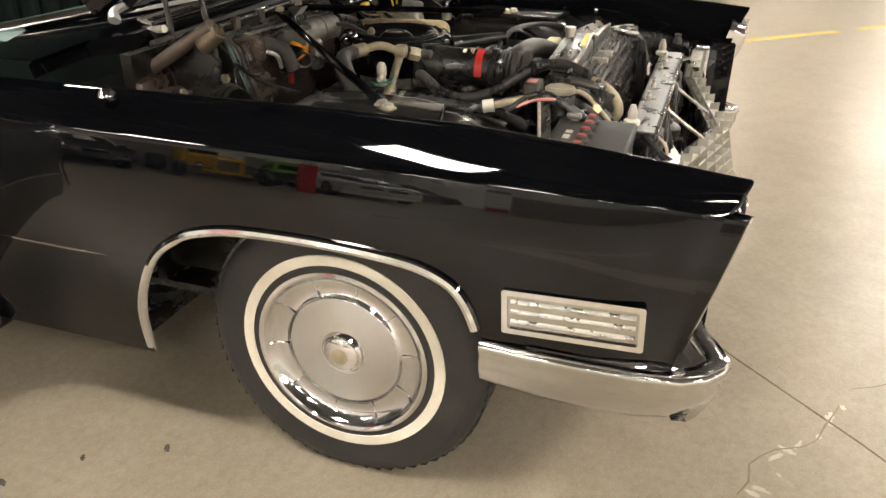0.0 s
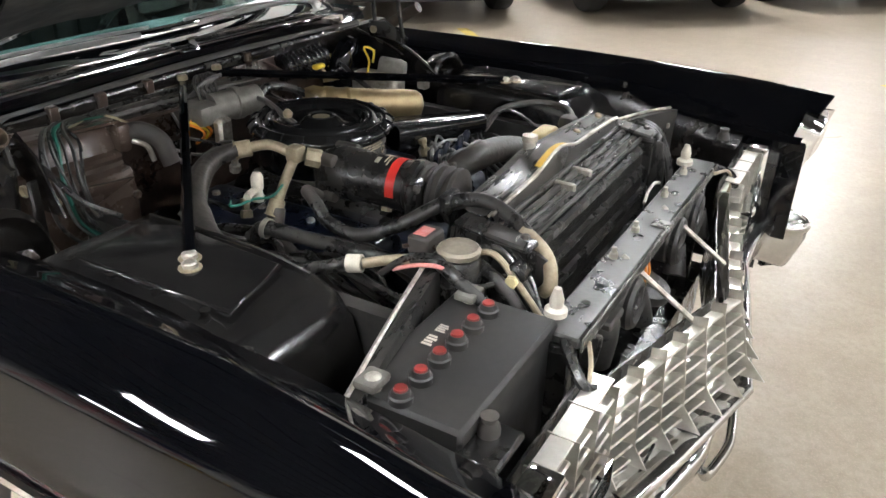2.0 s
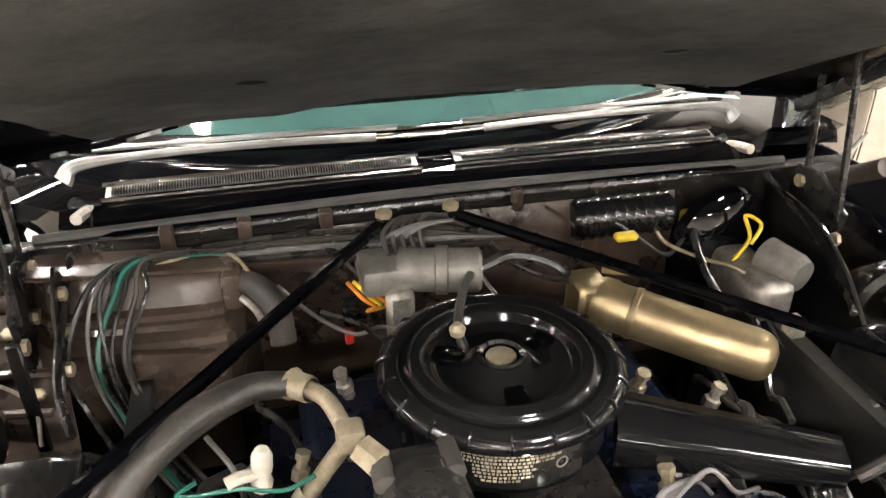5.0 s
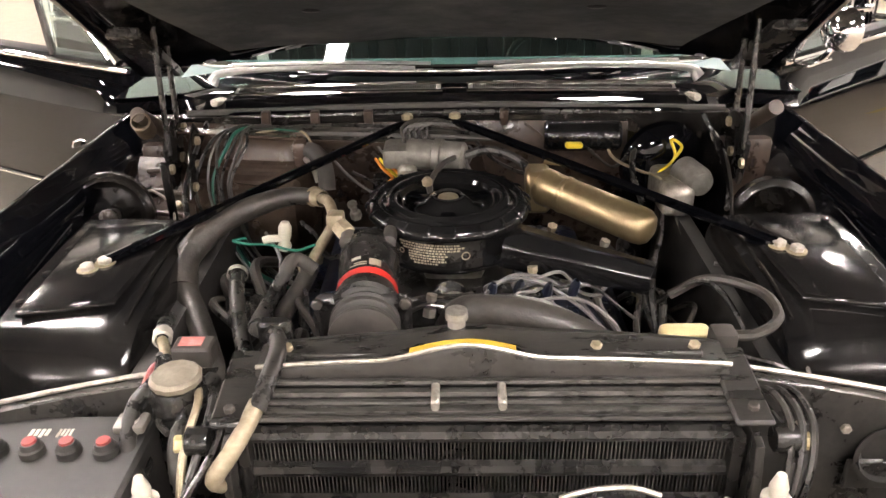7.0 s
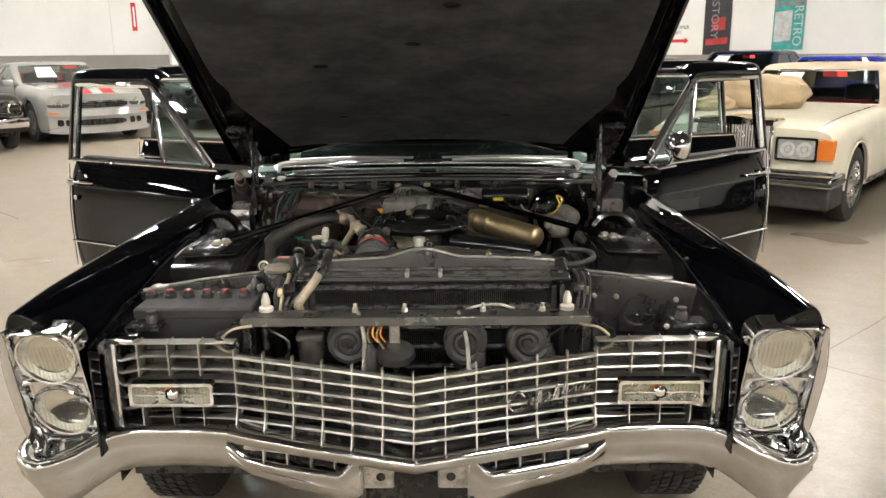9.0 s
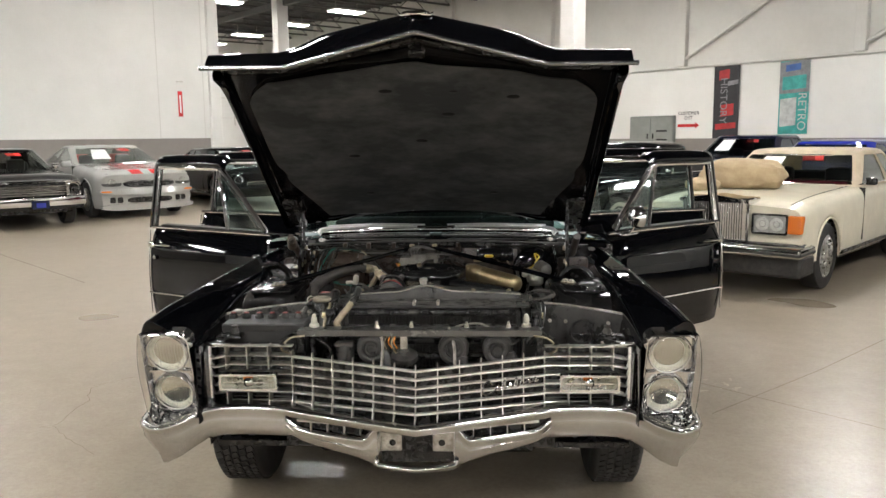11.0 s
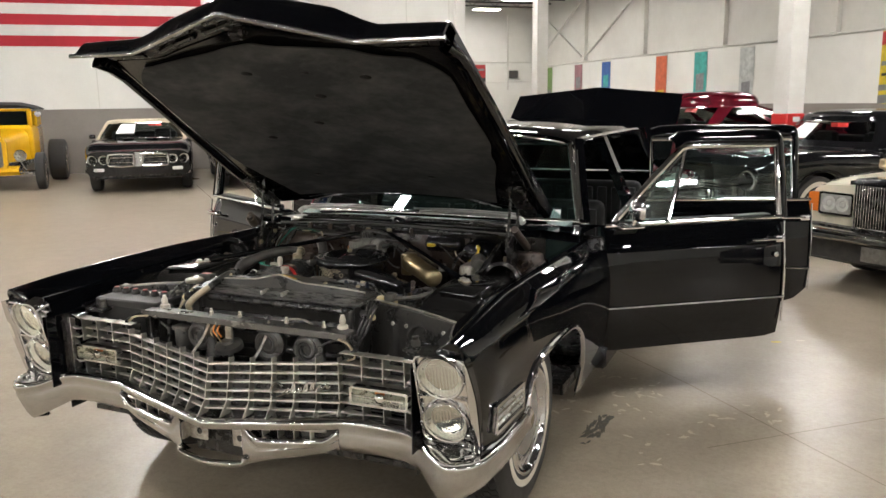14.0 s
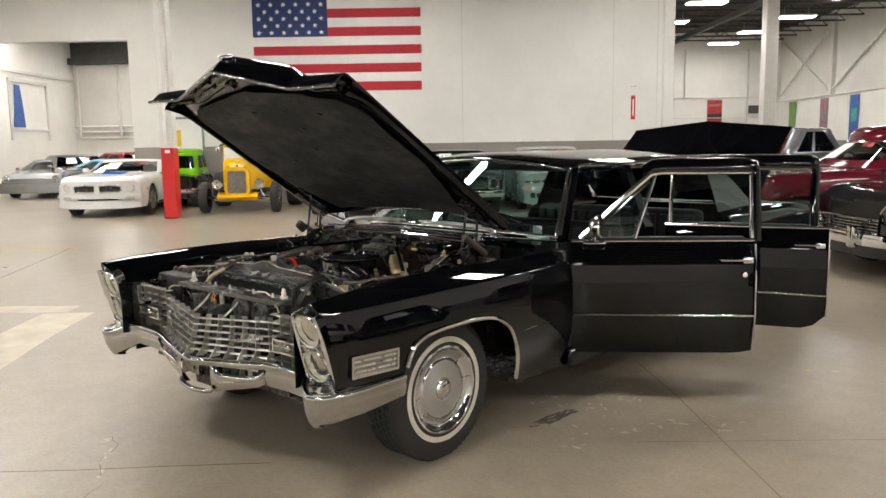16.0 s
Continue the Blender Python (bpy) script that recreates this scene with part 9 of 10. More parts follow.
part("plate_print", box((0.09, -0.094, 0.38), (0.24, -0.088, 0.46)), row_blue, c)
row_pearl = paint("row_pearl", (0.46, 0.455, 0.43), 0.3)
c = parked_car("silver_coupe", "silver sports coupe with red racing stripes", place(-6.2, 12.65, 0.70, -0.71), row_pearl, 4.75, 1.9, 0.95, 1.02, 1.42, (1.45, 2.25), (3.1, 4.05), 0.81, 1.02, (0.9, 3.6), 0.355, brushed, None, [], [], stripes=(stripe_red, (-0.2, 0.2), 0.11), bumper_mat=row_pearl, low=0.2, round_nose=0.12, bow=0.16, fender=0.02, spokes=9, front_bumper=False, glass_mat=see_glass)
gr = fascia(c, "grille", -0.5, 0.5, 0.61, 0.77, satin_black, 0.012, 0.04, "black slatted grille", None, 0.02)
for k in range(4):
    fascia(c, "grille_slat", -0.48, 0.48, 0.632 + 0.032 * k, 0.64 + 0.032 * k, horn_grey, 0.02, 0.02, "", gr)
fascia(c, "bumper_bulge", -0.92, 0.92, 0.47, 0.585, row_pearl, 0.045, 0.12, "", None, 0.03)
fascia(c, "chin", -0.9, 0.9, 0.17, 0.29, row_pearl, 0.07, 0.14, "silver chin spoiler")
fascia(c, "lower_grille", -0.44, 0.44, 0.305, 0.41, satin_black, 0.02, 0.03)
for s in (1, -1):
    hl = fascia(c, "headlamp", s * 0.53, s * 0.88, 0.63, 0.765, horn_grey, 0.012, 0.05, "dark headlamp housing", None, 0.03)
    round_lamp(c, s * 0.7, 0.7, 0.055)
    fascia(c, "corner_marker", s * 0.72, s * 0.9, 0.515, 0.545, amber, 0.05, 0.02)
    for q in (0.52, 0.65):
        fascia(c, "fog_slot", s * q, s * (q + 0.1), 0.31, 0.42, satin_black, 0.014, 0.03)
    part("door_mirror", box((s * 0.95, 1.55, 0.98), (s * 1.14, 1.68, 1.1), 0.04, None, 3), row_pearl, c)
    part("side_skirt", box((s * 0.86, 1.35, 0.18), (s * 0.955, 3.15, 0.3), 0.03, None, 2), row_pearl, c)
    part("red_seat", box((s * 0.38 - 0.22, 2.5, 0.5), (s * 0.38 + 0.22, 2.7, 1.22), 0.07, None, 3), red_tape, c, "red seat")
parked_car("black_coupe", "black sports coupe parked behind", place(-4.4, 14.8, 0.62, -0.78), row_black, 4.7, 1.88, 0.9, 0.96, 1.32, (1.5, 2.1), (3.2, 3.95), 0.74, 0.98, (0.9, 3.6), 0.345, brushed, None, [(-0.68, 0.62, 0.08), (0.68, 0.62, 0.08)], [(-0.5, 0.5, 0.4, 0.58, 5, False)], bumper_mat=row_black)
c = parked_car("black_convertible", "black sixties convertible with beige top and split chrome grille", place(-9.25, 9.05, 0.66, -0.75), row_black, 4.85, 1.88, 0.93, 0.95, 1.33, (1.55, 2.05), (3.1, 3.8), 0.74, 0.88, (0.86, 3.6), 0.34, None, beige_top, [(-0.80, 0.62, 0.075), (-0.6, 0.62, 0.075), (0.60, 0.62, 0.075), (0.80, 0.62, 0.075)], [(-0.5, -0.09, 0.53, 0.71, 2, False), (0.09, 0.5, 0.53, 0.71, 2, False)], bumper_mat=row_black, front_bumper=False, low=0.33, bow=0.12, round_nose=0.08, fender=0.02, glass_mat=see_glass)
fascia(c, "centre_beak", -0.07, 0.07, 0.5, 0.76, bumper_chrome, 0.05, 0.08, "silver centre beak of the nose", None, 0.03)
fascia(c, "front_bumper", -0.92, 0.92, 0.36, 0.5, row_black, 0.04, 0.1, "black front bumper")
f = NOSE[c.name]
for s in (1, -1):
    loop = [(s * x, f(x) - 0.035, z) for x, z in ((0.07, 0.52), (0.07, 0.72), (0.3, 0.735), (0.5, 0.72), (0.53, 0.62), (0.5, 0.52), (0.28, 0.505), (0.07, 0.52))]
    part("grille_surround", tube(loop, 0.032, 8, straight=True), bumper_chrome, c, "thick silver grille surround")
for s in (1, -1):
    part("hood_scoop", box((s * 0.22 - 0.1, 0.9, 0.945), (s * 0.22 + 0.1, 1.15, 0.985), 0.015, None, 2), row_black, c)
    part("marker_lamp", box((s * 0.68 - 0.09, -0.04, 0.42), (s * 0.68 + 0.09, 0.0, 0.48), 0.01), lens_white, c)
c = parked_car("white_coupe", "white seventies coupe with a blue hood stripe", place(-14.0, 5.87, 0.71, -0.70), row_white, 4.6, 1.9, 0.91, 0.96, 1.27, (1.6, 2.3), (3.0, 4.0), 0.76, 0.9, (0.9, 3.65), 0.34, brushed, None, [], [], bumper_mat=row_white, low=0.22, round_nose=0.1, bow=0.18, fender=0.035, front_bumper=False, glass_mat=see_glass)
for s in (1, -1):
    gr = fascia(c, "grille", s * 0.05, s * 0.52, 0.565, 0.715, satin_black, 0.03, 0.04, "black honeycomb grille")
    f = NOSE[c.name]
    loop = [(s * x, f(x) - 0.036, z) for x, z in ((0.05, 0.57), (0.05, 0.71), (0.28, 0.725), (0.5, 0.7), (0.52, 0.64), (0.48, 0.57), (0.05, 0.57))]
    part("grille_frame", tube(loop, 0.014, 6, straight=True), brushed, gr)
    round_lamp(c, s * 0.7, 0.66, 0.085, row_white, "round headlamp in a white surround")
    fascia(c, "marker_lamp", s * 0.58, s * 0.78, 0.40, 0.47, lens_white, 0.05, 0.02)
    part("red_marker", box((s * 0.93, 0.42, 0.6), (s * 0.955, 0.52, 0.64), 0.004), red_plastic, c)
    part("door_mirror", box((s * 0.9, 1.85, 0.97), (s * 1.02, 1.99, 1.06), 0.03, None, 3), row_white, c)
fascia(c, "centre_beak", -0.055, 0.055, 0.5, 0.77, row_white, 0.06, 0.08, "", None, 0.03)
fascia(c, "front_bumper", -0.92, 0.92, 0.42, 0.54, row_white, 0.05, 0.1, "white body coloured bumper")
fascia(c, "air_slot", -0.45, 0.45, 0.385, 0.415, satin_black, 0.02, 0.02)
fascia(c, "chin", -0.9, 0.9, 0.2, 0.37, row_white, 0.03, 0.1, "white chin spoiler")
part("air_scoop", box((-0.24, 0.95, 0.9), (0.24, 1.4, 1.0), 0.04, None, 3), stripe_blue, c, "blue hood scoop")
parked_car("lime_car", "lime green custom car with a black nose", HALL @ pose(-5.55, 16.2, 0, 0, 0, 4), row_black, 2.0, 1.0, 0.84, 0.82, 1.5, (0.3, 0.5), (1.5, 1.8), 0.78, 0.8, (0.4, 1.6), 0.35, None, row_lime, [], [], False, panes=(2, 3))
# side room
parked_car("grey_sports_car", "silver grey low sports car", place(-22.6, 7.6, 0.75, -0.66), row_silver, 4.5, 1.92, 0.8, 0.86, 1.2, (1.3, 2.1), (2.7, 3.7), 0.6, 0.85, (0.95, 3.55), 0.33, brushed, None, [(-0.72, 0.62, 0.08), (0.72, 0.62, 0.08)], [(-0.8, -0.35, 0.26, 0.4, 2, False), (0.35, 0.8, 0.26, 0.4, 2, False)], False, bumper_mat=row_silver, bumper_z=(0.18, 0.5))
parked_car("dark_grey_car", "dark grey coupe with a white sheet", HALL @ pose(-9.9, 21.4, 0, 0, 0, 40), row_grey, 4.6, 1.85, 0.9, 0.95, 1.35)
parked_car("dark_red_car", "dark red coupe behind the others", HALL @ pose(-8.3, 24.2, 0, 0, 0, 60), row_red, 4.6, 1.85, 0.9, 0.95, 1.4)
parked_car("light_blue_car", "pale blue car behind the others", HALL @ pose(-7.3, 22.0, 0, 0, 0, 75), paint("row_sky", (0.2, 0.4, 0.55)), 4.3, 1.75, 0.85, 0.9, 1.2, sheet_sign=False)
# row on the banner side
HX, HY = -0.70, -0.714
c = parked_car("cream_saloon", "cream luxury saloon with an upright grille and beige roof", place(2.54, 5.14, -0.648, -0.7615) @ Matrix.Scale(0.92, 4), row_cream, 5.25, 1.78, 1.0, 1.04, 1.47, (1.9, 2.45), (3.75, 4.4), 0.9, 1.0, (0.82, 3.95), 0.355, brushed, beige_top, [], [], bumper_z=(0.44, 0.56), bumper_mat=satin_black, glass_mat=glass("saloon_glass", (0.35, 0.4, 0.4)), round_nose=0.05, low=0.3, bow=0.04, spokes=16)
g = part("radiator_grille", box((-0.36, -0.06, 0.55), (0.36, 0.25, 1.0), 0.012), chrome, c, "upright chrome radiator grille with vertical vanes")
part("grille_core", box((-0.33, -0.066, 0.57), (0.33, -0.055, 0.95)), satin_black, g)
for k in range(26):
    x = lerp(-0.318, 0.318, k / 25)
    part("grille_vane", box((-0.003, -0.02, 0.57), (0.003, 0.02, 0.95), 0.0015, pose(x, -0.072, 0, 0, 0, 38 if x < 0 else -52)), bumper_chrome, g)
part("grille_top", prism([(-0.37, 0.95), (0.37, 0.95), (0.37, 0.985), (0, 1.03), (-0.37, 0.985)], 0.3, pose(0, 0.2, 0, 90)), chrome, g)
for s in (1, -1):
    lm = part("headlamp", box((s * 0.40, -0.025, 0.66), (s * 0.72, 0.05, 0.84), 0.015, None, 2), varied(principled("lamp_pale", (0.42, 0.42, 0.4), 0.2), (0.3, 0.3, 0.28), 25, 0.5), c, "wide rectangular headlamp")
    for q in (0.49, 0.63):
        part("lamp_bowl", lathe([(0.068, 0.0), (0.066, 0.008), (0.058, 0.004), (0.03, -0.002), (0.022, 0.008), (0.0, 0.01)], 24, axis((s * q, -0.026, 0.75), (0, -1, 0))), lens_white, lm)
    part("turn_signal", box((s * 0.72, -0.02, 0.66), (s * 0.865, 0.10, 0.84), 0.015, None, 2), amber, c, "orange turn signal")
    part("lamp_rim", add_ring_frame(bmesh.new(), rounded(0.36, 0.21, 0.02), rounded(0.32, 0.17, 0.015), 0.03, axis((s * 0.56, 0.0, 0.75), (0, -1, 0))), chrome, lm)
part("bumper_bar", box((-0.915, -0.16, 0.43), (0.915, 0.3, 0.535), 0.03, None, 3), bumper_chrome, c, "chrome front bumper")
part("bumper_strip", box((-0.92, -0.168, 0.455), (0.92, 0.3, 0.485), 0.008), rubber, c, "black rubber strip")
part("valance", box((-0.89, -0.05, 0.22), (0.89, 0.36, 0.44), 0.03), rubber, c)
part("front_plate", box((-0.15, -0.19, 0.3), (0.15, -0.175, 0.43), 0.004), cast_grey, c)
part("dash_red", box((-0.7, 1.95, 0.95), (0.7, 2.2, 1.08), 0.03), row_wine, c, "wine red dashboard")
# folded cover lying on its hood
cov = empty("car_cover", place(2.54, 5.14, -0.648, -0.7615) @ Matrix.Scale(0.92, 4), "crumpled tan canvas car cover lying on the cream hood", "cover")
def blob(cx, cy, cz, rx, ry, rz, seed, n=20):
    rows = []
    for i in range(n + 1):
        th = math.pi * i / n
        r = []
        for j in range(2 * n):
            ph = math.pi * j / n
            p = Vector((math.sin(th) * math.cos(ph), math.sin(th) * math.sin(ph), math.cos(th)))
            k = 1 + 0.16 * noise.noise(p * 2.3 + Vector((seed, 0, 0))) + 0.07 * noise.noise(p * 6 + Vector((0, seed, 0)))
            sq = (abs(p.x) ** 3 + abs(p.y) ** 3 + abs(p.z) ** 3) ** (-1 / 3)
            p = p * lerp(1, sq, 0.7) * k
            r.append((cx + rx * p.x, cy + ry * p.y, max(cz - rz * 0.75, cz + rz * p.z)))
        rows.append(r)
    bm = bmesh.new()
    add_grid(bm, rows, False, True)
    bmesh.ops.remove_doubles(bm, verts=bm.verts, dist=0.001)
    return bm
canvas = varied(principled("canvas", (0.46, 0.36, 0.22), 0.85), (0.36, 0.27, 0.16), 7, 0.5, None, 0.25, 70)
part("cover_roll", blob(-0.22, 1.15, 1.17, 0.48, 0.25, 0.19, 3.0), canvas, cov)
part("loose_end", blob(-0.56, 0.9, 1.06, 0.2, 0.17, 0.09, 8.0), canvas, cov)
c = parked_car("black_hardtop", "black fifties two door hardtop with whitewall wire wheels", place(0.77, 7.68, HX, HY), row_black, 5.0, 1.9, 0.95, 0.97, 1.36, (1.75, 2.1), (3.2, 3.75), 0.78, 0.92, (0.9, 3.8), 0.36, chrome, row_black, [(-0.72, 0.69, 0.095), (0.72, 0.69, 0.095)], [(-0.6, 0.6, 0.5, 0.66, 5, False), (-0.6, 0.6, 0.5, 0.66, 14, True)], white=True, bumper_z=(0.36, 0.5), round_nose=0.15, bow=0.15, fender=0.05, dome=0.12, panes=(2, 4), cab=(0.9, 0.68), spokes=24, glass_mat=glass("hardtop_glass", (0.5, 0.54, 0.52), 0.6))
for x in (-0.35, 0.35):
    part("bumper_guard", box((x - 0.05, -0.13, 0.34), (x + 0.05, -0.03, 0.58), 0.03, None, 3), chrome, c)
c = parked_car("wine_coupe", "wine red forties coupe with a tall rounded roof", place(-1.25, 8.75, HX, HY), row_wine, 5.0, 1.86, 1.08, 1.12, 1.54, (1.8, 2.3), (3.1, 4.7), 0.8, 0.8, (0.85, 3.8), 0.37, chrome, row_wine, [(-0.7, 0.8, 0.1), (0.7, 0.8, 0.1)], [(-0.4, 0.4, 0.45, 0.8, 9, True)], white=True, round_nose=0.3, bow=0.3, dome=0.2, panes=(2, 4), cab=(0.9, 0.7), glass_mat=glass("coupe_glass", (0.4, 0.42, 0.4), 0.3))
part("hood_strip", tube([(0.0, 0.1, 0.93), (0, 0.6, 1.14), (0, 1.6, 1.2)], 0.015, 6), chrome, c)
parked_car("navy_saloon", "dark navy sixties saloon", place(4.6, 13.6, HX, HY), row_navy, 5.2, 1.9, 0.98, 1.02, 1.5, (1.7, 2.2), (3.5, 4.1))
parked_car("blue_car", "bright blue rounded old car", place(5.25, 10.5, HX, HY), row_blue, 4.5, 1.75, 0.95, 1.0, 1.4, (1.4, 1.8), (3.0, 3.9), 0.8, 0.85, sheet_sign=False, round_nose=0.3)
parked_car("black_saloon", "black old saloon with a paper sheet", place(6.3, 9.0, HX, HY), row_black, 4.9, 1.8, 1.0, 1.08, 1.58, (1.5, 1.9), (3.4, 4.0))
parked_car("dark_truck", "dark old pickup far behind", HALL @ pose(11.5, 14.5, 0, 0, 0, 90), row_grey, 4.8, 1.8, 1.1, 1.2, 1.75, (1.5, 1.75), (2.6, 2.9), sheet_sign=False)
parked_car("silver_wagon", "silver wagon with a roof rack far behind", HALL @ pose(11.0, 26.0, 0, 0, 0, 10), row_silver, 4.9, 1.9, 1.05, 1.1, 1.8, (1.3, 1.8), (4.2, 4.6), sheet_sign=False)
parked_car("white_saloon", "white saloon parked beside the aisle", place(6.45, 1.6, HX, HY), row_white, 4.9, 1.85, 0.92, 0.95, 1.4, (1.5, 2.1), (3.5, 4.1), axles=(0.85, 3.6), bumper_mat=row_white, bumper_z=(0.25, 0.5))
parked_car("dark_saloon", "dark saloon with a pink front plate", place(4.84, 3.53, HX, HY), row_black, 4.9, 1.85, 0.92, 0.95, 1.4, (1.5, 2.1), (3.5, 4.1))
parked_car("black_sedan", "black sedan at the end of the row", place(8.3, 0.2, HX, HY), row_black, 4.9, 1.85, 0.92, 0.95, 1.4, (1.5, 2.1), (3.5, 4.1))

# yellow hot rod: open wheels, upright grille, chopped body
rod = empty("hot_rod", place(-12.1, 8.2, 0.70, -0.715) @ Matrix.Scale(1.1, 4), "yellow open wheel hot rod with a black soft top", "car", "cars parked in the hall")
R = lambda name, bm, mat, parent=None, label="": part(name, bm, mat, parent or rod, label)
R("cowl_body", box((-0.56, 1.15, 0.48), (0.56, 2.75, 1.13), 0.11, None, 4), row_yellow)
rows = []
for t in (0, 0.12, 0.35, 0.7, 1):
    w, h, y = lerp(0.25, 0.52, t ** 1.3), lerp(0.95, 1.09, t), lerp(0.14, 1.3, t)
    rows.append([(w * x, y, z if z < 0.8 else h - q) for x, z, q in ((-1, 0.5, 0), (-1, 0.72, 0), (-1, 0.9, 0.13), (-0.93, 0.9, 0.06), (-0.75, 0.9, 0.02), (-0.35, 0.9, 0.0), (0.35, 0.9, 0.0), (0.75, 0.9, 0.02), (0.93, 0.9, 0.06), (1, 0.9, 0.13), (1, 0.72, 0), (1, 0.5, 0))])
R("hood", sheet(rows, 0.01), row_yellow)
for s in (1, -1):
    for x, y, r, w in ((0.74, 0.35, 0.33, 0.16), (0.84, 2.35, 0.41, 0.32)):
        car_wheel(rod, s * x, y, r, s, chrome, False, w)
    lm = R("headlamp", lathe([(0.0, -0.14), (0.05, -0.12), (0.1, -0.03), (0.108, 0.01), (0.095, 0.015)], 24, axis((s * 0.44, 0.16, 0.615), (0, -1, 0))), chrome)
    R("lens", lathe([(0.095, 0.01), (0.05, 0.025), (0, 0.03)], 24, axis((s * 0.44, 0.16, 0.615), (0, -1, 0))), lens_glass, lm)
    R("bulb_dish", lathe([(0.0, -0.05), (0.05, -0.03), (0.094, 0.008)], 24, axis((s * 0.44, 0.16, 0.615), (0, -1, 0))), brushed, lm)
    R("axle_arm", tube([(s * 0.7, 0.35, 0.33), (s * 0.35, 0.32, 0.34), (s * 0.3, 1.2, 0.42)], 0.025, 8), chrome)
    R("shock", tube([(s * 0.5, 0.32, 0.34), (s * 0.36, 0.3, 0.62)], 0.03, 8, straight=True), chrome)
    R("roof_post", box((s * 0.47, 1.28, 1.08), (s * 0.555, 1.36, 1.40), 0.02), row_yellow)
    R("quarter_post", box((s * 0.47, 1.95, 1.08), (s * 0.555, 2.65, 1.38), 0.03), row_yellow)
    R("mirror", lathe([(0.0, 0), (0.055, 0.0), (0.055, 0.02), (0, 0.025)], 16, axis((s * 0.66, 1.3, 1.33), (0, -1, 0))), chrome)
    R("mirror_arm", tube([(s * 0.54, 1.32, 1.32), (s * 0.66, 1.31, 1.33)], 0.008, 6, straight=True), chrome)
R("grille_shell", add_ring_frame(bmesh.new(), rounded(0.52, 0.62, 0.15), rounded(0.39, 0.46, 0.05), 0.14, axis((0, 0.16, 0.66), (0, -1, 0))), row_yellow)
R("grille_mesh", prism(rounded(0.41, 0.48, 0.05), 0.02, axis((0, 0.12, 0.66), (0, -1, 0))), cast_grey)
R("hood_ornament", lathe([(0.0, -0.06), (0.03, -0.03), (0.035, 0.0), (0.0, 0.06)], 12, axis((0, 0.08, 0.98), (0, -1, 0.3))), chrome)
R("apron", sheet([[(x, 0.2, 0.45 - 0.02 * abs(x)), (x, 0.02 + 0.15 * x * x, 0.40), (x, 0.0 + 0.2 * x * x, 0.35), (x, 0.06 + 0.2 * x * x, 0.29)] for x in [lerp(-0.42, 0.42, i / 12) for i in range(13)]], 0.02), row_yellow, None, "yellow apron under the grille")
R("front_axle", tube([(-0.68, 0.35, 0.33), (-0.4, 0.33, 0.27), (0.4, 0.33, 0.27), (0.68, 0.35, 0.33)], 0.03, 8), chrome)
R("windshield", sheet([[(-0.48, 1.30, 1.10), (0.48, 1.30, 1.10)], [(-0.48, 1.33, 1.40), (0.48, 1.33, 1.40)]], 0.005), dark_glass)
R("header", box((-0.555, 1.27, 1.385), (0.555, 1.38, 1.435), 0.02), row_yellow)
R("soft_top", sheet([[(x * 0.62, y, 1.43 + 0.13 * (1 - x ** 4) * k) for x in (-1, -0.96, -0.85, -0.5, 0, 0.5, 0.85, 0.96, 1)] for y, k in ((1.24, 0.55), (1.35, 0.8), (1.9, 1.0), (2.5, 0.9), (2.75, 0.3))], 0.03), black_top, None, "black soft top")
R("price_sheet", box((-0.52, 1.262, 1.09), (-0.06, 1.267, 1.37)), paper)
R("frame_rail", box((-0.4, 0.2, 0.36), (0.4, 2.7, 0.5), 0.02), satin_black)
stand = empty("roll_up_banner", HALL @ pose(-11.85, 17.6, 0), "tall white roll-up display banner with small print", "display")
part("sheet", box((-0.45, -0.01, 0.05), (0.45, 0.01, 2.3), 0.003), paper, stand)
part("foot", box((-0.48, -0.12, 0.0), (0.48, 0.12, 0.06), 0.015), zinc, stand)
for z in (0.5, 0.75, 1.0, 1.25):
    part("text_bar", box((-0.35, -0.014, z), (0.35, -0.01, z + 0.03)), ink_grey, stand)
part("picture", box((-0.4, -0.014, 0.1), (0.4, -0.01, 0.4)), ink_red, stand)
part("picture", box((-0.4, -0.014, 1.6), (0.4, -0.01, 2.1)), ink_grey, stand)

# ---- floor cracks, joints, patches, lines ----
mark("floor_joint", ribbon([(0.286, 0.289), (-0.06, -0.055), (-0.35, -0.36), (-2.5, -2.4)], 0.004), crack_dark, "thin saw cut joint in the concrete")
mark("floor_joint", ribbon([(1.5, 1.66), (2.45, 2.5), (4.2, 4.2)], 0.003), joint_faint, "thin saw cut joint in the concrete")
mark("floor_joint", ribbon([(0.81, 2.96), (1.3, 2.5), (2.24, 1.53), (3.6, 0.1)], 0.0035), joint_faint, "thin saw cut joint in the concrete")
mark("floor_joint", ribbon([(-4.0, 5.6), (-9.2, 10.5)], 0.004), crack_dark, "thin saw cut joint in the concrete")
mark("floor_crack", ribbon([(-0.10, -0.36), (-0.05, -0.45), (0.08, -0.56), (0.28, -0.76)], 0.0035, 0.0016, 0.014), joint_faint, "ragged crack in the concrete")
mark("floor_crack", ribbon([(-2.12, 1.39), (-2.06, 1.41), (-2.06, 1.56), (-2.08, 1.83), (-2.18, 2.07), (-2.03, 2.26), (-1.6, 2.5)], 0.0022, 0.0016, 0.012), joint_faint, "ragged crack in the concrete")
mark("floor_crack", ribbon([(-2.06, 1.41), (-1.91, 1.25), (-1.77, 1.15), (-1.66, 1.05)], 0.002, 0.0016, 0.01), joint_faint, "ragged crack in the concrete")
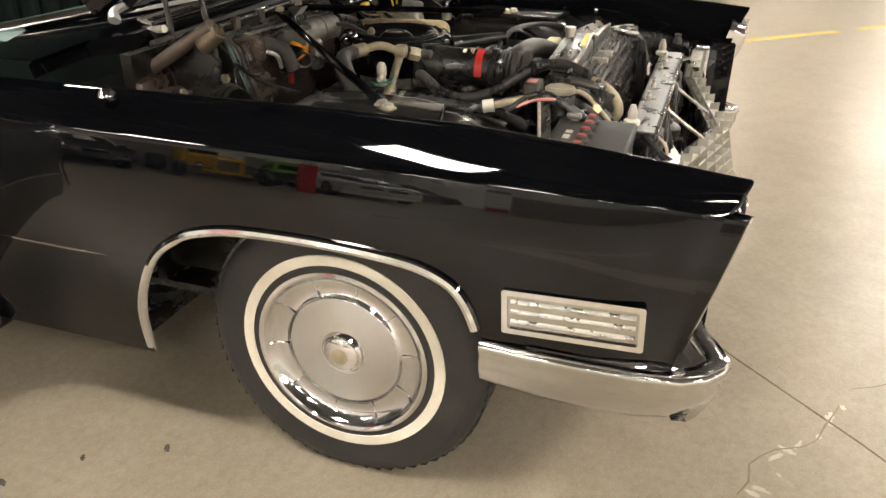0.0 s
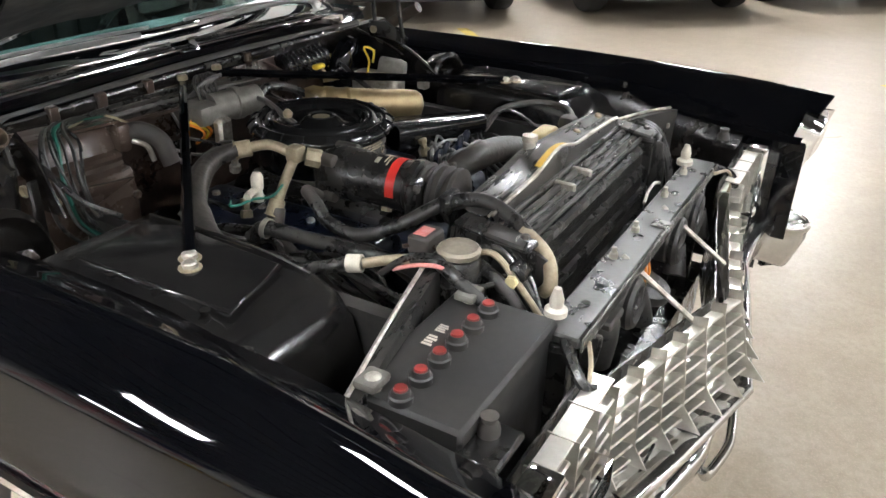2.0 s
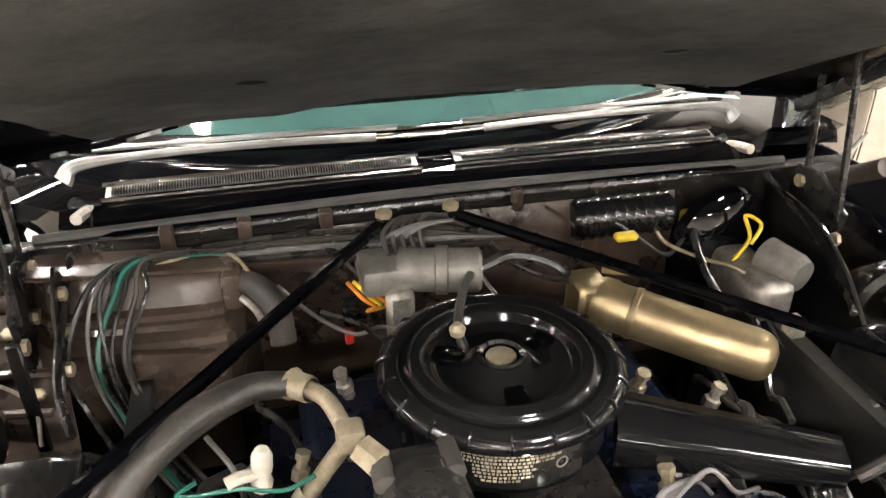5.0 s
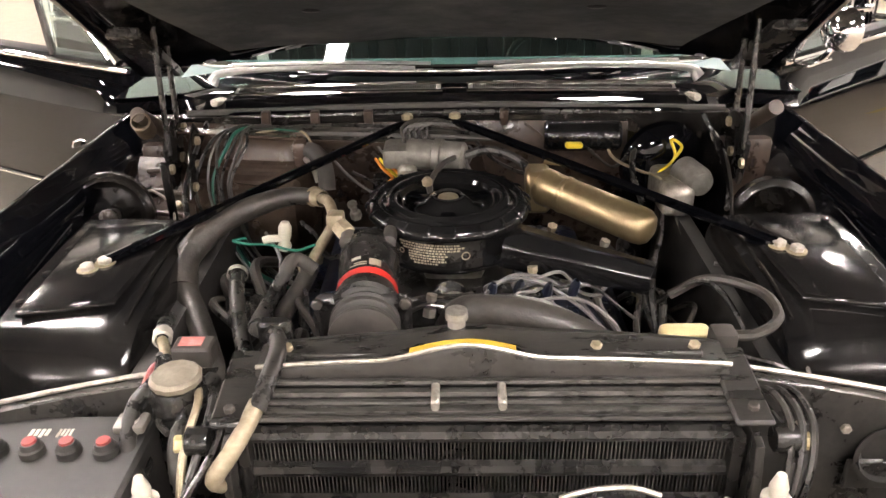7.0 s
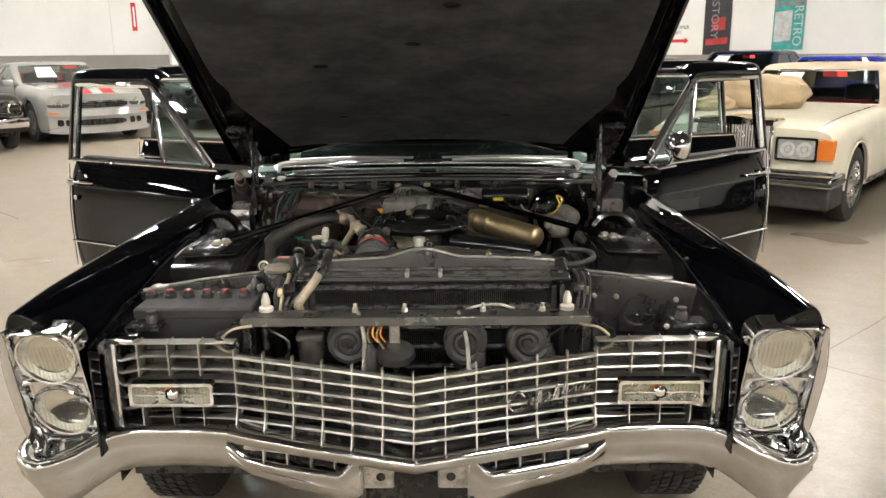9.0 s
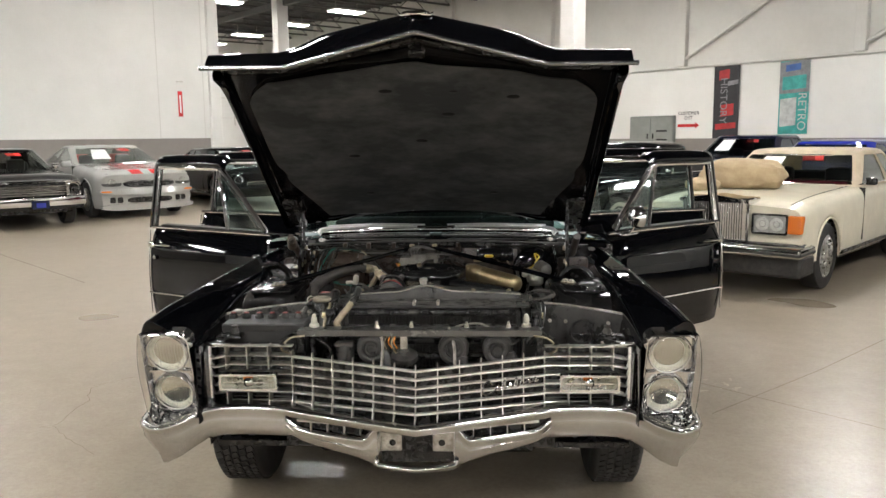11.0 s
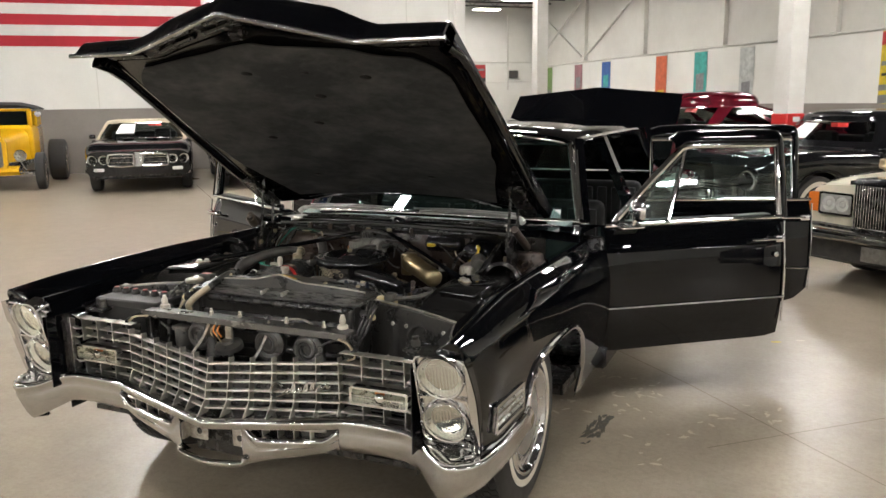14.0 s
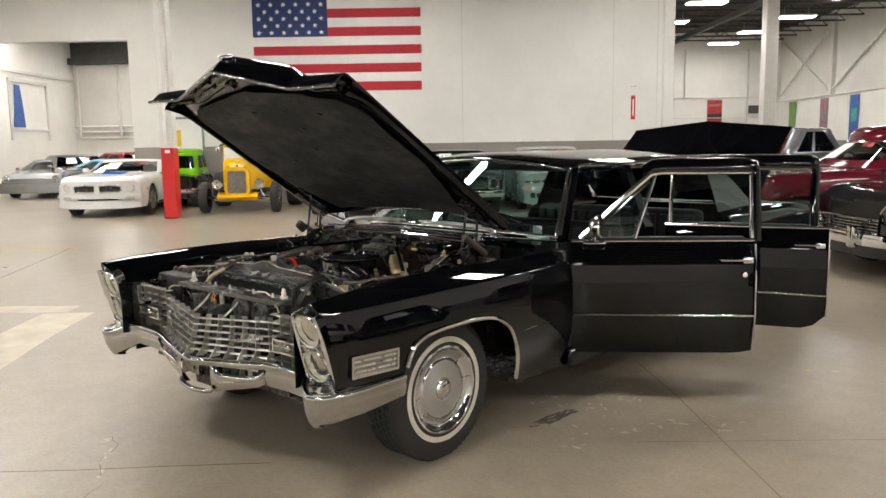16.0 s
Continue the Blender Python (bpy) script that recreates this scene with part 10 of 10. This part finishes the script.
mark("floor_crack", ribbon([(-0.19, -0.32), (-0.36, -0.25), (-0.49, -0.11), (-0.66, -0.05)], 0.003, 0.0016, 0.014), joint_faint, "ragged crack in the concrete")


def patch(name, cx, cy, rx, ry, rot, mat, label, seed, z=0.001):
    bm = bmesh.new()
    pts = []
    for i in range(40):
        a = 2 * math.pi * i / 40
        k = 1 + 0.45 * noise.noise(Vector((math.cos(a) * 2, math.sin(a) * 2, seed))) + 0.3 * noise.noise(Vector((math.cos(a) * 7, math.sin(a) * 7, seed)))
        x, y = rx * k * math.cos(a), ry * k * math.sin(a)
        c, s = math.cos(radians(rot)), math.sin(radians(rot))
        pts.append(bm.verts.new((cx + x * c - y * s, cy + x * s + y * c, z)))
    bm.faces.new(pts)
    return mark(name, bm, mat, label)


rnd = random.Random(3)
for k in range(34):
    q = rnd.uniform(-1, 1)
    patch("floor_stain", 0.98 + 0.025 * q + rnd.gauss(0, 0.02), 1.69 + 0.19 * q + rnd.gauss(0, 0.015), rnd.uniform(0.03, 0.075) * (1.2 - abs(q)), rnd.uniform(0.004, 0.013), 83 + rnd.uniform(-18, 18), oil_dark, "dark oil smear on the concrete", 1.0 + k, 0.001 + 0.00006 * k)
for k in range(66):
    cx, cy = ((0.8, 1.95), (0.9, 2.43), (1.05, 2.1), (1.15, 1.95), (1.16, 2.34), (1.27, 1.58), (1.41, 1.86), (1.57, 2.08), (1.7, 2.2), (1.78, 2.14), (1.1, 2.2))[k % 11]
    patch("floor_chip", cx + rnd.gauss(0, 0.07), cy + rnd.gauss(0, 0.08), rnd.uniform(0.008, 0.03), rnd.uniform(0.004, 0.012), rnd.uniform(0, 180), patch_pale, "pale worn chip in the concrete", 10.0 + k)
patch("floor_chip", 1.75, 3.5, 0.035, 0.02, 30, yellow_line, "yellow paint fleck on the concrete", 90.0)
patch("floor_chip", 1.9, 3.59, 0.03, 0.015, 10, patch_pale, "pale worn chip in the concrete", 91.0)
for k in range(10):
    patch("floor_chip", -0.2 - 0.05 * k + rnd.uniform(-0.03, 0.03), -0.33 + 0.028 * k + rnd.uniform(-0.02, 0.02), rnd.uniform(0.008, 0.03), rnd.uniform(0.004, 0.011), rnd.uniform(0, 180), patch_pale, "pale worn chip in the concrete", 40.0 + k)
for k in range(5):
    patch("floor_stain", rnd.uniform(-1.3, -0.9), rnd.uniform(1.3, 1.7), rnd.uniform(0.01, 0.02), rnd.uniform(0.006, 0.012), rnd.uniform(0, 180), oil_dark, "small dark oil spot", 60.0 + k)
mark("floor_line", ribbon([(5.0, -0.05), (5.75, -0.85)], 0.045), yellow_line, "worn yellow bay line")
mark("floor_line", ribbon([(5.95, -1.05), (6.5, -1.6)], 0.045), yellow_line, "worn yellow bay line")
mark("floor_line", ribbon([(4.95, 3.4), (4.45, 2.88)], 0.05), yellow_line, "worn yellow bay line")
mark("floor_line", ribbon([(8.2, -1.06), (9.5, -2.6)], 0.05), yellow_line, "worn yellow bay line")
mark("floor_line", ribbon([(-8.9, 3.3), (-11.0, 1.9)], 0.06), yellow_line, "worn yellow bay line")
mark("floor_patch", ribbon([(-2.0, -0.75), (-3.48, 0.52), (-4.1, 1.14)], 0.24, 0.002), strip_pale, "paler yellowish strip on the floor")
mark("floor_patch", ribbon([(-4.25, 1.24), (-6.4, -0.6)], 0.15, 0.0032), strip_pale, "paler yellowish strip on the floor")
mark("floor_joint", ribbon([(-6.86, 1.47), (-9.05, 3.21)], 0.006), crack_dark, "thin saw cut joint in the concrete")
